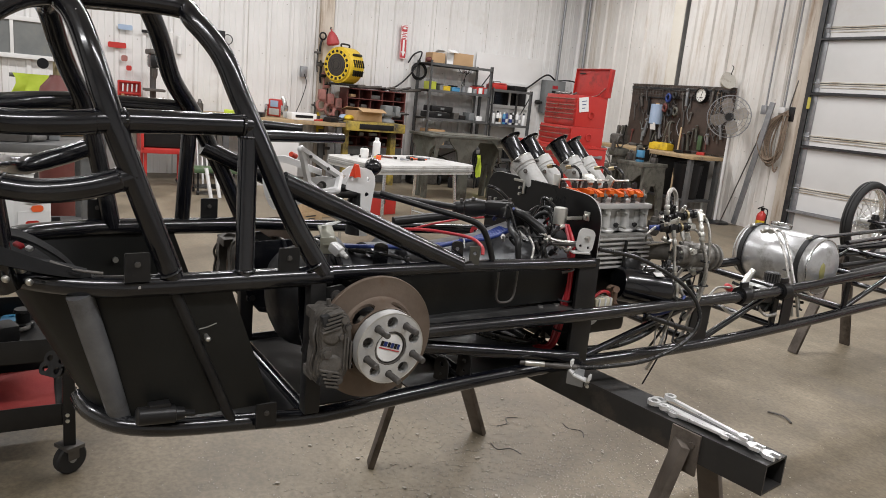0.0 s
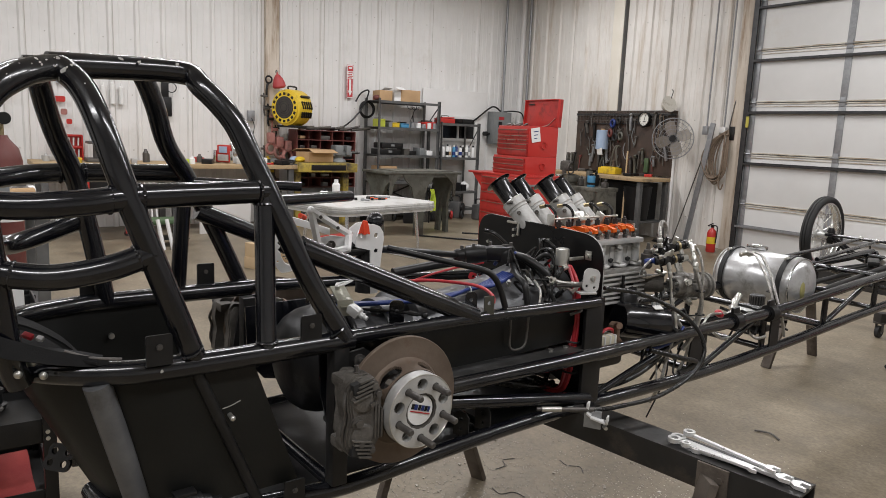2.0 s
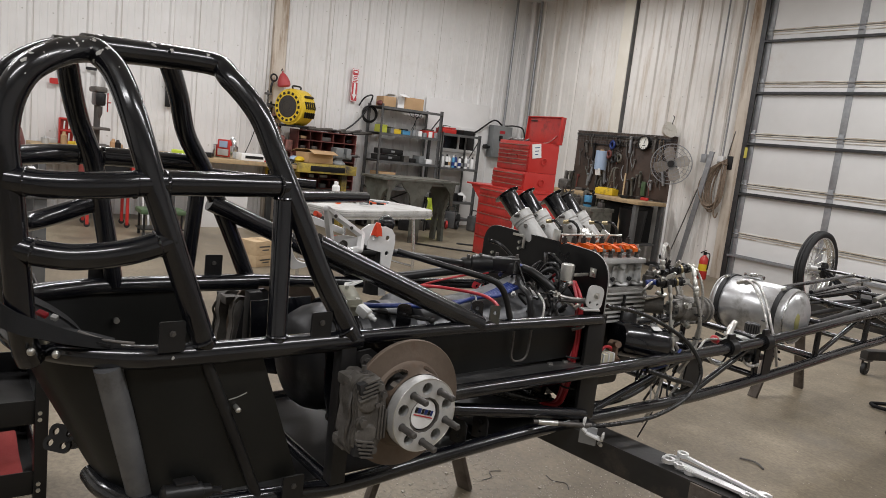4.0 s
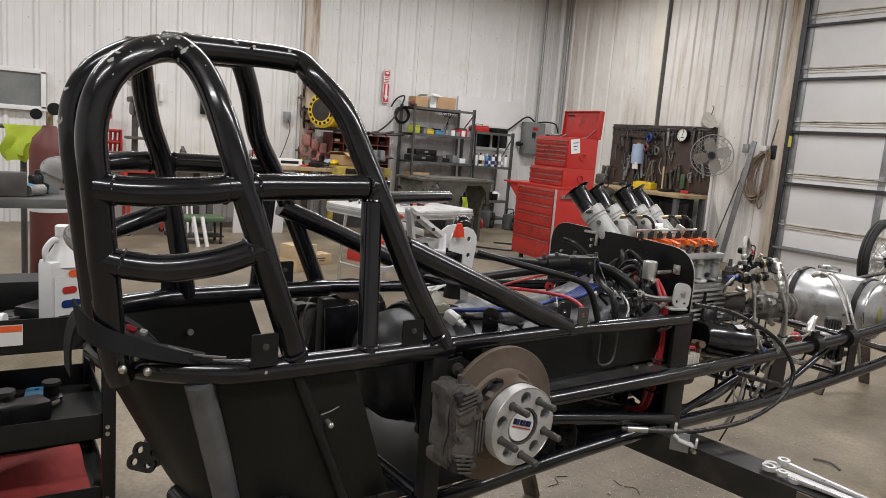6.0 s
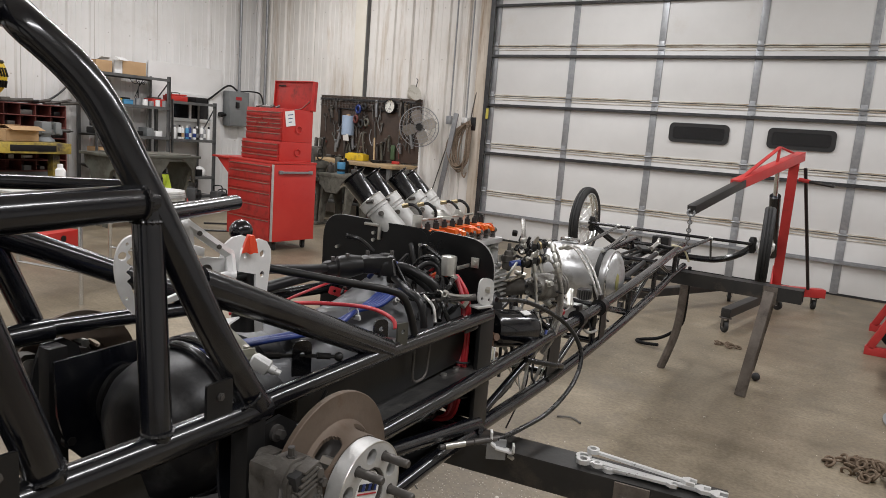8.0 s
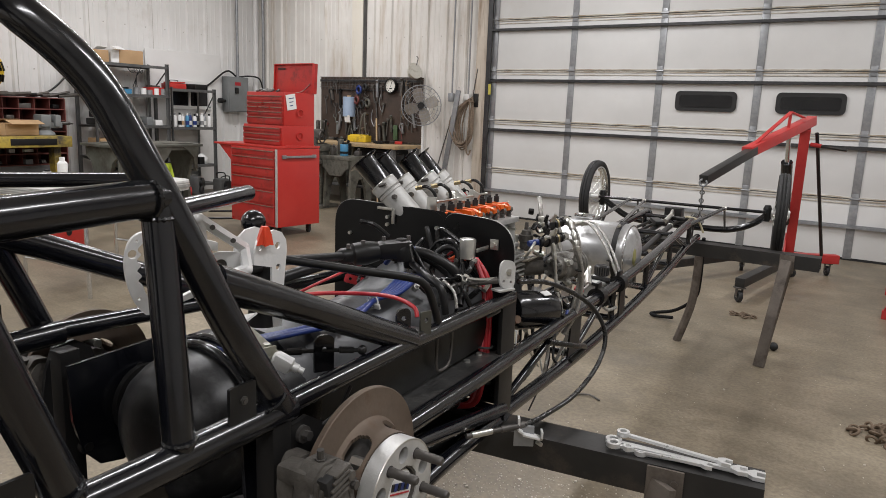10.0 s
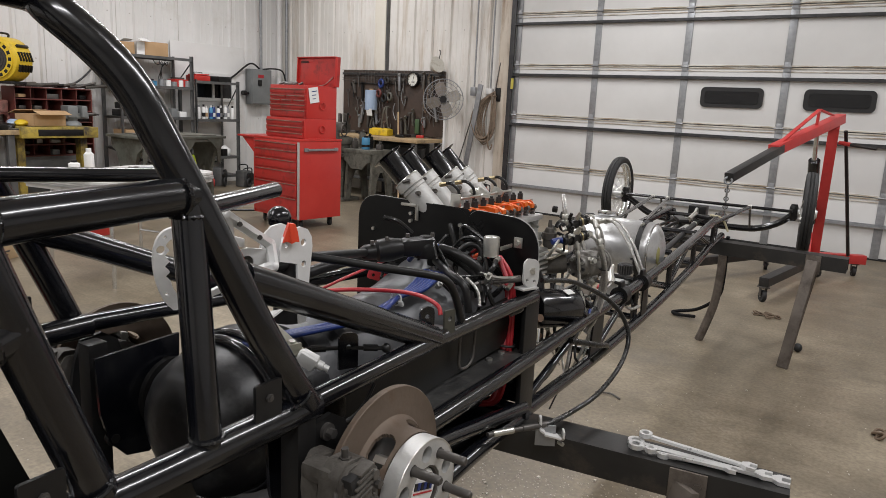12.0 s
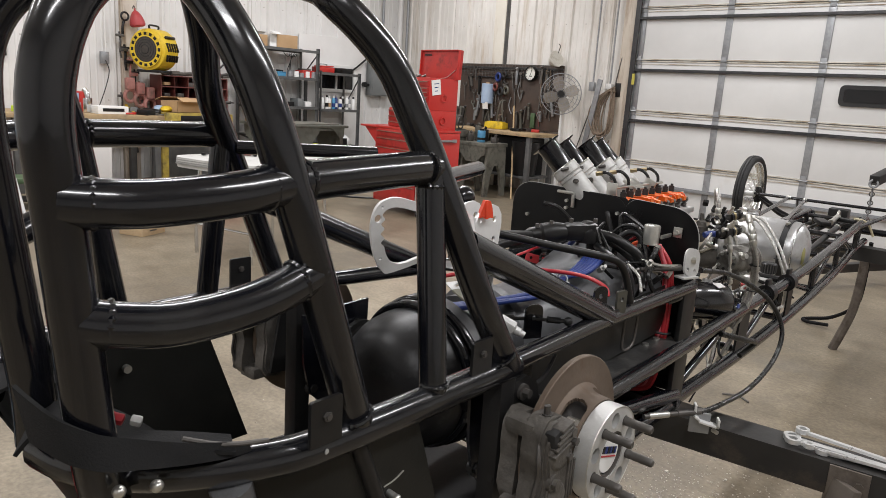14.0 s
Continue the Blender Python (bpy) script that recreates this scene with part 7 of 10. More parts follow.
part("handle_socket", S().cyl((-1.24, 6.665, 1.205), (-1.16, 6.645, 1.195), 0.017, n=10), REDD, hoist)
part("back_stay", S().cyl((-1.21, 6.70, 1.30), (-1.10, 7.25, 0.20), 0.014, n=8), BEAMM, hoist)
for x, y, a in ((-1.05, 7.36, 20), (-1.30, 7.04, 60), (-1.70, 7.03, 10), (-1.49, 5.80, 35), (-2.27, 5.73, 0)):
    caster(hoist, x, y, 0.12, 0.045, a)
for k in range(9):
    z = 0.955 - 0.027 * k
    part("chain_link", S().torus((-1.630, 4.93, z), (1, 0, 0) if k % 2 else (0, 1, 0), 0.013, 0.0036, 14, 6), STEEL, hoist)
part("hook", S().torus((-1.630, 4.93, 0.965), (0, 1, 0), 0.022, 0.007, 18, 8, 300).cyl((-1.630, 4.93, 0.70), (-1.630, 4.93, 0.735), 0.03, n=8).cyl((-1.630, 4.93, 0.73), (-1.630, 4.93, 0.95), 0.006, n=8), GALV, hoist)

hoist.location = (-0.03, 0.0, 0.0)
hoist.scale = (1.0, 1.0, 0.958)

# ---- red tool chest ----
TC = pose(-5.757, 5.263, 0, 0, 0, -6) @ pose(-0.76, 0, 0)
chest = thing("tool_chest", "stacked red enamel mechanic's tool chests on casters with the lid open", "tool chest", TC)
CW, CD = 0.76, 0.54


def drawer(x0, x1, y, z0, z1, parent):
    dr = part("drawer", S().box(((x0 + x1) / 2, y - 0.008, (z0 + z1) / 2), (x1 - x0 - 0.008, 0.018, z1 - z0 - 0.008), bevel=0.004), CHESTR, parent)
    part("drawer_pull", S().box(((x0 + x1) / 2, y - 0.022, z1 - 0.014), (x1 - x0 - 0.02, 0.012, 0.007), bevel=0.003), PULL, dr)
    return dr


cab = part("cabinet", S().box((CW / 2, CD / 2, 0.49), (CW, CD, 0.78), bevel=0.006), RED, chest)
z = 0.13
for h in (0.19, 0.14, 0.12, 0.10, 0.09, 0.07):
    drawer(0.03, CW - 0.03, 0, z, z + h, cab)
    z += h + 0.005
part("edge_trim", S().box((CW - 0.012, -0.002, 0.49), (0.028, 0.012, 0.77), bevel=0.003), ALU, cab)
part("edge_trim", S().box((0.012, -0.002, 0.49), (0.02, 0.012, 0.77), bevel=0.003), CHESTR, cab)
part("side_handle", S().box((CW + 0.02, CD / 2, 0.80), (0.022, 0.36, 0.022), bevel=0.006).box((CW + 0.008, 0.08, 0.80), (0.02, 0.05, 0.035), bevel=0.004).box((CW + 0.008, CD - 0.08, 0.80), (0.02, 0.05, 0.035), bevel=0.004), GALV, cab, "bright bar handle on the chest side")
part("cabinet_top", S().box((CW / 2, CD / 2, 0.892), (CW + 0.01, CD + 0.01, 0.022), bevel=0.004).box((CW - 0.05, CD / 2, 0.908), (0.06, 0.3, 0.012), (0, 0, 4), 0.003), RED, cab)
part("side_shelf", S().box((-0.17, 0.24, 0.885), (0.34, 0.44, 0.02), bevel=0.004).plate([(0, 0), (-0.30, 0.0), (0, -0.22)], pose(0.0, 0.06, 0.875, 90), 0.006), RED, cab, "red fold-out side shelf")
mid = part("middle_chest", S().box((0.40, 0.30, 1.0), (0.64, 0.40, 0.205), bevel=0.005), RED, chest)
for k in range(3):
    drawer(0.09, 0.70, 0.10, 0.91 + 0.06 * k, 0.965 + 0.06 * k, mid)
top = part("top_chest", S().box((0.42, 0.31, 1.265), (0.60, 0.38, 0.325), bevel=0.005), RED, chest)
for x0, x1, z0, z1 in ((0.13, 0.71, 1.11, 1.19), (0.13, 0.71, 1.195, 1.245), (0.13, 0.32, 1.25, 1.29), (0.325, 0.515, 1.25, 1.29), (0.52, 0.71, 1.25, 1.29), (0.13, 0.40, 1.295, 1.335), (0.405, 0.71, 1.295, 1.335), (0.13, 0.71, 1.34, 1.40)):
    drawer(x0, x1, 0.12, z0, z1, top)
lid = part("lid", S().box((0.43, 0.50, 1.575), (0.62, 0.05, 0.30), (-3, 0, 0), 0.006), CHESTR, chest, "open red lid standing upright")
part("lid_rim", S().box((0.43, 0.472, 1.722), (0.62, 0.03, 0.010), (-3, 0, 0), 0.003).box((0.123, 0.472, 1.575), (0.010, 0.03, 0.30), (-3, 0, 0), 0.003).box((0.737, 0.472, 1.575), (0.010, 0.03, 0.30), (-3, 0, 0), 0.003), RED, lid)
part("maker_mark", S().box((0.24, 0.470, 1.675), (0.12, 0.004, 0.014), (-3, 0, 0)), SATIN, lid)
part("lid_stay", S().tube([(0.46, 0.47, 1.43), (0.58, 0.465, 1.45), (0.70, 0.46, 1.52)], 0.006, n=8, smooth=4), ZINC, lid)
for zz, par in ((1.23, top), (1.0, mid)):
    part("side_handle", S().torus((0.735 if par is top else 0.73, 0.31, zz), (1, 0, 0), 0.035, 0.006, 16, 6), RED, par)
part("paper_note", S().box((0.728, 0.20, 1.335), (0.004, 0.115, 0.15), (9, 0, 0)), PAPER, chest, "white printed note taped to the chest")
for k in range(3):
    part("print_line", S().box((0.7315, 0.20, 1.372 - 0.036 * k), (0.002, 0.062 - 0.012 * k, 0.008), (9, 0, 0)), WIREB, chest)
for x, y in ((0.08, 0.08), (CW - 0.08, 0.08), (0.08, CD - 0.08), (CW - 0.08, CD - 0.08)):
    caster(chest, x, y, 0.105, 0.042, 70)
for k in range(6):
    part("loose_tool", S().cyl((0.16 + 0.05 * k, 0.2 + 0.03 * (k % 3), 1.435), (0.19 + 0.05 * k, 0.26 + 0.03 * (k % 2), 1.455), 0.012, n=8), STEEL, chest)

# ---- tool board and bench on the north wall ----
NY = DY - 0.03
board = thing("pegboard", "dark brown pegboard crowded with hanging tools", "pegboard")
part("board", S().box((-7.13, NY - 0.03, 1.30), (1.84, 0.02, 0.88), bevel=0.002), PEG, board)
part("upper_rail", S().box((-7.13, NY - 0.05, 1.69), (1.84, 0.03, 0.022), bevel=0.003).box((-7.13, NY - 0.05, 1.56), (1.5, 0.03, 0.012)), STRUT, board)
for k in range(31):
    part("mesh_wire", S().cyl((-8.03 + 0.06 * k, NY - 0.062, 1.57), (-8.03 + 0.06 * k, NY - 0.062, 1.74), 0.0035, n=5), STEEL, board)
for z in (1.60, 1.635, 1.67, 1.705, 1.74):
    part("mesh_wire", S().cyl((-8.05, NY - 0.066, z), (-6.21, NY - 0.066, z), 0.0035, n=5), STEEL, board)
rngp = random.Random(3)
PY = NY - 0.045


def hang(name, shape, material, label, category="tool"):
    return solo(name, shape, material, label, category, group="tools on the pegboard")


clock = thing("wall_clock", "round black-rimmed dial gauge with a cream face", "clock", pose(-6.72, PY - 0.01, 1.625))
part("rim", S().lathe((0, 0.01, 0), (0, -0.05, 0), [(0, 0.105), (0.6, 0.108), (1, 0.098), (1.0, 0.09), (0.7, 0.088)], 36, cap=False), SATIN, clock)
part("face", S().cyl((0, 0.0, 0), (0, -0.025, 0), 0.092, n=36), DIAL, clock)
for k in range(12):
    a = radians(30 * k)
    part("tick", S().box((0.075 * math.sin(a), -0.0265, 0.075 * math.cos(a)), (0.005, 0.002, 0.018), (0, math.degrees(a), 0)), SATIN, clock)
part("needle", S().box((0.006, -0.028, 0.02), (0.006, 0.002, 0.075), (0, 14, 0)), SATIN, clock)
part("print_line", S().box((0, -0.027, -0.035), (0.05, 0.002, 0.012)), SATIN, clock)

jug = thing("blue_roll", "pale blue shop towel roll on the board", "paper towel", pose(-7.45, PY - 0.06, 1.32))
part("roll", S().lathe((0, 0, -0.14), (0, 0, 0.14), [(0, 0.085), (0.02, 0.09), (0.98, 0.09), (1, 0.085)], 24), LBLUE, jug)
part("core", S().cyl((0, 0, 0.141), (0, 0, 0.16), 0.03, n=14), CARD, jug)
part("loose_sheet", S().box((0.03, -0.07, -0.17), (0.10, 0.006, 0.10), (12, 0, 0)), PAPER, jug)
for k, (x, z, r, m) in enumerate(((-7.28, 1.56, 0.06, WIREB), (-7.32, 1.42, 0.055, MAROON), (-7.12, 1.38, 0.06, OLIVE), (-7.17, 1.60, 0.045, RUBBER), (-7.22, 1.36, 0.06, RUBBER))):
    hang("tape_roll", S().torus((x, PY - 0.05, z), (0.3, 1, 0), r * 0.85, 0.018, 24, 10), m, "roll of tape hanging on the board", "tape")
for k in range(64):
    x, z = rngp.uniform(-7.95, -6.3), rngp.uniform(1.02, 1.70)
    if -6.85 < x < -6.6 and z > 1.48:
        continue
    L = rngp.uniform(0.08, 0.26)
    kind = k % 4
    m = rngp.choice((STEEL, GALV, CAST, GALV, SATIN, MAROON, GREYM, STEEL, BENCHM, CAST))
    if kind == 0:
        sh_ = S().cyl((x, PY - 0.02, z), (x + rngp.uniform(-0.04, 0.04), PY - 0.02, z - L), 0.009, n=8).box((x, PY - 0.02, z), (0.05, 0.025, 0.03), bevel=0.004)
        hang("hammer", sh_, m, "hand tool hung on the board")
    elif kind == 1:
        sh_ = S().torus((x, PY - 0.02, z), (0, 1, 0), 0.03, 0.008, 16, 6, 270).cyl((x, PY - 0.02, z - 0.03), (x + 0.02, PY - 0.02, z - L), 0.008, n=8)
        hang("hook_wrench", sh_, m, "curved steel wrench hung on the board")
    elif kind == 2:
        sh_ = S().box((x, PY - 0.03, z - L / 2), (0.035, 0.03, L), (0, rngp.uniform(-15, 15), 0), 0.006).cyl((x, PY - 0.03, z), (x, PY - 0.05, z + 0.03), 0.02, n=10)
        hang("air_tool", sh_, m, "small air tool hung on the board")
    else:
        sh_ = S().tube([(x, PY - 0.02, z), (x - 0.02, PY - 0.03, z - L * 0.5), (x + 0.03, PY - 0.02, z - L), (x + 0.05, PY - 0.02, z - L * 0.6)], 0.006, n=6, smooth=4)
        hang("pliers", sh_, m, "pliers hung on the board")
hang("brush", S().box((-6.63, PY - 0.02, 0.99), (0.07, 0.03, 0.20), bevel=0.008), GREENP, "olive paint brush hung on the board", "brush")
for k in range(4):
    x = -6.52 + 0.035 * k
    hang("looped_cord", S().tube([(x, PY - 0.03, 1.70), (x - 0.01, PY - 0.04, 1.35), (x + 0.03, PY - 0.03, 1.18 + 0.03 * k), (x + 0.06, PY - 0.03, 1.4), (x + 0.05, PY - 0.03, 1.68)], 0.006, n=6, smooth=5), SATIN if k % 2 else ROPE, "dark cord looped on the board", "cord")
hat = thing("work_lamp", "cream domed lamp head above the board", "lamp", pose(-6.30, PY - 0.10, 1.80) @ Matrix.Diagonal((0.78, 0.78, 0.78, 1)))
part("shade", S().lathe((-0.06, 0.0, -0.02), (0.07, -0.04, 0.03), [(0, 0.05), (0.3, 0.10), (0.8, 0.135), (1, 0.14)], 24), BROWNG, hat)
part("hook", S().tube([(0.04, 0.03, 0.10), (0.06, 0.02, 0.16), (0.08, 0.02, 0.24), (0.05, 0.02, 0.27)], 0.008, n=8, smooth=4), STEEL, hat)

fan = thing("wall_fan", "black wire-guard pedestal fan with grey blades", "fan", pose(-6.04, NY - 0.30, 1.37, 0, 0, 30))
for r in (0.07, 0.12, 0.17, 0.22, 0.26):
    part("guard_ring", S().torus((0, -0.05 + 0.25 * (r - 0.07) ** 1.5, 0), (0, 1, 0), r, 0.003 if r < 0.25 else 0.006, 36, 6), GALV, fan)
for k in range(24):
    a = radians(15 * k)
    part("guard_wire", S().tube([(0.04 * math.cos(a), -0.055, 0.04 * math.sin(a)), (0.16 * math.cos(a), -0.045, 0.16 * math.sin(a)), (0.26 * math.cos(a), 0.01, 0.26 * math.sin(a)), (0.22 * math.cos(a), 0.08, 0.22 * math.sin(a))], 0.0016, n=5, smooth=3), GALV, fan)
for k in range(4):
    a = 90 * k + 25
    part("blade", S().plate([(0.03, -0.03), (0.10, -0.085), (0.20, -0.09), (0.235, -0.03), (0.20, 0.05), (0.10, 0.06), (0.03, 0.03)], pose(0, 0.02, 0) @ pose(0, 0, 0, 0, -a, 0) @ pose(0, 0, 0, 78, 0, 0), 0.003), mat("fan_blade", (0.26, 0.235, 0.20), (0.36, 0.33, 0.29), rough=0.42, metal=0.4), fan)
part("hub", S().cyl((0, -0.04, 0), (0, 0.10, 0), 0.05, n=20), SATIN, fan)
part("motor", S().lathe((0, 0.06, 0), (0, 0.2, 0), [(0, 0.07), (0.7, 0.07), (1, 0.03)], 20), SATIN, fan)
part("stem", S().cyl((0.02, 0.10, -0.02), (0.02, 0.10, -1.35), 0.018, n=10), PLASTW, fan)
part("foot", S().lathe((0.02, 0.10, -1.37), (0.02, 0.10, -1.33), [(0, 0.19), (0.6, 0.17), (1, 0.05)], 28), SATIN, fan)

bench = thing("north_bench", "worn wood-topped steel workbench below the pegboard", "workbench")
part("benchtop", S().box((-7.15, NY - 0.36, 0.815), (1.95, 0.62, 0.045), bevel=0.006), WOOD, bench)
for x in (-8.05, -6.25):
    for y in (NY - 0.62, NY - 0.10):
        part("leg", S().box((x, y, 0.397), (0.06, 0.06, 0.79), bevel=0.004), SHELFM, bench)
part("lower_shelf", S().box((-7.15, NY - 0.36, 0.25), (1.8, 0.5, 0.03), bevel=0.003), SHELFM, bench)
part("bin", S().box((-6.65, NY - 0.33, 0.516), (0.6, 0.4, 0.50), bevel=0.01), SATIN, bench)
part("bin", S().lathe((-6.42, NY - 0.45, 0.27), (-6.42, NY - 0.45, 0.72), [(0, 0.15), (1, 0.19), (1, 0.18)], 24), SATIN, bench)

anvil = thing("machine_stand", "grey cast machine base with arched legs", "machine stand", pose(-6.74, 7.42, 0) @ Matrix.Diagonal((0.78, 1, 1, 1)))
part("table", S().box((0, 0, 0.665), (0.62, 0.45, 0.05), bevel=0.008), OLIVE, anvil)
for x in (-0.27, 0.27):
    part("leg", S().plate([(-0.22, 0.0), (-0.14, 0.0), (-0.10, 0.28), (-0.04, 0.40), (0.04, 0.40), (0.10, 0.28), (0.14, 0.0), (0.22, 0.0), (0.18, 0.64), (-0.18, 0.64)], pose(x, 0, 0, 90, 0, 90), 0.05), OLIVE, anvil)
part("apron", S().plate([(-0.28, 0.0), (-0.22, -0.02), (-0.12, -0.10), (0.12, -0.10), (0.22, -0.02), (0.28, 0.0), (0.28, 0.10), (-0.28, 0.10)], pose(0, -0.19, 0.54, 90), 0.03), OLIVE, anvil)
for x, y, h, m_ in ((-0.20, -0.08, 0.10, CAST), (-0.06, 0.08, 0.16, SATIN), (0.20, 0.05, 0.07, STEEL), (-0.26, 0.12, 0.20, OLIVE)):
    part("fixture", S().box((x, y, 0.69 + h / 2), (0.09, 0.08, h), (0, 0, 90 * x), 0.012).cyl((x, y, 0.69 + h), (x + 0.02, y, 0.72 + h), 0.02, n=10), m_, anvil)
grind = thing("drill_stand", "dark old machine with coiled hoses beside the chest", "machine", pose(-7.06, 7.30, 0))
part("column", S().box((0, 0, 0.42), (0.13, 0.15, 0.84), bevel=0.03).box((0, 0, 0.02), (0.30, 0.34, 0.04), bevel=0.012).box((0.0, -0.02, 0.78), (0.19, 0.24, 0.10), bevel=0.03), OLIVE, grind)
part("table_arm", S().box((0.05, -0.14, 0.60), (0.12, 0.26, 0.05), bevel=0.012).cyl((0.05, -0.20, 0.45), (0.05, -0.20, 0.62), 0.022, n=12), OLIVE, grind)
part("head", S().box((0.0, -0.04, 0.95), (0.15, 0.24, 0.14), (0, 0, 12), 0.035).cyl((0.02, -0.14, 0.80), (0.02, -0.14, 0.93), 0.028, n=14), CAST, grind)
part("handwheel", S().torus((0.10, -0.10, 0.92), (1, 0.2, 0), 0.075, 0.009, 24, 8).cyl((0.06, -0.10, 0.92), (0.12, -0.10, 0.92), 0.018, n=12), STEEL, grind)
part("feed_lever", S().cyl((0.09, -0.05, 0.98), (0.16, -0.10, 1.12), 0.008, n=8).ball((0.16, -0.10, 1.13), 0.018, 12, 8), SATIN, grind)
for k in range(5):
    part("hose_loop", S().torus((0.05 * k - 0.06, -0.20 - 0.01 * k, 0.66 - 0.07 * k), (0.3, 1, 0.2), 0.17 - 0.018 * k, 0.010, 28, 8), CAST if k % 2 else OLIVE, grind)
for k, (x, z) in enumerate(((-0.05, 1.06), (0.03, 1.05), (0.08, 1.03))):
    part("clamp_arm", S().box((x, -0.02, z), (0.03, 0.05, 0.14 + 0.03 * k), (12 * k - 10, 8 * k - 8, 0), 0.006), (CAST, OLIVE, STEEL)[k], grind)
can = thing("blue_can", "blue paint can with a dark band on the bench", "can", pose(-6.70, 7.33, 0.691))
part("body", S().lathe((0, 0, 0), (0, 0, 0.15), [(0, 0.05), (0.03, 0.053), (0.97, 0.053), (1, 0.05)], 24), BLUE, can)
part("lid", S().cyl((0, 0, 0.15), (0, 0, 0.175), 0.03, n=16), SATIN, can)
part("band", S().lathe((0, 0, 0.03), (0, 0, 0.06), [(0, 0.0536), (1, 0.0536)], 24, cap=False), SATIN, can)
solo("yellow_tray", S().box((-7.10, NY - 0.28, 0.885), (0.30, 0.16, 0.09), (0, 0, 8), 0.012).box((-7.10, NY - 0.28, 0.936), (0.24, 0.10, 0.012), (0, 0, 8)), YELLOW, "yellow plastic case on the bench", "case")
solo("broom_handle", S().cyl((-6.22, 7.44, 0.0), (-6.90, 8.23, 1.17), 0.012, n=10), WOOD, "pale wooden handle leaning against the board", "handle")
for k in range(12):
    x = rngp.uniform(-8.0, -6.3)
    solo("bench_part", S().box((x, NY - rngp.uniform(0.15, 0.5), 0.8575), (rngp.uniform(0.04, 0.14), rngp.uniform(0.04, 0.1), 0.04), (0, 0, rngp.uniform(0, 90)), 0.008), rngp.choice((STEEL, CAST, GREYM, RED, SATIN)), "small greasy part lying on the bench", "part", group="parts on the bench")
for k in range(14):
    x, z0 = -7.95 + 0.12 * k + rngp.uniform(-0.03, 0.03), 0.266
    h = rngp.uniform(0.10, 0.40)
    if -6.98 < x < -6.22:
        continue
    solo("stored_gear", S().box((x, NY - rngp.uniform(0.25, 0.45), z0 + h / 2), (rngp.uniform(0.08, 0.16), rngp.uniform(0.1, 0.2), h), (0, 0, rngp.uniform(-20, 20)), 0.02), rngp.choice((SATIN, STEEL, CAST, OLIVE, SHELFM)), "greasy gear stored on the lower bench shelf", "gear", group="gear under the bench")

# bar, rope and boxes beside the door
solo("steel_bar", S().box((-5.73, NY - 0.10, 0.80), (0.07, 0.02, 1.6), (4, 12, 0), 0.003), GALV, "grey flat steel bar leaning on the wall", "bar")
solo("steel_rod", S().cyl((-6.05, NY - 0.12, 0.0), (-5.70, NY - 0.03, 1.35), 0.008, n=8), STEEL, "thin rod leaning on the wall", "rod")
rr = random.Random(21)
coil = thing("rope_coil", "tan rope in a thick hanging coil on a wall hook", "rope")
for k in range(13):
    w, x, dz = 0.045 + 0.011 * k + rr.uniform(-0.01, 0.01), -5.460 + rr.uniform(-0.02, 0.02), rr.uniform(-0.04, 0.05)
    yy = NY - 0.05 - 0.006 * k
    part("strand", S().tube([(-5.405, NY - 0.06, 1.50), (x - 0.6 * w - 0.03, yy, 1.34), (x - w - 0.06, yy, 1.10 + dz), (x - 0.6 * w - 0.05, yy, 0.90 + dz), (x - 0.03, yy, 0.86 + dz), (x + 0.5 * w, yy, 0.98 + dz), (x + 0.45 * w + 0.02, yy, 1.25), (-5.405, NY - 0.06, 1.50)], 0.0095, n=6, smooth=5), ROPE, coil)
part("tail", S().tube([(-5.410, NY - 0.12, 1.46), (-5.400, NY - 0.14, 1.15), (-5.430, NY - 0.13, 0.85), (-5.400, NY - 0.12, 0.76), (-5.370, NY - 0.12, 0.83)], 0.0095, n=6, smooth=5), ROPE, coil)
part("lashing", S().torus((-5.415, NY - 0.08, 1.44), (0.1, 0.1, 1), 0.035, 0.011, 20, 6), ROPE, coil)
solo("rope_hook", S().tube([(-5.345, NY + 0.03, 1.90), (-5.350, NY - 0.04, 1.88), (-5.380, NY - 0.05, 1.7), (-5.405, NY - 0.06, 1.48)], 0.008, n=8, smooth=3), STEEL, "steel hook with a cord", "hook")
for x, z, w, h, m in ((-5.75, 1.49, 0.07, 0.11, GALV), (-5.50, 1.50, 0.08, 0.07, WALLM), (-5.36, 1.46, 0.07, 0.17, SATIN)):
    sb = thing("switch_box", "small electrical box on the wall", "switch box", pose(x, NY - 0.03, z))
    part("box", S().box((0, 0, 0), (w, 0.06, h), bevel=0.004), m, sb)
    part("conduit", S().cyl((0, 0.012, h / 2), (0, 0.012, CEIL - z), 0.011, n=8), GALV, sb)
ext = thing("fire_extinguisher", "red fire extinguisher with a yellow label standing by the door", "extinguisher", pose(-5.28, 8.02, 0) @ Matrix.Diagonal((0.8, 0.8, 0.76, 1)))
part("cylinder", S().lathe((0, 0, 0), (0, 0, 0.40), [(0, 0.06), (0.04, 0.07), (0.78, 0.07), (0.88, 0.055), (0.96, 0.025), (1, 0.022)], 24), RED, ext)
part("label", S().lathe((0, 0, 0.14), (0, 0, 0.25), [(0, 0.0712), (1, 0.0712)], 24, cap=False), YELLOW, ext)
part("valve", S().box((0, 0, 0.425), (0.03, 0.05, 0.05), bevel=0.005).box((0.0, -0.05, 0.455), (0.015, 0.13, 0.012), (15, 0, 0), 0.003).box((0.0, -0.05, 0.43), (0.015, 0.12, 0.01), bevel=0.003), SATIN, ext)
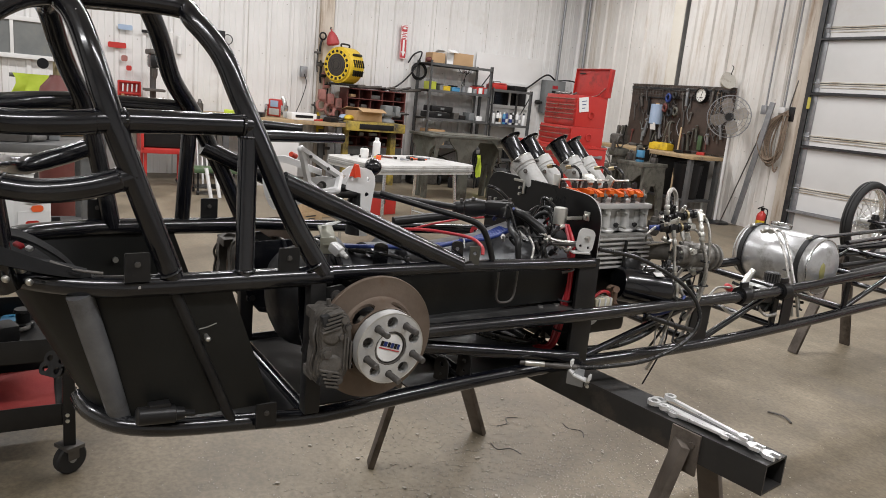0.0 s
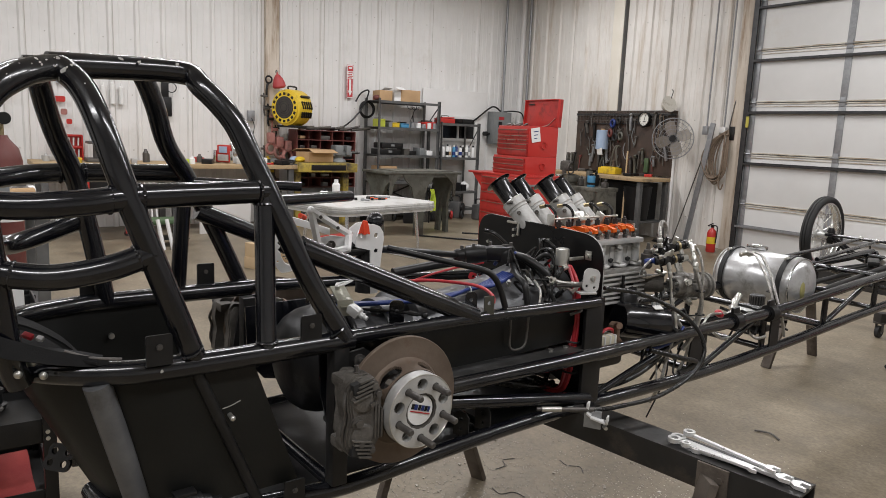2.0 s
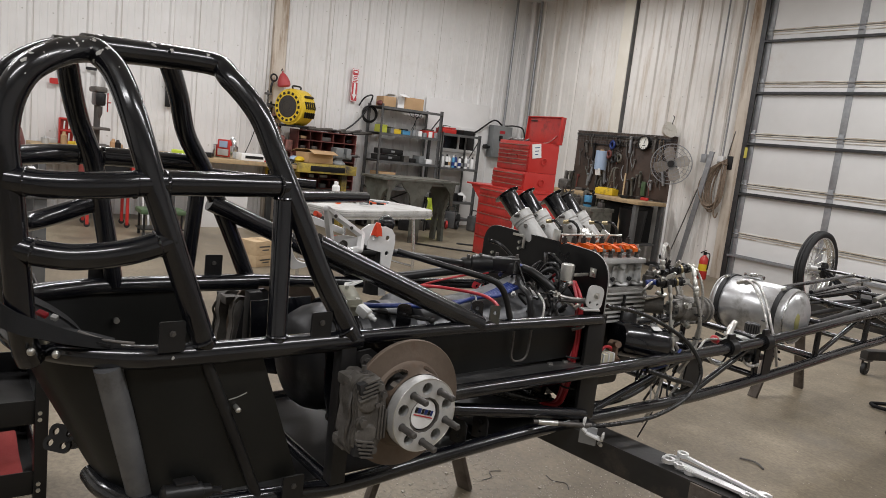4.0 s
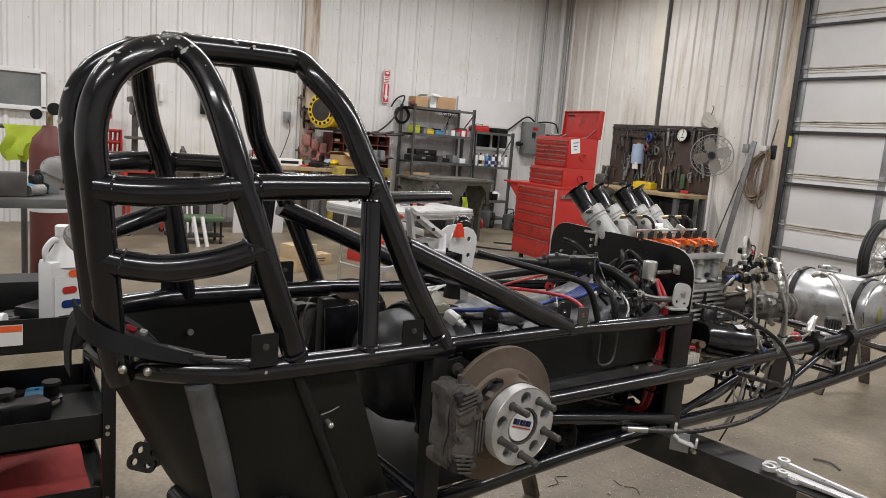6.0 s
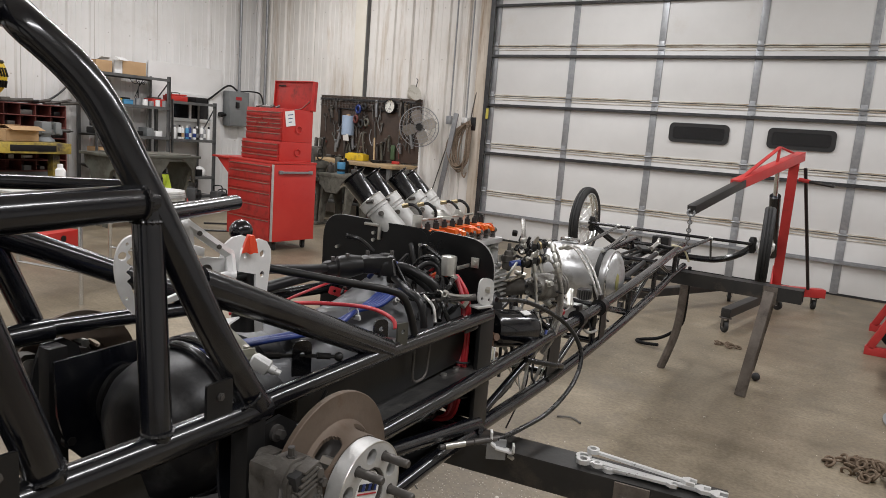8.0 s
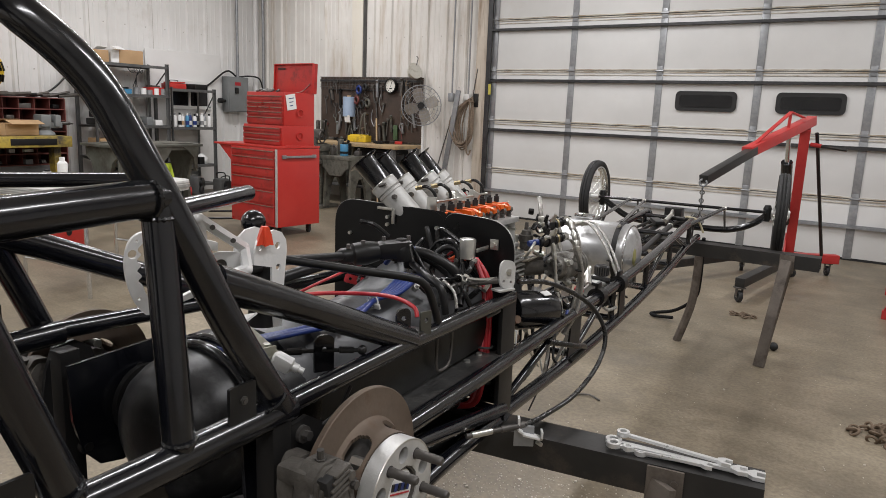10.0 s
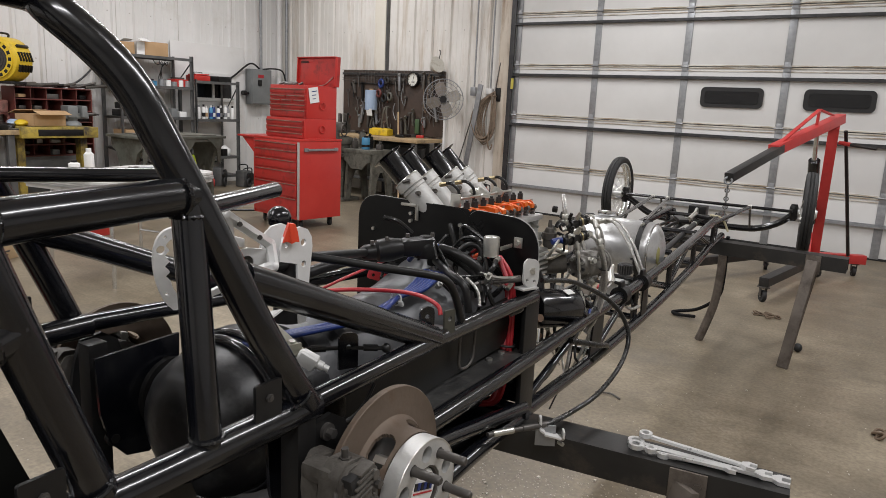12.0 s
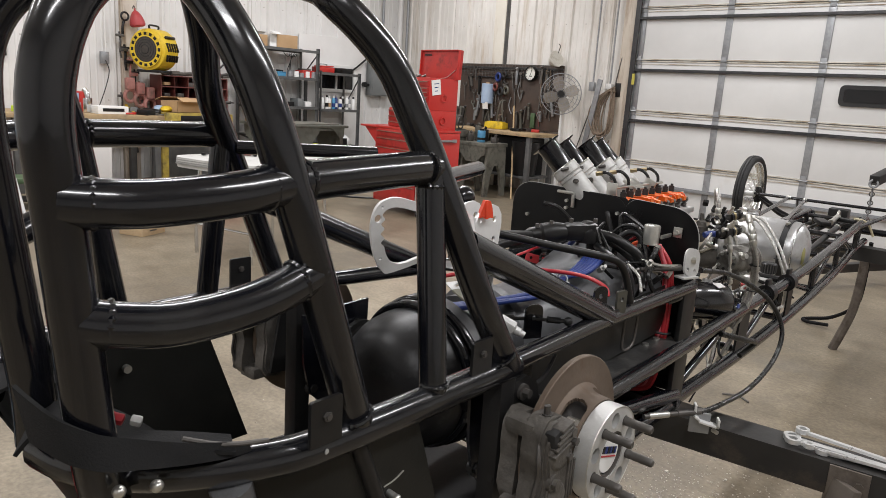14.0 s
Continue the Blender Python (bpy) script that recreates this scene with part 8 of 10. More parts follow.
part("hose", S().tube([(0, 0.02, 0.43), (0.06, 0.03, 0.42), (0.085, 0.0, 0.30), (0.08, -0.01, 0.16)], 0.010, n=8, smooth=5), SATIN, ext)

# cables and hoses hung between the chest and the board
ck = random.Random(33)
lead_m = mat("grimy_lead", (0.075, 0.07, 0.055), (0.14, 0.13, 0.105), rough=0.7, scale=20, fine=120, bump=0.15)
for k in range(9):
    x, y = -7.42 + 0.05 * k + ck.uniform(-0.02, 0.02), NY - 0.10 - 0.02 * (k % 3)
    z1, z0 = ck.uniform(0.75, 1.2), ck.uniform(0.25, 0.55)
    wd = ck.uniform(0.05, 0.13)
    solo("welding_lead", S().tube([(x, NY - 0.02, z1 + 0.03), (x - 0.3 * wd, y, z1), (x - wd, y, (z0 + z1) / 2), (x - 0.4 * wd, y, z0), (x + 0.3 * wd, y, z0 - 0.02), (x + wd, y, (z0 + z1) / 2), (x + 0.2 * wd, y, z1 - 0.01), (x, NY - 0.02, z1 + 0.03)], ck.uniform(0.008, 0.014), n=7, smooth=5), ck.choice((lead_m, lead_m, ROPE, SATIN, BENCHM)), "grimy welding lead coiled on a wall hook", "lead", group="leads beside the board")

# ---- west wall: benches, shelves and racks ----
WF = WX + 0.03
rw = random.Random(21)

sign = thing("arrow_sign", "red and white vertical arrow sign on the wall", "sign", pose(WF + 0.012, 5.16, 2.0))
SIGNR = mat("sign_red", (0.46, 0.035, 0.045), (0.54, 0.06, 0.07), rough=0.5, scale=14)
part("panel", S().box((0, 0, 0), (0.006, 0.105, 0.47), bevel=0.001), SIGNR, sign)
part("border", S().box((0.004, 0, 0), (0.003, 0.098, 0.46)), PAPER, sign)
part("header", S().plate(round_rect(0.085, 0.075, 0.012), pose(0.0065, 0, 0.182, 90, 0, 90), 0.002), SIGNR, sign)
part("header_mark", S().plate(round_rect(0.055, 0.026, 0.012), pose(0.008, 0, 0.192, 90, 0, 90), 0.002), PAPER, sign)
for k in range(4):
    part("print_line", S().box((0.0065, 0.006 * (-1) ** k, 0.125 - 0.024 * k), (0.002, 0.07, 0.013)), SIGNR, sign)
part("shaft", S().box((0.0065, 0, -0.09), (0.002, 0.085, 0.26)), SIGNR, sign)
part("shaft_gap", S().box((0.0085, 0, -0.05), (0.002, 0.030, 0.16)), PAPER, sign)
part("arrow_head", S().plate([(-0.034, 0.03), (0.034, 0.03), (0, -0.045)], pose(0.0085, 0, -0.16, 90, 0, 90), 0.002), PAPER, sign)


def wall_window(y0, y1, z0, z1, panes, label, glass):
    w = thing("window_1", label, "window", pose(WF, 0, 0), kind="structure")
    f = 0.05
    for c, s in (((0.03, (y0 + y1) / 2, z0), (0.06, y1 - y0 + f, f)), ((0.03, (y0 + y1) / 2, z1), (0.06, y1 - y0 + f, f)), ((0.03, y0, (z0 + z1) / 2), (0.06, f, z1 - z0)), ((0.03, y1, (z0 + z1) / 2), (0.06, f, z1 - z0))):
        part("window_frame", S().box(c, s, bevel=0.004), PLASTW, w)
    n = panes
    for k in range(n):
        a, b = y0 + (y1 - y0) * k / n, y0 + (y1 - y0) * (k + 1) / n
        part("pane", S().box((0.03, (a + b) / 2, (z0 + z1) / 2), (0.012, b - a - 0.03, z1 - z0 - 0.04)), glass, w)
        if k:
            part("mullion", S().box((0.03, a, (z0 + z1) / 2), (0.05, 0.035, z1 - z0 - f), bevel=0.003), PLASTW, w)


GLASSG = mat("grey_glass", (0.16, 0.17, 0.17), (0.22, 0.23, 0.22), rough=0.15, scale=3, fine=20, bump=0.0, stain=(0.28, 0.24, 0.15), stain_at=0.6, stain_scale=1.5)
wall_window(-0.75, 0.82, 1.29, 1.70, 3, "white-framed office window in the liner wall", GLASSG)
wall_window(6.75, 7.45, 1.22, 1.58, 2, "white-framed window with dark panes behind the shelves", SMOKE)
solo("door_outline", S().box((WF + 0.012, 7.05, 1.0), (0.02, 1.25, 2.0), bevel=0.004), WALLM, "flush white painted door panel in the wall", kind="structure")
outlet = thing("outlet_box", "grey outlet box with conduit on the wall", "outlet", pose(WF + 0.03, 3.68, 1.44))
part("box", S().box((0, 0, 0), (0.06, 0.09, 0.14), bevel=0.005), GALV, outlet)
part("conduit", S().cyl((0, 0.02, 0.07), (0, 0.02, 3.4), 0.011, n=8), WALLM, outlet)
part("cord", S().tube([(0.03, 0.0, -0.03), (0.05, 0.03, -0.15), (0.05, -0.02, -0.35), (0.06, -0.1, -0.55)], 0.006, n=6, smooth=4), SATIN, outlet)

eb = thing("electrical_panel", "grey steel electrical disconnect box with conduit", "electrical box", pose(WF + 0.07, 7.93, 1.44))
part("enclosure", S().box((0, 0, 0), (0.14, 0.40, 0.53), bevel=0.008), GREYM, eb)
part("cover", S().box((0.074, 0, 0), (0.012, 0.37, 0.50), bevel=0.004), GREYM, eb)
part("handle", S().box((0.09, -0.05, 0.06), (0.03, 0.06, 0.09), bevel=0.006), SATIN, eb)
part("warning_label", S().box((0.082, -0.02, 0.16), (0.003, 0.11, 0.05)), WIRER, eb)
part("conduit", S().cyl((0, 0.05, 0.26), (0, 0.05, 3.4), 0.022, n=10), GALV, eb)
part("side_switch", S().lathe((0.0, -0.20, -0.10), (0.0, -0.32, -0.10), [(0, 0.02), (0.4, 0.02), (0.5, 0.04), (1, 0.035)], 12), SATIN, eb)
solo("power_cord", S().tube([(WF + 0.06, 7.95, 1.72), (WF + 0.08, 7.75, 1.78), (WF + 0.08, 7.4, 1.55), (WF + 0.06, 7.2, 1.50)], 0.014, n=8, smooth=5), SATIN, "black cord from the electrical panel", "cord")
solo("power_cord", S().tube([(WF + 0.08, 8.0, 1.71), (WF + 0.15, 8.15, 1.73), (WF + 0.22, 8.28, 1.70), (WF + 0.24, 8.33, 1.55)], 0.012, n=8, smooth=5), SATIN, "black cord from the electrical panel", "cord")
solo("air_hose", S().tube([(WF + 0.03, 5.25, 1.72), (WF + 0.05, 5.33, 1.85), (WF + 0.06, 5.45, 1.88), (WF + 0.10, 5.30, 1.60), (WF + 0.15, 5.0, 1.35), (WF + 0.25, 4.6, 1.26)], 0.012, n=8, smooth=6), SATIN, "black hose draped down the wall", "hose")
solo("hose_coil", S().torus((WF + 0.06, 5.42, 1.62), (1, 0, 0.2), 0.11, 0.014, 32, 8).torus((WF + 0.08, 5.42, 1.61), (1, 0, -0.2), 0.115, 0.013, 32, 8), SATIN, "coil of black hose on the shelf post", "hose")


def rack(name, label, y0, y1, depth, levels, material, ztop, mm=Matrix()):
    r = thing(name, label, "shelf", mm)
    x0, x1 = WF + 0.05, WF + 0.05 + depth
    for x in (x0, x1):
        for y in (y0, y1):
            a = S().box((x, y, ztop / 2), (0.035, 0.004, ztop)).box((x + (0.016 if x == x0 else -0.016), y + (0.018 if y == y0 else -0.018), ztop / 2), (0.004, 0.035, ztop))
            part("post", a, material, r)
    for z in levels:
        part("shelf", S().box(((x0 + x1) / 2, (y0 + y1) / 2, z), (depth, y1 - y0, 0.006)).box((x1, (y0 + y1) / 2, z - 0.015), (0.004, y1 - y0, 0.035)).box((x0, (y0 + y1) / 2, z - 0.015), (0.004, y1 - y0, 0.035)), material, r)
    for ya, yb, za, zb in ((y0, y1, levels[0], levels[1]), (y1, y0, levels[0], levels[1])):
        part("brace", bar((x0 - 0.005, ya, za), (x0 - 0.005, yb, zb), 0.004, 0.022, 0), material, r)
    part("brace", bar((x1, y1, levels[-1] - 0.02), (x1 - depth, y1, levels[-2]), 0.004, 0.02, 0), material, r)
    return r, x0, x1


rk1, ax0, ax1 = rack("shelf_rack", "dark steel shelf rack half full of bins and cans", 5.40, 6.45, 0.42, (0.18, 0.58, 0.97, 1.37, 1.745), SHELFM, 1.78)
rk2, bx0, bx1 = rack("shelf_rack", "dark steel shelf rack holding spray cans", 6.52, 7.25, 0.38, (0.15, 0.42, 0.95, 1.47), SHELFM, 1.49)


def can_of(x, y, z, r, h, m, label, capm=None, category="can", group=""):
    c = thing("spray_can" if capm else "can", label, category, pose(x, y, z), group=group)
    part("body", S().lathe((0, 0, 0), (0, 0, h), [(0, r * 0.94), (0.03, r), (0.85 if capm else 0.97, r), (0.95 if capm else 1, r * (0.6 if capm else 0.93))], 16), m, c)
    if capm:
        part("cap", S().cyl((0, 0, h * 0.93), (0, 0, h * 1.12), r * 0.55, n=12), capm, c)
    return c


def crate(name, c, s, m, label, category="box", yaw=0, open_top=False, group=""):
    o = thing(name, label, category, pose(*c, 0, 0, yaw), group=group)
    x, y, z = s
    if not open_top:
        part("body", S().box((0, 0, z / 2), s, bevel=0.004), m, o)
    else:
        t = 0.006
        for cc, ss in (((0, 0, t / 2), (x, y, t)), ((x / 2 - t / 2, 0, z / 2), (t, y, z)), ((-x / 2 + t / 2, 0, z / 2), (t, y, z)), ((0, y / 2 - t / 2, z / 2), (x, t, z)), ((0, -y / 2 + t / 2, z / 2), (x, t, z))):
            part("side", S().box(cc, ss), m, o)
        for sx in (1, -1):
            part("flap", S().box((sx * (x / 2 + 0.05), 0, z + 0.02), (0.12, y, 0.005), (0, sx * 20, 0)), m, o)
    return o


# on rack one
for y, w, h, m in ((5.55, 0.20, 0.14, CARD), (5.73, 0.13, 0.16, PAPER), (5.95, 0.34, 0.17, CARD)):
    crate("cardboard_box", (ax1 - 0.18, y, 1.75), (0.26, w, h), m, "cardboard box on the top shelf", yaw=rw.uniform(-8, 8), open_top=(m is PAPER), group="boxes on the rack")
for y, w, h, m in ((5.47, 0.11, 0.11, mat("lime_plastic", (0.42, 0.46, 0.04), (0.5, 0.54, 0.07), rough=0.5)), (5.62, 0.06, 0.07, GALV), (5.70, 0.13, 0.065, YELLOW), (5.86, 0.13, 0.06, BLUE), (6.30, 0.20, 0.10, RED)):
    pb = crate("parts_bin", (ax1 - 0.12, y, 1.374), (0.18, w, h), m, "small plastic parts bin on the shelf", "bin", open_top=False, group="parts bins")
    part("bin_lip", S().box((0.092, 0, h * 0.9), (0.008, w * 0.96, h * 0.16), bevel=0.002), m, pb)
    part("bin_contents", S().box((-0.01, 0.0, h + 0.012), (0.12, w * 0.7, 0.024), (0, 0, 15), 0.008), rw.choice((STEEL, GALV, SATIN)), pb)
for y, m, h in ((6.00, GALV, 0.085), (6.10, PAPER, 0.08), (6.19, GALV, 0.06), (6.285, PAPER, 0.085), (6.385, GALV, 0.08)):
    cn = can_of(ax1 - 0.045, y, 1.374, 0.038, h, m, "small paint tin on the shelf", group="tins on the rack")
    part("rim", S().torus((0, 0, h), (0, 0, 1), 0.036, 0.003, 18, 6), GALV, cn)
for k in range(3):
    solo("hanging_lead", S().tube([(ax1 - 0.02, 5.86 + 0.10 * k, 1.72), (ax1 + 0.01, 5.88 + 0.07 * k, 1.66), (ax1 + 0.01, 5.93 + 0.06 * k, 1.64), (ax1, 5.99 + 0.04 * k, 1.68), (ax1, 5.98, 1.60), (ax1 - 0.01, 5.93 + 0.03 * k, 1.46)], 0.005, n=6, smooth=5), SATIN, "thin black lead hanging from the top shelf", "lead", group="leads on the rack")
for k, (y, z) in enumerate(((5.62, 0.975), (5.66, 1.065))):
    cs = thing("tool_case", "black plastic tool case on the shelf", "case", pose(ax1 - 0.16, y, z))
    part("shell", S().box((0, 0, 0.04), (0.26, 0.36, 0.08), bevel=0.012), SATIN, cs)
    part("latch", S().box((0.133, 0, 0.045), (0.008, 0.06, 0.03), bevel=0.002), GREYM, cs)
crate("cardboard_box", (ax1 - 0.2, 5.62, 0.585), (0.28, 0.28, 0.22), CARD, "cardboard box on the lower shelf", group="boxes on the rack")
crate("cardboard_box", (ax1 - 0.2, 6.1, 0.585), (0.28, 0.22, 0.16), PAPER, "white carton on the lower shelf", group="boxes on the rack")
# on rack two
rb = thing("red_toolbox", "small red metal toolbox on the shelf", "toolbox", pose(bx1 - 0.16, 6.68, 1.474))
part("tray", S().box((0, 0, 0.035), (0.2, 0.26, 0.07), bevel=0.006), RED, rb)
part("lid", S().box((0, 0.01, 0.082), (0.19, 0.22, 0.02), (2, 0, 0), 0.008), RED, rb)
part("handle", S().tube([(0, -0.06, 0.092), (0, -0.06, 0.112), (0, 0.06, 0.112), (0, 0.06, 0.092)], 0.005, n=8), SATIN, rb)
crate("speaker", (bx1 - 0.16, 7.05, 1.474), (0.2, 0.19, 0.075), SATIN, "black box on the top of the rack", "box")
for k, (m, lm) in enumerate(((GALV, SATIN), (PAPER, PAPER), (PAPER, SATIN), (PAPER, CARD), (BLUE, WIREB), (WIREB, PAPER), (PAPER, WIREB), (SATIN, GALV), (PAPER, GALV), (GALV, PAPER), (PAPER, PAPER))):
    cn = can_of(bx1 - 0.06 - 0.025 * (k % 2), 6.56 + 0.062 * k, 0.954, 0.026, 0.16 + 0.008 * (k % 3), m, "spray can standing on the shelf", (PLASTW, GALV, SATIN, PLASTW)[k % 4], "spray can", "spray cans")
    part("label", S().lathe((0, 0, 0.03), (0, 0, 0.085), [(0, 0.0264), (1, 0.0264)], 16, cap=False), lm, cn)
jugw = thing("water_jug", "translucent pale plastic jug on the shelf", "jug", pose(bx1 - 0.15, 7.10, 0.424) @ Matrix.Diagonal((0.8, 0.8, 0.55, 1)))
part("body", S().lathe((0, 0, 0), (0, 0, 0.26), [(0, 0.10), (0.05, 0.11), (0.6, 0.11), (0.85, 0.06), (0.95, 0.03), (1, 0.03)], 20), PLASTW, jugw)
for k in range(5):
    crate("parts_bin", (bx1 - 0.16, 6.6 + 0.11 * k, 0.424), (0.2, 0.09, 0.10 + 0.03 * (k % 2)), rw.choice((SATIN, GREYM, STEEL)), "dark parts bin on the lower shelf", "bin", group="parts bins")

rc = random.Random(57)
for k in range(9):
    y = 5.50 + 0.105 * k
    h = rc.uniform(0.05, 0.17)
    crate("parts_carton", (ax1 - 0.15 - rc.uniform(0, 0.08), y, 0.184), (0.2, 0.085, h), rc.choice((CARD, SATIN, PAPER, CAST, GREYM, RED)), "small parts carton on the bottom shelf", yaw=rc.uniform(-12, 12), group="cartons on the bottom shelf")
for y, h, m in ((5.92, 0.09, CAST), (6.05, 0.06, SATIN), (6.20, 0.11, GREYM), (6.34, 0.07, PAPER)):
    crate("parts_carton", (ax1 - 0.16, y, 0.974), (0.18, 0.10, h), m, "small carton on the middle shelf", yaw=rc.uniform(-10, 10), group="cartons on the middle shelf")
solo("rag_heap", S().ball((ax1 - 0.16, 5.50, 1.79), 0.06, 14, 8, (1.2, 1.5, 0.7)).ball((ax1 - 0.13, 5.43, 1.785), 0.05, 12, 8, (1.1, 1.2, 0.8)), MAROON, "crumpled dark red rag on the rack", "rag")
solo("oil_can", S().lathe((WF + 0.32, 5.02, 0.0), (WF + 0.32, 5.02, 0.30), [(0, 0.10), (0.03, 0.11), (0.7, 0.11), (0.8, 0.06), (0.82, 0.03), (1, 0.025)], 18), CAST, "dirty oil can on the floor", "can")

# pigeonhole cabinet
pg = thing("pigeonhole_cabinet", "maroon steel pigeonhole cabinet stuffed with small parts", "cabinet", pose(WF + 0.03, 4.22, 0.50))
W_, H_, D_ = 0.88, 0.78, 0.30
part("back", S().box((0.01, W_ / 2, H_ / 2), (0.01, W_, H_)), MAROON, pg)
for y in (0, W_):
    part("side", S().box((D_ / 2, y, H_ / 2), (D_, 0.012, H_)), MAROON, pg)
for k in range(7):
    part("shelf", S().box((D_ / 2, W_ / 2, H_ * k / 6), (D_, W_, 0.012)), MAROON, pg)
for k in range(1, 5):
    part("divider", S().box((D_ / 2, W_ * k / 5, H_ / 2), (D_ - 0.02, 0.006, H_ - 0.02)), MAROON, pg)
for r_ in range(6):
    for c_ in range(5):
        if rw.random() < 0.75:
            part("stored_part", S().box((D_ - 0.10, W_ * (c_ + 0.5) / 5, H_ * r_ / 6 + 0.035), (0.1, rw.uniform(0.05, 0.15), rw.uniform(0.03, 0.06)), (0, 0, rw.uniform(-20, 20)), 0.006), rw.choice((CAST, STEEL, SATIN, GREYM, CARD, PAPER, ALU)), pg)
part("base", S().box((D_ / 2, W_ / 2, -0.25), (D_, W_, 0.5), bevel=0.004), SHELFM, pg)
for k in range(9):
    y = 4.3 + 0.1 * k
    solo("shelf_clutter", S().cyl((WF + 0.2, y, 1.2925 + 0.015), (WF + 0.2 + rw.uniform(-0.1, 0.1), y + rw.uniform(0.1, 0.35), 1.2925 + rw.uniform(0.02, 0.09)), rw.uniform(0.014, 0.028), n=10), rw.choice((STEEL, CAST, SATIN, LEGM, STEEL)), "old pipe and tool on top of the cabinet", "part", group="clutter on the cabinet")

# yellow drum blower
FADED = mat("dull_hoist_red", (0.33, 0.13, 0.11), (0.42, 0.20, 0.17), rough=0.6, scale=8, fine=90, bump=0.1, stain=(0.14, 0.09, 0.07), stain_at=0.58, stain_scale=9)
bl = thing("drum_blower", "yellow plastic floor blower fan with a black round grille", "blower", pose(WF + 0.36, 4.13, 1.565, 0, 0, 30))
part("drum", S().lathe((0.0, -0.15, 0), (0.0, 0.15, 0), [(0, 0.19), (0.06, 0.235), (0.2, 0.24), (0.9, 0.24), (1, 0.22)], 36), YELLOW, bl)
part("face_ring", S().ring((0, -0.150, 0), (0, -0.166, 0), 0.145, 0.205, 40), YELLOW, bl)
# the slots are dark blocks that carry the shade of openings
for k in range(16):
    a = radians(22.5 * k)
    part("ring_slot", S().box((0.178 * math.cos(a), -0.166, 0.178 * math.sin(a)), (0.034, 0.006, 0.038), (0, -22.5 * k, 0), 0.004), SATIN, bl)
part("grille_disc", S().lathe((0, -0.15, 0), (0, -0.178, 0), [(0, 0.15), (0.6, 0.145), (1, 0.05)], 36), mat("dusty_grille", (0.035, 0.03, 0.026), (0.06, 0.052, 0.045), rough=0.75, scale=20, fine=120, bump=0.2), bl)
for r in (0.05, 0.08, 0.11, 0.138):
    part("grille_ring", S().torus((0, -0.186 + 0.14 * r, 0), (0, 1, 0), r, 0.0035, 32, 6), RUBBER, bl)
for k in range(5):
    part("side_slot", S().box((0.225, -0.085 + 0.046 * k, 0.035), (0.05, 0.018, 0.10), (14, -8, 0), 0.004), SATIN, bl)
    part("side_slot", S().box((0.222, -0.085 + 0.046 * k, -0.085), (0.05, 0.016, 0.08), (14, 22, 0), 0.004), SATIN, bl)
part("top_slot", S().box((0.195, 0.01, 0.14), (0.05, 0.18, 0.028), (0, -38, 0), 0.004), SATIN, bl)
part("carry_handle", S().tube([(0, -0.08, 0.235), (0, -0.08, 0.275), (0, 0.08, 0.275), (0, 0.08, 0.235)], 0.012, n=8), SATIN, bl)
part("foot", S().box((0, 0, -0.245), (0.3, 0.26, 0.03), bevel=0.006), SATIN, bl)
fn = thing("funnel", "red plastic funnel hung on the stained post", "funnel", pose(WX + 0.20, 4.0, 1.93))
part("cone", S().lathe((0, -0.01, 0.10), (0, 0.03, -0.11), [(0, 0.008), (0.12, 0.012), (0.2, 0.035), (0.4, 0.062), (0.65, 0.082), (0.88, 0.088), (0.97, 0.075), (1, 0.05)], 24), mat("dull_red_plastic", (0.36, 0.035, 0.04), (0.46, 0.06, 0.06), rough=0.5, scale=9, stain=(0.24, 0.05, 0.05), stain_at=0.6, stain_scale=9), fn)
part("hook", S().tube([(0, 0, 0.09), (-0.04, 0, 0.13), (-0.07, 0, 0.1)], 0.006, n=6, smooth=3), STEEL, fn)
solo("chain_hook", S().torus((WX + 0.14, 3.90, 1.93), (1, 0.1, 0), 0.045, 0.012, 22, 8).tube([(WX + 0.13, 3.895, 1.89), (WX + 0.14, 3.87, 1.80), (WX + 0.13, 3.875, 1.70)], 0.016, n=8, smooth=4), SATIN, "black hook and snap ring on the stained post", "hook")
for k in range(9):
    y, z = 3.84 + 0.055 * (k % 5), 1.75 - 0.14 * k
    solo("hanging_clamp", S().tube([(WX + 0.11, y, z), (WX + 0.13, y + 0.004, z - 0.1), (WX + 0.13, y - 0.004, z - 0.22), (WX + 0.14, y + 0.006, z - 0.3)], rw.uniform(0.010, 0.018), n=6, smooth=2).box((WX + 0.13, y, z - 0.04), (0.05, 0.09, 0.03), bevel=0.006).box((WX + 0.15, y + 0.03, z - 0.2), (0.04, 0.09, 0.04), bevel=0.008), (STEEL, SATIN, FADED, SATIN, FADED, STEEL, YELLOW, FADED, STEEL)[k], "clamp hanging on the stained post", "clamp", group="clamps on the post")
for k in range(3):
    solo("chain_hoist", S().torus((WX + 0.22, 3.9 + 0.12 * k, 1.02 - 0.05 * k), (1, 0.2, 0), 0.07, 0.022, 22, 8).box((WX + 0.22, 3.9 + 0.12 * k, 1.16 - 0.05 * k), (0.09, 0.1, 0.14), bevel=0.02), FADED, "faded red chain hoist hung by the bench", "hoist", group="hoists by the bench")

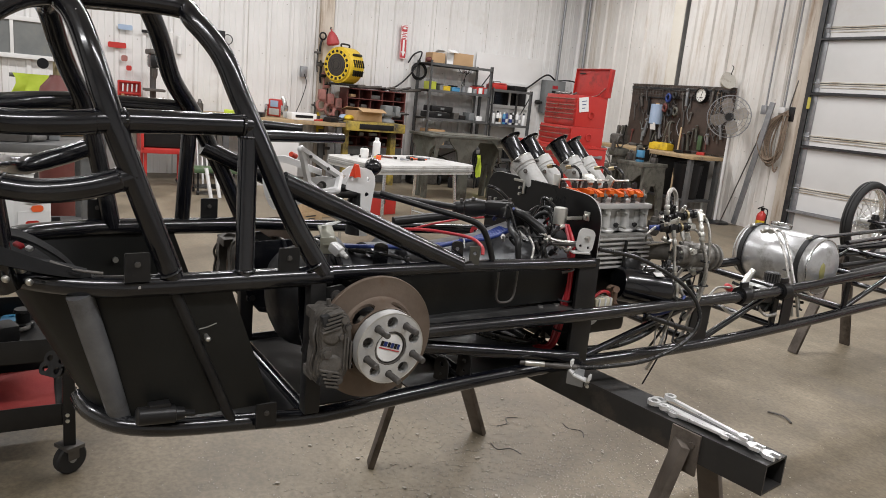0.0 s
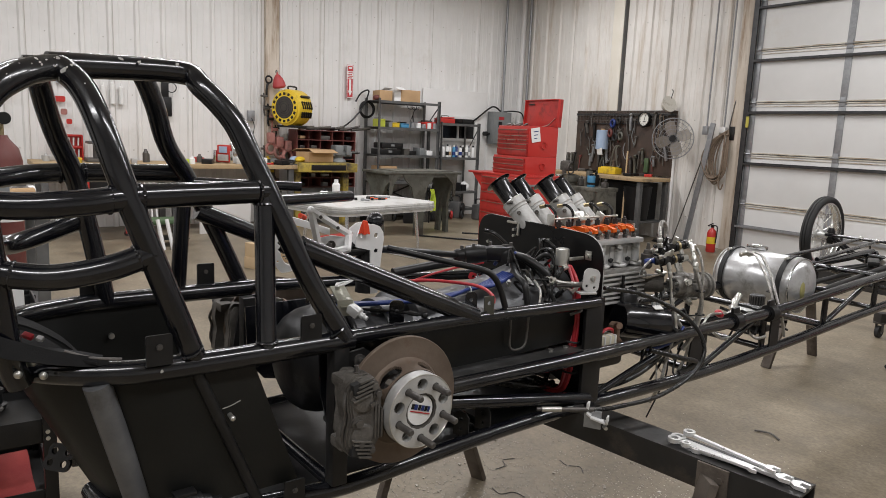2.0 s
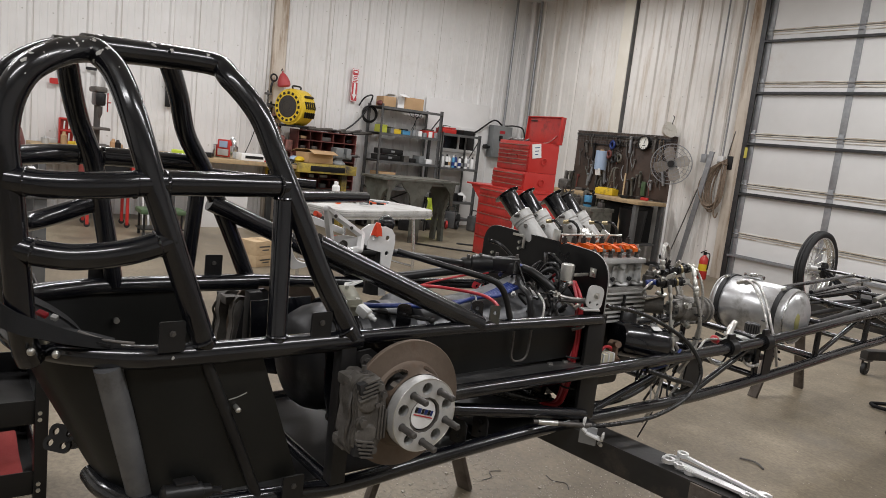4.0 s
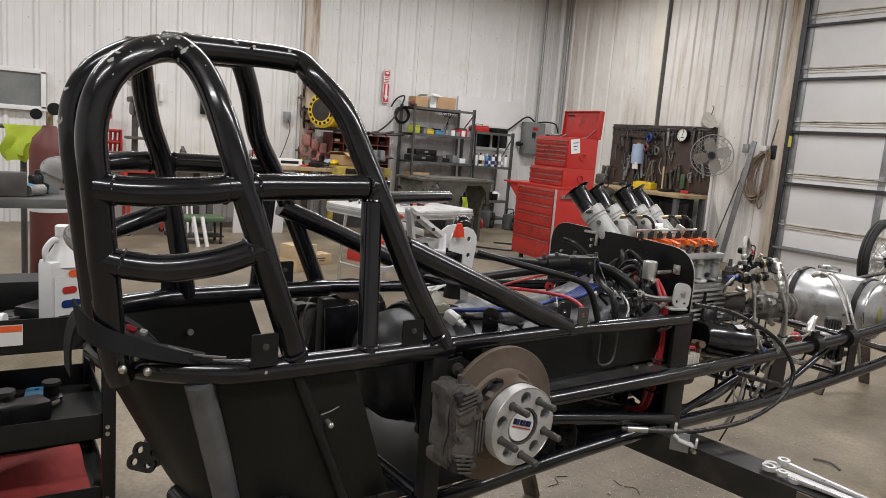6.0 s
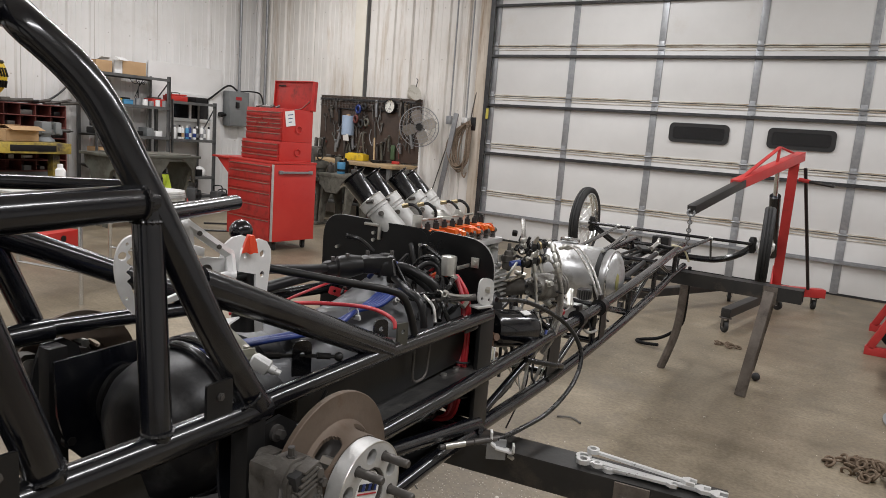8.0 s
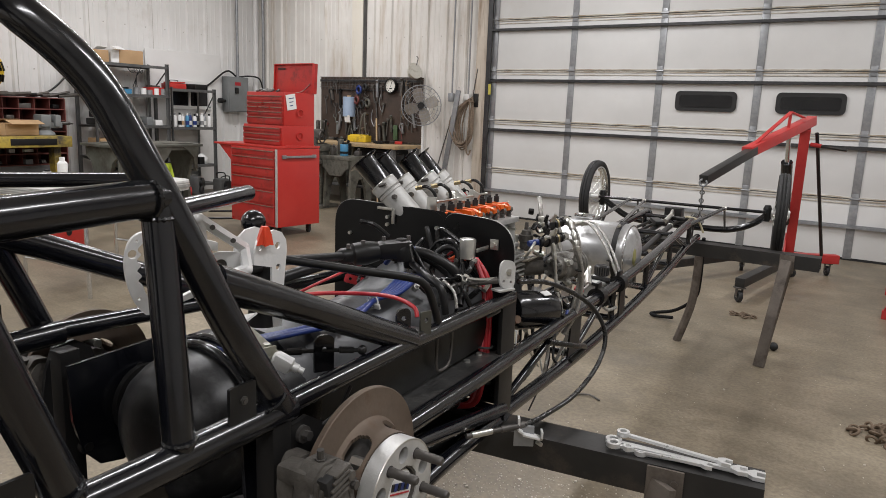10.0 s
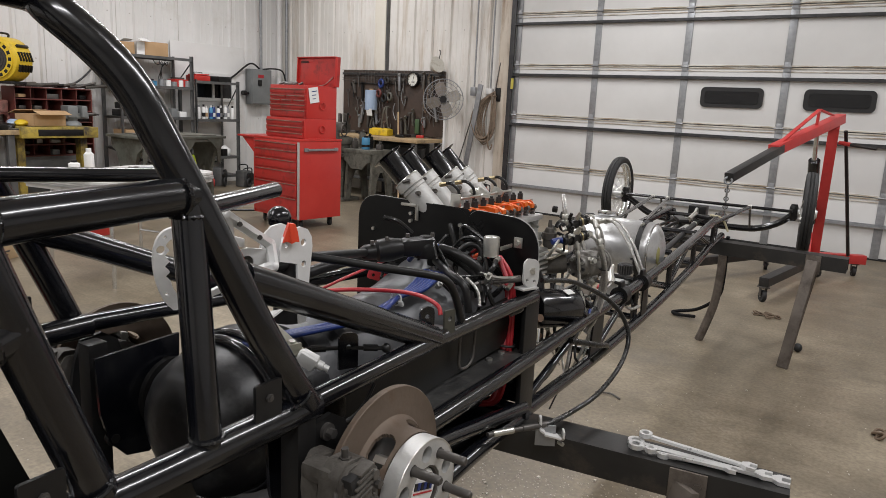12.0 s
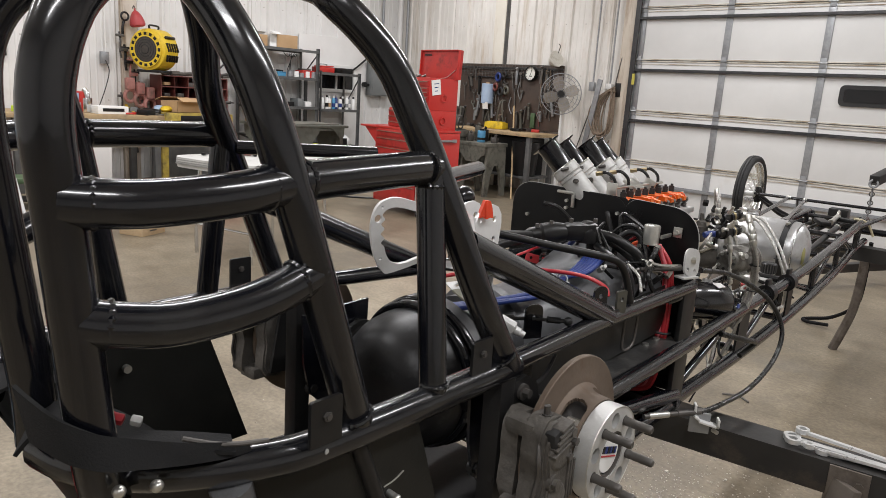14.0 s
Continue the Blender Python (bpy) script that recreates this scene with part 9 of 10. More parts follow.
# long bench along the west wall
wb = thing("west_bench", "long workbench with a worn wooden top and yellow steel end", "workbench")
part("benchtop", S().box((WF + 0.42, 2.55, 0.80), (0.78, 3.0, 0.05), bevel=0.005), WOOD, wb)
for y in (1.15, 2.5, 3.95):
    for x in (WF + 0.1, WF + 0.75):
        part("leg", S().box((x, y, 0.3875), (0.07, 0.07, 0.775), bevel=0.004), SHELFM, wb)
part("yellow_end", S().box((WF + 0.60, 4.45, 0.80), (0.5, 0.85, 0.12), bevel=0.006), mat("dirty_yellow", (0.42, 0.31, 0.05), (0.52, 0.39, 0.07), rough=0.5, scale=5, fine=70, bump=0.06, stain=(0.06, 0.05, 0.04), stain_at=0.52, stain_scale=3.5), wb, "yellow painted steel beam end")
part("beam_smear", S().box((WF + 0.852, 4.45, 0.80), (0.004, 0.5, 0.07), bevel=0.001), SATIN, wb)
for y in (4.1, 4.8):
    part("yellow_leg", S().box((WF + 0.60, y, 0.37), (0.12, 0.08, 0.74), bevel=0.004), mat("dirty_yellow", (0.42, 0.31, 0.05)), wb)
crate("cardboard_box", (WF + 0.55, 4.38, 0.862), (0.30, 0.40, 0.13), CARD, "open cardboard box on the bench", open_top=True, yaw=12)
vs = thing("bench_vise", "large grey bench vise", "vise", pose(WF + 0.45, 4.78, 0.862))
part("base", S().lathe((0, 0, 0), (0, 0, 0.09), [(0, 0.11), (0.3, 0.10), (0.6, 0.06), (1, 0.07)], 20), GREYM, vs)
part("jaw", S().box((0.0, -0.02, 0.16), (0.18, 0.12, 0.14), bevel=0.02).box((0.0, 0.12, 0.16), (0.18, 0.07, 0.14), bevel=0.02).box((0, 0.02, 0.11), (0.10, 0.34, 0.07), bevel=0.02), GREYM, vs)
part("screw", S().cyl((0, 0.15, 0.13), (0, 0.30, 0.13), 0.02, n=12).cyl((-0.1, 0.28, 0.13), (0.1, 0.28, 0.13), 0.009, n=8), STEEL, vs)
jb = thing("tabletop_jukebox", "small chrome and red arched tabletop jukebox clock", "clock radio", pose(WF + 0.45, 3.20, 0.826, 0, 0, 90 - 55))
part("arch", S().torus((0, 0, 0.16), (0, 1, 0), 0.13, 0.028, 24, 10, 180).box((-0.13, 0, 0.08), (0.05, 0.10, 0.16), bevel=0.01).box((0.13, 0, 0.08), (0.05, 0.10, 0.16), bevel=0.01), POLISH, jb)
part("cabinet", S().box((0, 0.01, 0.12), (0.21, 0.09, 0.22), bevel=0.02), RED, jb)
part("screen", S().box((0, -0.045, 0.17), (0.12, 0.012, 0.08), bevel=0.004), LBLUE, jb)
part("grille", S().box((0, -0.045, 0.07), (0.16, 0.012, 0.08), bevel=0.004), ALU, jb)
wbx = crate("carton", (WF + 0.62, 3.48, 0.826), (0.20, 0.34, 0.085), PAPER, "white parts carton with dark print on the bench", "box", yaw=4)
part("print_bar", S().box((0.1015, 0, 0.045), (0.003, 0.24, 0.035)), SATIN, wbx)
for k in range(26):
    y, x = rw.uniform(1.15, 4.0), WF + rw.uniform(0.15, 0.75)
    if 3.0 < y < 3.7:
        continue
    solo("bench_clutter", S().box((x, y, 0.825 + 0.03), (rw.uniform(0.05, 0.16), rw.uniform(0.05, 0.2), 0.06), (0, 0, rw.uniform(0, 90)), 0.008) if k % 3 else S().lathe((x, y, 0.8255), (x, y, 0.8255 + rw.uniform(0.08, 0.2)), [(0, 0.035), (0.7, 0.035), (0.8, 0.02), (1, 0.015)], 14), rw.choice((PAPER, STEEL, GREYM, YELLOW, SATIN, RED, CARD, ALU, HIVIS)), "small item lying on the long bench", "item", group="items on the long bench")
for k, (x, y, m, lb) in enumerate(((0.45, 4.13, LBLUE, "pale blue rag"), (0.58, 4.16, YELLOW, "yellow rag"), (0.40, 4.02, SATIN, "black rag"), (0.66, 3.96, SATIN, "black oily rag"))):
    solo("shop_rag", S().ball((WF + x, y, 0.86 if y < 4.03 else 0.895), 0.06, 14, 8, (1.3, 1.0 + 0.2 * k, 0.6)).ball((WF + x + 0.05, y - 0.04, 0.85 if y < 4.03 else 0.885), 0.04, 12, 8, (1.2, 1.2, 0.6)), m, lb + " crumpled on the bench", "rag")
for k in range(10):
    x, y = WF + rc.uniform(0.42, 0.80), rc.uniform(3.72, 4.04)
    solo("bench_tool", S().cyl((x, y, 0.836), (x + rc.uniform(-0.08, 0.08), y + rc.uniform(-0.14, 0.14), 0.836), rc.uniform(0.008, 0.012), n=8).box((x, y, 0.838), (0.03, 0.05, 0.026), (0, 0, rc.uniform(0, 90)), 0.004), rc.choice((STEEL, RED, CAST, SATIN, YELLOW)), "hand tool lying on the long bench", "tool", group="tools on the long bench")
# red rack with bottles and drill press
rr = thing("bottle_rack", "red plastic rack holding white tubes", "rack", pose(WF + 0.14, 1.49, 0.826))
part("back", S().box((-0.03, 0, 0.145), (0.02, 0.24, 0.29), bevel=0.006), RED, rr)
for z in (0.0125, 0.15, 0.285):
    part("rail", S().box((0.0, 0, z), (0.08, 0.25, 0.025), bevel=0.006), RED, rr)
for y in (-0.12, 0.12):
    part("side", S().box((0.0, y, 0.145), (0.08, 0.018, 0.29), bevel=0.006), RED, rr)
for k in range(4):
    for j in range(2):
        part("tube", S().cyl((0.035, -0.075 + 0.05 * k, 0.035 + 0.135 * j), (0.035, -0.070 + 0.05 * k, 0.125 + 0.135 * j), 0.009, n=10), PLASTW, rr)
dp = thing("drill_press", "dark green bench drill press", "drill press", pose(WF + 0.40, 1.72, 0.826))
part("column", S().cyl((0, 0, 0), (0, 0, 0.62), 0.035, n=16), STEEL, dp)
part("head", S().box((0.07, 0, 0.55), (0.30, 0.11, 0.15), bevel=0.03), SATIN, dp)
part("belt_cover", S().box((0.02, 0, 0.655), (0.36, 0.14, 0.06), bevel=0.02), CAST, dp)
part("chuck", S().lathe((0.16, 0, 0.47), (0.16, 0, 0.34), [(0, 0.03), (0.6, 0.03), (1, 0.012)], 14), STEEL, dp)
part("table", S().box((0.10, 0, 0.22), (0.24, 0.22, 0.03), bevel=0.006), CAST, dp)
part("foot", S().box((0.05, 0, 0.02), (0.34, 0.24, 0.04), bevel=0.008), CAST, dp)
for k in range(3):
    a = radians(120 * k)
    part("feed_handle", S().cyl((0.10, 0.09, 0.52), (0.10 + 0.12 * math.cos(a), 0.10, 0.52 + 0.12 * math.sin(a)), 0.007, n=8), RED, dp)
hg = solo("hanging_brush", S().box((WF + 0.03, 2.58, 1.72), (0.03, 0.09, 0.24), bevel=0.006).box((WF + 0.03, 2.60, 1.50), (0.035, 0.12, 0.24), bevel=0.01).torus((WF + 0.03, 2.66, 1.74), (1, 0, 0), 0.06, 0.006, 18, 6), SATIN, "long black brush hung on the wall", "brush")
for k, (y, z, w, h, m) in enumerate(((1.46, 1.74, 0.16, 0.06, LBLUE), (1.37, 1.525, 0.20, 0.065, RED), (1.70, 1.72, 0.12, 0.035, SATIN), (1.45, 1.38, 0.07, 0.07, FADED), (1.50, 1.27, 0.06, 0.06, RED))):
    solo("decal", S().plate(round_rect(w, h, h * 0.3), pose(WF + 0.027, y, z, 90, 0, 90), 0.003), m, "faded sticker on the wall", "sticker", group="stickers on the wall")
for k in range(4):
    solo("sealant_tube", S().lathe((WX + 0.04, 1.78 + 0.10 * k, 1.50), (WX + 0.04, 1.78 + 0.10 * k, 1.80 - 0.05 * (k % 2)), [(0, 0.03), (0.8, 0.03), (0.85, 0.012), (1, 0.005)], 12), PLASTW, "pale sealant tube hung on the wall", "tube", group="tubes on the wall")
ct = thing("red_cart", "red steel shop cart, its shaded opening drawn as a black block", "cart", pose(WF + 0.95, 1.75, 0))
part("body", S().box((0, 0, 0.40), (0.40, 0.50, 0.06), bevel=0.006).box((0, 0, 0.75), (0.40, 0.50, 0.12), bevel=0.008).box((-0.18, 0, 0.56), (0.03, 0.50, 0.30)).box((0, 0.235, 0.56), (0.40, 0.03, 0.30)).box((0, -0.235, 0.56), (0.40, 0.03, 0.30)), RED, ct)
# solid black block stands for the shade in the cart's opening
part("bay", S().box((0.0, 0, 0.56), (0.30, 0.42, 0.24), bevel=0.004), SATIN, ct)
for x, y in ((-0.15, -0.2), (0.15, -0.2), (-0.15, 0.2), (0.15, 0.2)):
    part("leg", S().box((x, y, 0.20), (0.03, 0.03, 0.34)), RED, ct)
    part("wheel", S().cyl((x - 0.012, y, 0.03), (x + 0.012, y, 0.03), 0.03, n=14), RUBBER, ct)
# low green creeper seat
stl = thing("low_stool", "low green stool on steel legs", "stool", pose(-7.94, 2.19, 0))
part("seat", S().box((0, 0, 0.265), (0.30, 0.46, 0.05), bevel=0.015), GREENP, stl)
for x in (-0.12, 0.12):
    for y in (-0.19, 0.19):
        part("leg", S().cyl((x, y, 0.03), (x, y, 0.24), 0.012, n=8), SATIN, stl)
        part("wheel", S().cyl((x, y - 0.012, 0.025), (x, y + 0.012, 0.025), 0.025, n=12), RUBBER, stl)
part("tray", S().box((0, 0, 0.08), (0.28, 0.44, 0.012)), SATIN, stl)
for k in range(3):
    solo("steel_pipe", S().cyl((-8.30, 2.10 + 0.055 * k, 0.0), (-8.62, 2.13 + 0.05 * k, 0.62), 0.013, n=12), ALU, "bright steel pipe leaning on the bench", "pipe", group="steel pipes")

# steel welding table before the racks
wt = thing("welding_table", "heavy grey-green steel table with curved legs", "table", pose(-7.95, 5.30, 0, 0, 0, 0))
part("tabletop", S().box((0, 0, 0.80), (0.62, 1.15, 0.03), bevel=0.004), BENCHM, wt)
for y in (-0.50, 0.50):
    part("leg_frame", S().plate([(-0.30, 0.785), (0.30, 0.785), (0.29, 0.68), (0.20, 0.62), (0.12, 0.4), (0.14, 0.0), (0.05, 0.0), (0.02, 0.45), (-0.02, 0.45), (-0.05, 0.0), (-0.14, 0.0), (-0.12, 0.4), (-0.20, 0.62), (-0.29, 0.68)], pose(0, y + 0.02, 0, 90), 0.04), BENCHM, wt)
part("side_plate", S().plate([(-0.24, 0.785), (0.24, 0.785), (0.21, 0.72), (0.13, 0.62), (0.09, 0.42), (0.09, 0.0), (-0.05, 0.0), (-0.05, 0.42), (-0.10, 0.62), (-0.20, 0.72)], pose(0.27, -0.08, 0, 90, 0, 90), 0.03), BENCHM, wt)
for y, w in ((-0.5, 1), (0.5, -1)):
    part("gusset", S().plate([(0, 0.785), (w * 0.20, 0.785), (w * 0.12, 0.74), (w * 0.05, 0.66), (w * 0.03, 0.5), (0, 0.5)][::w], pose(0.27, y, 0, 90, 0, 90), 0.03), BENCHM, wt)
part("apron", S().box((0.27, 0, 0.765), (0.03, 1.05, 0.04), bevel=0.003), BENCHM, wt)
part("hatch_rim", S().box((0.0, 0.05, 0.82), (0.5, 0.85, 0.012), bevel=0.002), OLIVE, wt)
for k in range(9):
    x, y, h = -8.95 + rw.uniform(-0.2, 0.25), 5.3 + 0.26 * k, rw.uniform(0.12, 0.30)
    eq = thing("floor_clutter", "dark greasy equipment stored on the floor", "equipment", pose(x, y, 0, 0, 0, rw.uniform(0, 90)), group="stored equipment")
    part("body", S().box((0, 0, h / 2), (rw.uniform(0.14, 0.26), rw.uniform(0.12, 0.2), h), bevel=0.03), rw.choice((SATIN, CAST, STEEL, SATIN, SHELFM)), eq)
    part("motor", S().cyl((-0.10, 0.02, h * 0.6), (0.12, 0.03, h * 0.62), h * 0.28, n=16), rw.choice((STEEL, SATIN, OLIVE)), eq)
    part("wheel", S().torus((0.13, -0.05, 0.07), (1, 0.1, 0), 0.05, 0.018, 20, 8), rw.choice((RUBBER, RUBBER, REDD)), eq)
    part("handle", S().tube([(-0.06, 0, h), (-0.07, 0, h + 0.07), (0.06, 0, h + 0.08), (0.07, 0, h)], 0.009, n=8, smooth=3), SATIN, eq)
cl_rows = [[(-8.72 + 0.03 * math.sin(1.3 * a + 0.5 * b), 6.10 + 0.30 * a / 8 + 0.012 * math.sin(1.1 * b), 0.50 - 0.045 * b - 0.012 * abs(math.sin(1.7 * a)) * b / 3) for a in range(9)] for b in range(8)]
hv = sheet("hi_vis_vest", cl_rows, HIVIS, "", 0.006)
hv.parent = None
tagged(hv, "crumpled yellow-green vest hung over a stand by the rack", "vest")
solo("vest_rack", S().cyl((-8.72, 6.06, 0.505), (-8.72, 6.44, 0.505), 0.010, n=8).cyl((-8.72, 6.10, 0.0), (-8.72, 6.10, 0.505), 0.010, n=8).cyl((-8.72, 6.40, 0.0), (-8.72, 6.40, 0.505), 0.010, n=8), SATIN, "low black steel stand by the rack", "stand")
for k in range(1):
    solo("extension_lead", S().tube([(-7.6 + 0.2 * k, 5.2, 0.012), (-7.1, 5.6 + 0.1 * k, 0.012), (-6.9, 6.0, 0.012), (-7.3, 6.2 - 0.1 * k, 0.012), (-7.6, 5.9, 0.012)], 0.011, n=6, smooth=6), SATIN, "black extension lead lying on the floor", "extension lead")

# white folding table
TABLEM = mat("table_white", (0.54, 0.54, 0.52), (0.68, 0.68, 0.66), rough=0.38, scale=6, fine=80, bump=0.05, stain=(0.30, 0.28, 0.25), stain_at=0.60, stain_scale=8)
ft = thing("folding_table", "white plastic folding table littered with tools", "table", pose(-5.35, 3.19, 0, 0, 0, 13))
part("tabletop", S().plate(round_rect(0.76, 1.12, 0.14), pose(0, 0, 0.68), 0.042), TABLEM, ft)
for k in range(3):
    part("rim_rib", S().plate(round_rect(0.772 - 0.004 * k, 1.132 - 0.004 * k, 0.14), pose(0, 0, 0.672 + 0.015 * k), 0.006), mat("grey_edge", (0.34, 0.34, 0.33), (0.46, 0.46, 0.45), rough=0.35, metal=0.4), ft)
part("rim", S().plate(round_rect(0.75, 1.11, 0.13), pose(0, 0, 0.650), 0.025), TABLEM, ft)
for y in (-0.40, 0.40):
    for x in (-0.28, 0.28):
        part("leg", S().tube([(x * 0.9, y * 0.95, 0.66), (x, y, 0.30), (x, y, 0.0)], 0.014, n=10), POLISH, ft)
    part("leg_brace", S().cyl((-0.29, y, 0.22), (0.29, y, 0.22), 0.010, n=8), POLISH, ft)
TM = pose(-5.35, 3.19, 0.7225, 0, 0, 13)
for k in range(16):
    x, y = rw.uniform(-0.32, 0.05), rw.uniform(-0.35, 0.30)
    L = rw.uniform(0.05, 0.15)
    a = rw.uniform(0, 3.14)
    solo("table_tool", S().cyl((x, y, 0.009), (x + L * math.cos(a), y + L * math.sin(a), 0.009), rw.uniform(0.005, 0.009), n=8).box((x, y, 0.011), (0.028, 0.024, 0.02), (0, 0, math.degrees(a)), 0.005), (STEEL, SATIN, SATIN, GALV, SATIN, STEEL, CAST, ORANGEP, STEEL, SATIN, YELLOW, GALV, SATIN, MAROON, STEEL, SATIN)[k], "hand tool lying on the folding table", "tool", group="tools on the folding table", m=TM)
for x, y, r, h, m, cp in ((-0.16, -0.16, 0.033, 0.15, PLASTW, PLASTW), (-0.14, -0.30, 0.036, 0.085, PAPER, SATIN), (-0.02, -0.24, 0.022, 0.04, ORANGEP, SATIN)):
    p = TM @ Vector((x, y, 0))
    can_of(p.x, p.y, p.z, r, h, m, "bottle standing on the folding table", cp, "bottle", "bottles on the folding table")
rbx = crate("red_case", (-6.75, 3.62, 0.0), (0.22, 0.40, 0.20), RED, "red metal case on the floor", "case", yaw=20)
part("latch", S().cyl((0.112, 0, 0.14), (0.118, 0, 0.14), 0.03, n=14), SATIN, rbx)
PTAPE = mat("parcel_tape", (0.5, 0.36, 0.2), (0.55, 0.4, 0.24), rough=0.3)
PALEC = mat("pale_carton", (0.50, 0.36, 0.21), (0.60, 0.45, 0.28), rough=0.8, scale=5, fine=150, bump=0.08, stain=(0.34, 0.23, 0.13), stain_at=0.64, stain_scale=7)
for k, (x, y, z, w, h, yaw) in enumerate(((-6.37, 2.70, 0.0, 0.26, 0.105, 24), (-6.37, 2.70, 0.1055, 0.25, 0.13, 21), (-6.62, 3.0, 0.0, 0.20, 0.10, 10))):
    bx_ = crate("cardboard_box", (x, y, z), (w * 0.9, w, h), PALEC, "closed cardboard carton with dark print", yaw=yaw, group="cartons on the floor")
    part("tape", S().box((0, 0, h + 0.001), (w * 0.9, 0.04, 0.002)), PTAPE, bx_)
    part("lid_gap", S().box((0, 0.022, h + 0.0012), (w * 0.88, 0.003, 0.0022)), SATIN, bx_)
    for q in range(2):
        part("print_mark", S().box((w * 0.452, -0.02 + 0.01 * q, h * (0.62 - 0.24 * q)), (0.003, w * (0.5 - 0.2 * q), 0.012)), STEEL, bx_)
solo("white_board", S().box((-8.60, 3.05, 0.31), (0.03, 0.62, 0.62), (0, 4, 0), 0.004), WALLM, "stained white board leaning below the bench", "board")

# black bench and gas cylinder towards the office
gb = thing("black_bench", "dark steel bench piled with engine parts", "workbench", pose(-4.75, 0.05, 0))
part("benchtop", S().box((0, 0, 0.80), (0.75, 1.5, 0.05), bevel=0.006), SHELFM, gb)
part("lower_shelf", S().box((0, 0, 0.28), (0.68, 1.4, 0.03)), SHELFM, gb)
for x in (-0.33, 0.33):
    for y in (-0.68, 0.68):
        part("leg", S().box((x, y, 0.387), (0.06, 0.06, 0.775), bevel=0.004), SHELFM, gb)
rbp = random.Random(17)
for k in range(34):
    y, x = 0.05 - 0.66 + 1.32 * ((k * 0.618) % 1.0), -4.75 + rbp.uniform(-0.3, 0.3)
    h = rbp.uniform(0.04, 0.17)
    if k % 3 == 0:
        shape = S().lathe((x, y, 0.8255), (x, y, 0.8255 + h), [(0, 0.045), (0.4, 0.05), (0.5, 0.032), (0.9, 0.034), (1, 0.028)], 16)
    elif k % 3 == 1:
        shape = S().box((x, y, 0.8255 + h / 2), (rbp.uniform(0.06, 0.16), rbp.uniform(0.06, 0.2), h), (0, 0, rbp.uniform(0, 90)), 0.012)
    else:
        shape = S().cyl((x, y, 0.8555), (x + rbp.uniform(-0.1, 0.1), y + rbp.uniform(0.05, 0.14), 0.8555), 0.03, n=16)
    solo("bench_piece", shape, rbp.choice((ALU, CAST, PAPER, CARD, STEEL, PLASTW, SATIN, GREYM, BLUE, CAST_ALU)), "engine piece on the black bench", "engine part", group="pieces on the black bench")
gc = thing("gas_cylinder", "tall maroon welding gas cylinder with a brass valve", "gas cylinder", pose(-5.55, 0.62, 0))
part("bottle", S().lathe((0, 0, 0), (0, 0, 1.18), [(0, 0.11), (0.03, 0.12), (0.86, 0.12), (0.93, 0.10), (0.98, 0.05), (1, 0.04)], 28), MAROON, gc)
part("valve", S().cyl((0, 0, 1.18), (0, 0, 1.27), 0.022, n=12).box((0.03, 0, 1.24), (0.10, 0.03, 0.03), bevel=0.006), mat("brass", (0.45, 0.33, 0.12), (0.55, 0.42, 0.18), rough=0.35, metal=0.9), gc)
part("gauge", S().cyl((0.08, 0.02, 1.29), (0.11, 0.02, 1.29), 0.04, n=16).cyl((0.05, -0.08, 1.25), (0.08, -0.08, 1.25), 0.035, n=16), SATIN, gc)
for z in (0.62, 0.72):
    part("band", S().lathe((0, 0, z), (0, 0, z + 0.05), [(0, 0.1212), (1, 0.1212)], 28, cap=False), PAPER, gc)
vest_rows = [[(-5.76 + 0.05 * math.sin(1.4 * a + 0.6 * b) * (b / 6), 0.36 + 0.26 * a / 8 + 0.02 * math.sin(b), 1.17 - 0.035 * b - 0.02 * abs(math.sin(1.9 * a)) * b / 3) for a in range(9)] for b in range(7)]
vest = sheet("safety_vest", vest_rows, HIVIS, "", 0.006)
vest.parent = None
tagged(vest, "bright yellow-green safety vest hung behind the bench", "vest")
solo("vest_stand", S().cyl((-5.80, 0.48, 0.0), (-5.80, 0.48, 1.16), 0.02, n=10).box((-5.80, 0.48, 0.01), (0.4, 0.4, 0.02)).cyl((-5.775, 0.34, 1.155), (-5.775, 0.64, 1.155), 0.014, n=8), SHELFM, "dark steel stand behind the bench", "stand")

# ---- black utility cart beside the cockpit ----
uc = thing("utility_cart", "black steel three-tier utility cart loaded with parts", "utility cart", pose(-2.282, 0.545, 0))
CWX, CWY = 0.46, 0.85
for x in (-CWX, 0):
    for y in (-CWY, 0):
        part("post", S().box((x, y, 0.41), (0.035, 0.035, 0.62), bevel=0.003), SATIN, uc)
        caster(uc, x, y, 0.10, 0.05, 30)
for z, h in ((0.17, 0.07), (0.385, 0.07), (0.65, 0.09)):
    part("tray", S().box((-CWX / 2, -CWY / 2, z), (CWX, CWY, 0.008)), SATIN, uc)
    for c, s in (((0.003, -CWY / 2, z + h / 2), (0.006, CWY, h)), ((-CWX - 0.003, -CWY / 2, z + h / 2), (0.006, CWY, h)), ((-CWX / 2, 0.003, z + h / 2), (CWX, 0.006, h)), ((-CWX / 2, -CWY - 0.003, z + h / 2), (CWX, 0.006, h))):
        part("tray_lip", S().box(c, s, bevel=0.002), SATIN, uc)
for y in (0.0,):
    for z in (0.42, 0.40, 0.205, 0.185, 0.695, 0.675):
        part("rivet", S().cyl((0.016, -0.005, z), (0.022, -0.005, z), 0.006, n=10), ZINC, uc)
part("warning_label", S().box((0.0075, -0.255, 0.70), (0.002, 0.10, 0.055)), PAPER, uc)
part("warning_label", S().box((0.009, -0.255, 0.718), (0.002, 0.096, 0.016)), ORANGEP, uc)
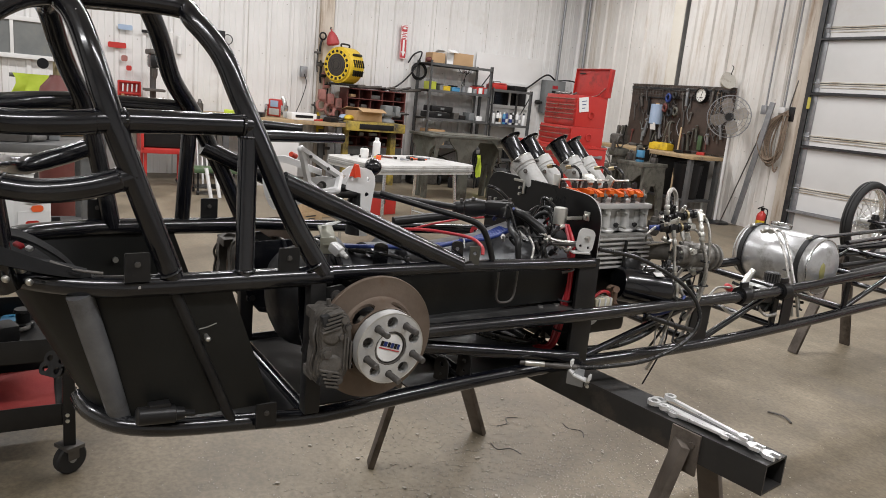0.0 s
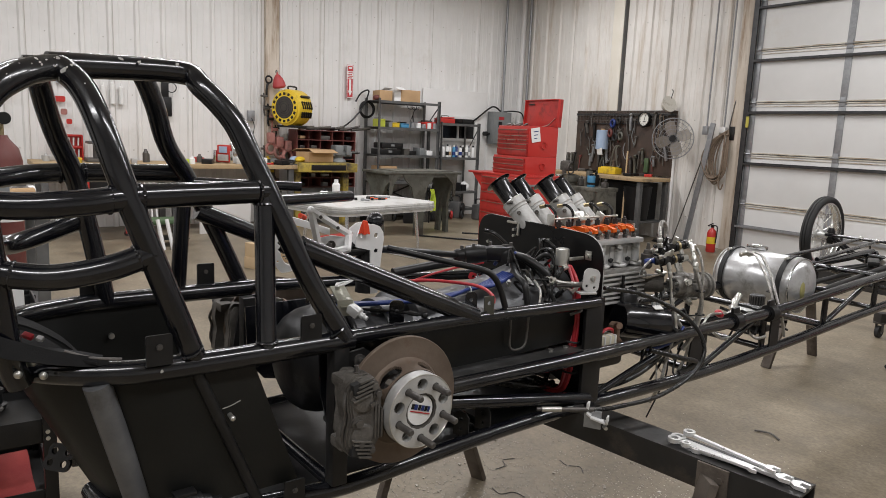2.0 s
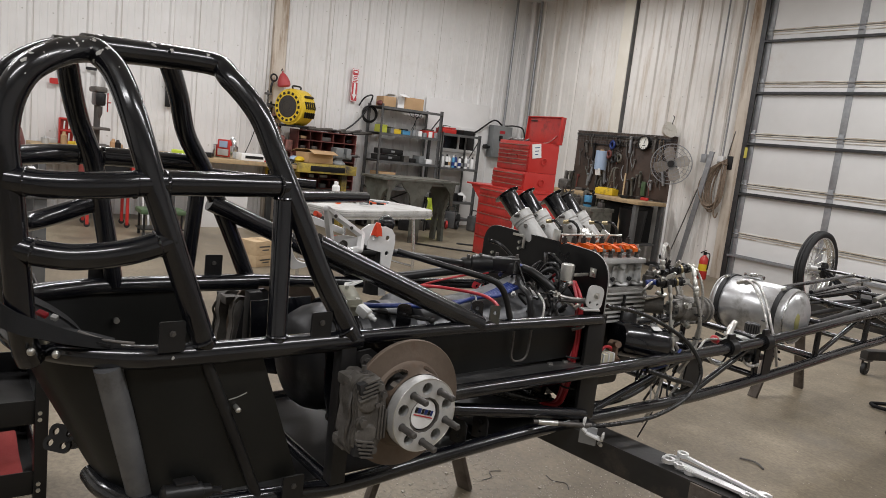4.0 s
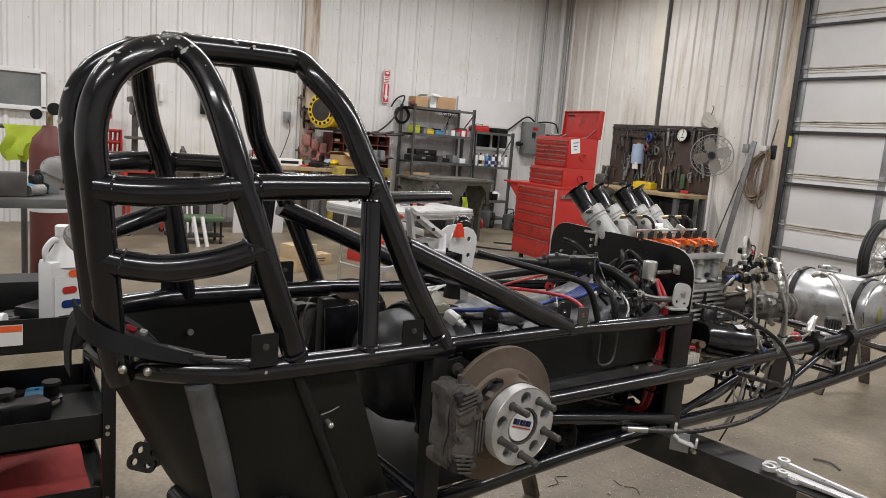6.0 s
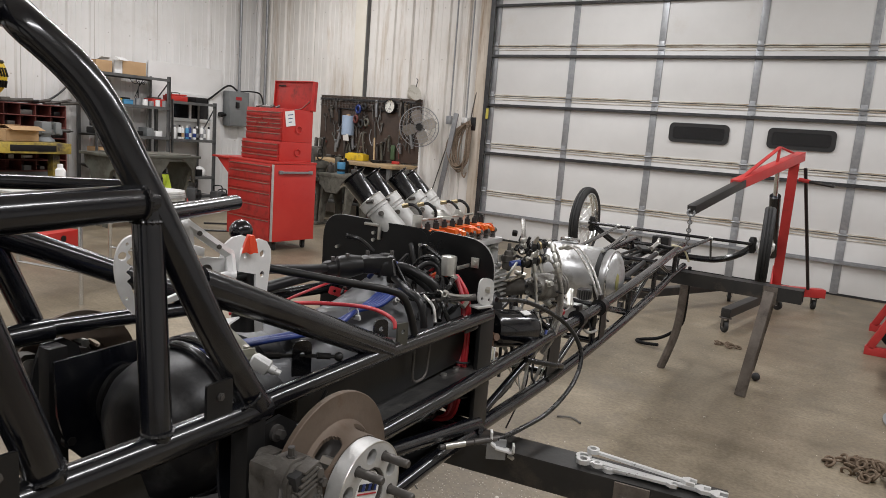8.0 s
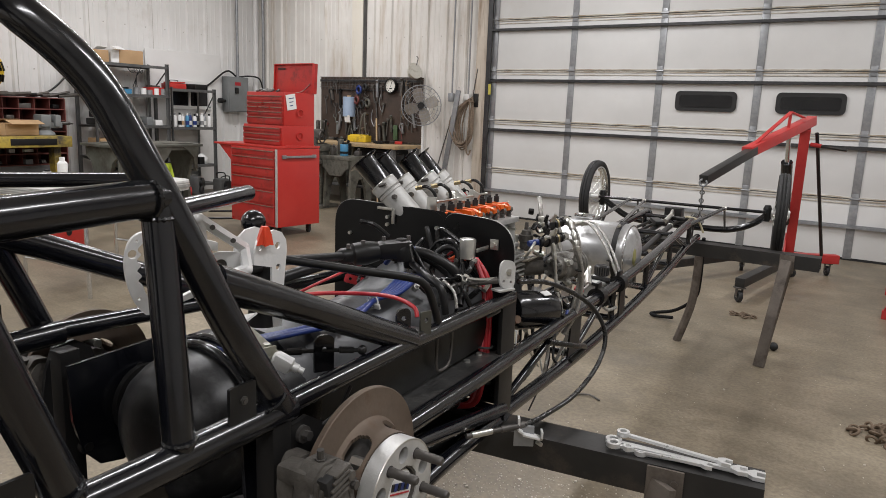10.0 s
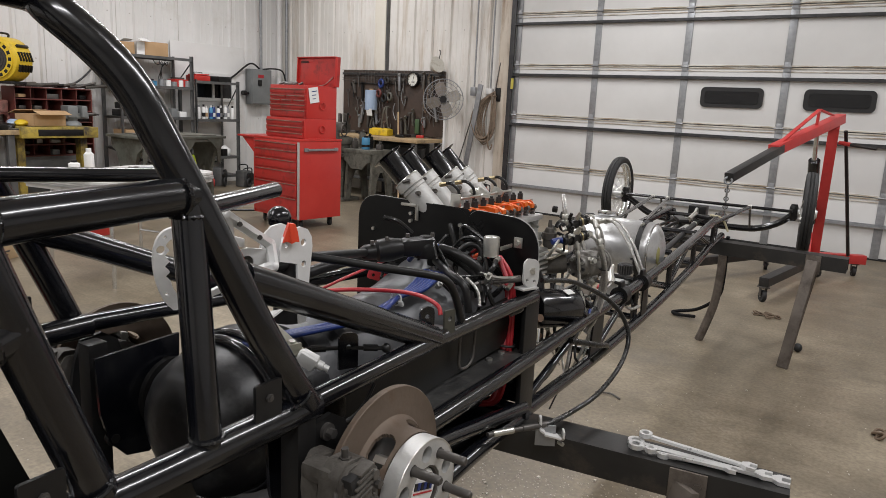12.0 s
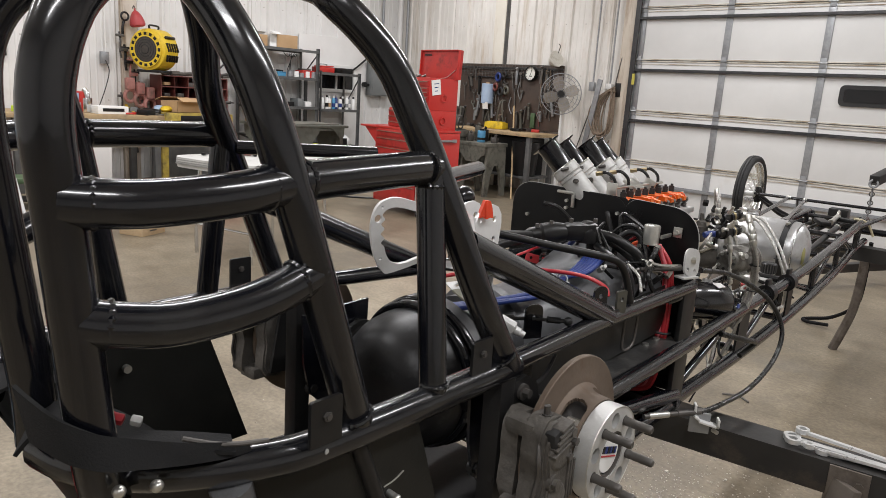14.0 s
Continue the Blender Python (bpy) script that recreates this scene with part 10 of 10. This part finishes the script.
wj = thing("white_jug", "white plastic fluid jug with an orange and blue label", "jug", pose(-2.472, 0.45, 0.6545, 0, 0, 20))
part("body", S().box((0, 0, 0.105), (0.085, 0.115, 0.21), bevel=0.022).lathe((0, 0, 0.19), (0, 0, 0.28), [(0, 0.052), (0.4, 0.036), (0.75, 0.018), (1, 0.018)], 18).tube([(0, -0.045, 0.20), (0, -0.05, 0.235), (0, -0.03, 0.262), (0, -0.012, 0.262)], 0.009, n=8, smooth=4), PLASTW, wj)
part("cap", S().lathe((0, 0, 0.275), (0, 0, 0.305), [(0, 0.022), (0.9, 0.022), (1, 0.018)], 18), PLASTW, wj)
part("label", S().box((0.0435, 0.0, 0.10), (0.002, 0.09, 0.13)), PAPER, wj)
part("label_print", S().plate(round_rect(0.055, 0.022, 0.01), pose(0.0465, 0.0, 0.085, 90, 0, 90), 0.001), WIREB, wj)
part("label_print", S().plate(round_rect(0.04, 0.02, 0.009), pose(0.0465, -0.005, 0.125, 90, 0, 90), 0.001), RED, wj)
part("label_print", S().plate(round_rect(0.035, 0.02, 0.009), pose(0.0465, 0.01, 0.172, 90, 0, 90), 0.001), ORANGEP, wj)
for q in range(3):
    part("label_print", S().box((0.0455, 0.0, 0.05 - 0.009 * q), (0.002, 0.07 - 0.01 * q, 0.0035)), SATIN, wj)
rcp = random.Random(91)
for k in range(42):
    y, x = 0.52 - 0.76 + 0.68 * ((k * 0.618) % 1.0), -2.282 + rcp.uniform(-0.40, -0.05)
    zt = (0.6545, 0.39)[k % 2]
    h = rcp.uniform(0.03, 0.10)
    kind = k % 5
    if kind == 0:
        shape = S().cyl((x, y, zt + 0.0225), (x + rcp.uniform(-0.06, 0.06), y + rcp.uniform(0.05, 0.12), zt + 0.0225), 0.022, n=16).cyl((x, y, zt + 0.0225), (x, y + 0.015, zt + 0.0225), 0.0222, n=6)
    elif kind == 1:
        shape = S().lathe((x, y, zt + 0.0005), (x, y, zt + h), [(0, 0.03), (0.25, 0.034), (0.3, 0.022), (0.8, 0.022), (0.85, 0.028), (1, 0.026)], 18)
    elif kind == 2:
        shape = S().tube([(x, y, zt + 0.009), (x + 0.06, y + 0.03, zt + 0.012), (x + 0.03, y + 0.09, zt + 0.010), (x - 0.05, y + 0.07, zt + 0.009)], 0.008, n=8, smooth=5)
    elif kind == 3:
        shape = S().box((x, y, zt + h / 2), (rcp.uniform(0.05, 0.12), rcp.uniform(0.05, 0.14), h), (0, 0, rcp.uniform(0, 90)), 0.010)
    else:
        shape = S().plate(round_rect(0.10, 0.06, 0.02), pose(x, y, zt + 0.001, 0, 0, rcp.uniform(0, 180)), 0.012, ((0.03, 0.0, 0.009), (-0.03, 0.0, 0.009)))
    solo("cart_part", shape, rcp.choice((ALU, SATIN, CAST, SATIN, STEEL, CAST_ALU, STEEL, PLASTW, BLUE, SATIN, HOSE)), "car part lying on the cart tray", "car part", group="parts on the cart")
pts = [[(-2.282 - 0.42 + 0.42 * i / 18, 0.53 - 0.6 + 0.58 * j / 24, 0.19 + 0.05 * (0.5 + 0.5 * math.sin(i * 0.43 + 1.2 * math.sin(j * 0.3))) * (0.6 + 0.4 * math.sin(j * 0.37 + i * 0.12)) * math.sin(math.pi * (i + 0.5) / 19)) for j in range(25)] for i in range(19)]
rag_ob = sheet("shop_rag", pts, mat("red_cloth", (0.30, 0.03, 0.028), (0.40, 0.06, 0.05), rough=0.9, scale=14, fine=300, bump=0.3), "", 0.004)
rag_ob.parent = None
tagged(rag_ob, "crumpled red cloth on the lower cart tray", "cloth")
for k in range(2):
    solo("silver_tube", S().cyl((-7.62, 2.10 + 0.09 * k, 0.0), (-7.70, 2.06 + 0.09 * k, 0.31), 0.02, n=14), ALUW, "bare aluminium tube leaning on the low stool", "tube", group="aluminium tubes")

# ---- things on the open floor by the door ----
fs_ = thing("fan_stand", "red steel A-frame stand for a drum fan", "fan stand", pose(-0.09, -0.34, 0))
for y in (6.36, 7.22):
    part("base_bar", bar((-0.53, y, 0.03), (0.75, y, 0.03), 0.06, 0.06), REDD, fs_)
    part("leg", bar((-0.50, y, 0.05), (-0.20, y, 0.74), 0.06, 0.05), REDD, fs_)
    part("leg", bar((0.72, y, 0.05), (0.42, y, 0.74), 0.06, 0.05), REDD, fs_)
    part("top_bar", bar((-0.22, y, 0.74), (0.44, y, 0.74), 0.06, 0.06), REDD, fs_)
part("cross_bar", bar((-0.33, 6.36, 0.44), (-0.33, 7.22, 0.44), 0.02, 0.10), REDD, fs_)
part("cross_bar", bar((0.54, 6.36, 0.44), (0.54, 7.22, 0.44), 0.02, 0.10), REDD, fs_)
df = thing("drum_fan", "large black wire-guard drum fan", "fan", pose(0.02, 6.45, 1.20, 0, 0, 35))
for r in [0.06 + 0.032 * k for k in range(13)]:
    part("guard_ring", S().torus((0, -0.10 + 0.1 * r, 0), (0, 1, 0), r, 0.0025, 48, 5), SATIN, df)
for k in range(10):
    a = radians(36 * k)
    part("guard_rib", S().cyl((0.04 * math.cos(a), -0.10, 0.04 * math.sin(a)), (0.44 * math.cos(a), -0.05, 0.44 * math.sin(a)), 0.006, n=6), SATIN, df)
part("drum", S().lathe((0, -0.06, 0), (0, 0.2, 0), [(0, 0.435), (0, 0.445), (1, 0.445), (1, 0.435)], 48, cap=False), SATIN, df)
for k in range(3):
    part("blade", S().plate([(0.04, -0.04), (0.2, -0.12), (0.38, -0.10), (0.40, 0.02), (0.2, 0.06), (0.04, 0.04)], pose(0, 0.05, 0) @ pose(0, 0, 0, 0, -120 * k - 40, 0) @ pose(0, 0, 0, 72, 0, 0), 0.004), YELLOW if k == 1 else GALV, df)
part("foot", bar((-0.25, 0.05, -0.43), (0.25, 0.05, -0.43), 0.5, 0.03), SATIN, df)
stb = thing("side_table", "small table on brown steel legs with a white tub", "table", pose(-0.12, 5.40, 0))
part("tabletop", S().box((0, 0, 0.42), (0.55, 0.55, 0.03), bevel=0.006), WIREB, stb)
for x in (-0.24, 0.24):
    for y in (-0.24, 0.24):
        part("leg", S().cyl((x, y, 0.405), (x * 1.2, y * 1.2, 0), 0.014, n=8), LEGM, stb)
tub = solo("plastic_tub", S().lathe((-0.12, 5.40, 0.436), (-0.12, 5.40, 0.58), [(0, 0.13), (0.9, 0.17), (1, 0.18), (0.95, 0.165), (0.1, 0.12)], 28), PLASTW, "white plastic tub on the side table", "tub")
solo("black_bag", S().ball((-0.31, 6.21, 0.13), 0.20, 16, 10, (1.2, 0.8, 0.65)), CLOTH, "slumped black bag by the fan stand", "bag")
solo("sheet_panel", S().lathe((-0.06, 4.58, 0.0), (-0.06, 4.58, 0.05), [(0, 0.40), (0.15, 0.41), (0.4, 0.38), (0.8, 0.2), (1, 0.02)], 40), GREYM, "dished grey sheet metal panel on the floor", "panel")
pile = thing("chain_pile", "heap of rusty brown chain on the floor", "chain", pose(-0.44, 3.75, 0))
for k in range(70):
    a, r = rw.uniform(0, 6.28), 0.17 * math.sqrt(rw.random())
    p = (r * math.cos(a) * 1.3, r * math.sin(a) * 0.7, 0.012 + 0.05 * max(0, 1 - r / 0.15) * rw.random())
    part("chain_link", S().torus(p, (rw.uniform(-1, 1), rw.uniform(-1, 1), rw.uniform(0.3, 1.2)), 0.020, 0.006, 12, 6), mat("rusty_chain", (0.12, 0.085, 0.055), (0.18, 0.13, 0.09), rough=0.7, metal=0.3, fine=120, bump=0.2), pile)
heap = thing("chain_scrap", "short scrap of dark rusty chain on the floor", "chain", pose(-1.40, 5.40, 0))
for k in range(16):
    a, r = rw.uniform(0, 6.28), 0.09 * math.sqrt(rw.random())
    part("chain_link", S().torus((r * math.cos(a) * 1.2, r * math.sin(a) * 0.6, 0.009), (rw.uniform(-0.4, 0.4), rw.uniform(-0.4, 0.4), 1), 0.017, 0.005, 12, 6), mat("rusty_chain", (0.12, 0.085, 0.055)), heap)
solo("rubber_ball", S().ball((-1.12, 4.73, 0.025), 0.025, 14, 8), RUBBER, "small black rubber plug on the floor", "plug")
solo("curved_scrap", S().tube([(-1.78, 3.36, 0.006), (-1.72, 3.39, 0.008), (-1.66, 3.36, 0.006)], 0.0045, n=6, smooth=4), STEEL, "curved scrap of steel on the floor", "scrap")
for k in range(3):
    x, y = -2.05 + rw.uniform(-0.2, 0.3), 2.15 + rw.uniform(-0.2, 0.3)
    a = rw.uniform(0, 6.28)
    solo("loose_wire", S().tube([(x, y, 0.003), (x + 0.05 * math.cos(a), y + 0.05 * math.sin(a), 0.004), (x + 0.09 * math.cos(a + 0.5), y + 0.09 * math.sin(a + 0.5), 0.003), (x + 0.13 * math.cos(a + 0.2), y + 0.13 * math.sin(a + 0.2), 0.003)], 0.0018, n=5, smooth=4), SATIN, "loose black wire on the floor", "wire", group="wires on the floor")
gritv = S()
for k in range(7000):
    if k < 6200:
        x, y = rw.gauss(-1.6, 0.45), rw.gauss(1.9, 0.45)
    else:
        x, y = rw.uniform(-3.5, 0.4), rw.uniform(0.8, 5.5)
    s = rw.uniform(0.0008, 0.0026) * (2.4 if k % 40 == 0 else 1)
    gritv.box((x, y, s * 0.45), (s * 2, s * 1.6, s), (0, 0, rw.uniform(0, 90)))
solo("floor_grit", gritv, mat("pale_grit", (0.34, 0.30, 0.25), (0.6, 0.56, 0.5), rough=0.8, scale=60), "pale grit and crumbs scattered on the concrete", "grit", kind="stuff")
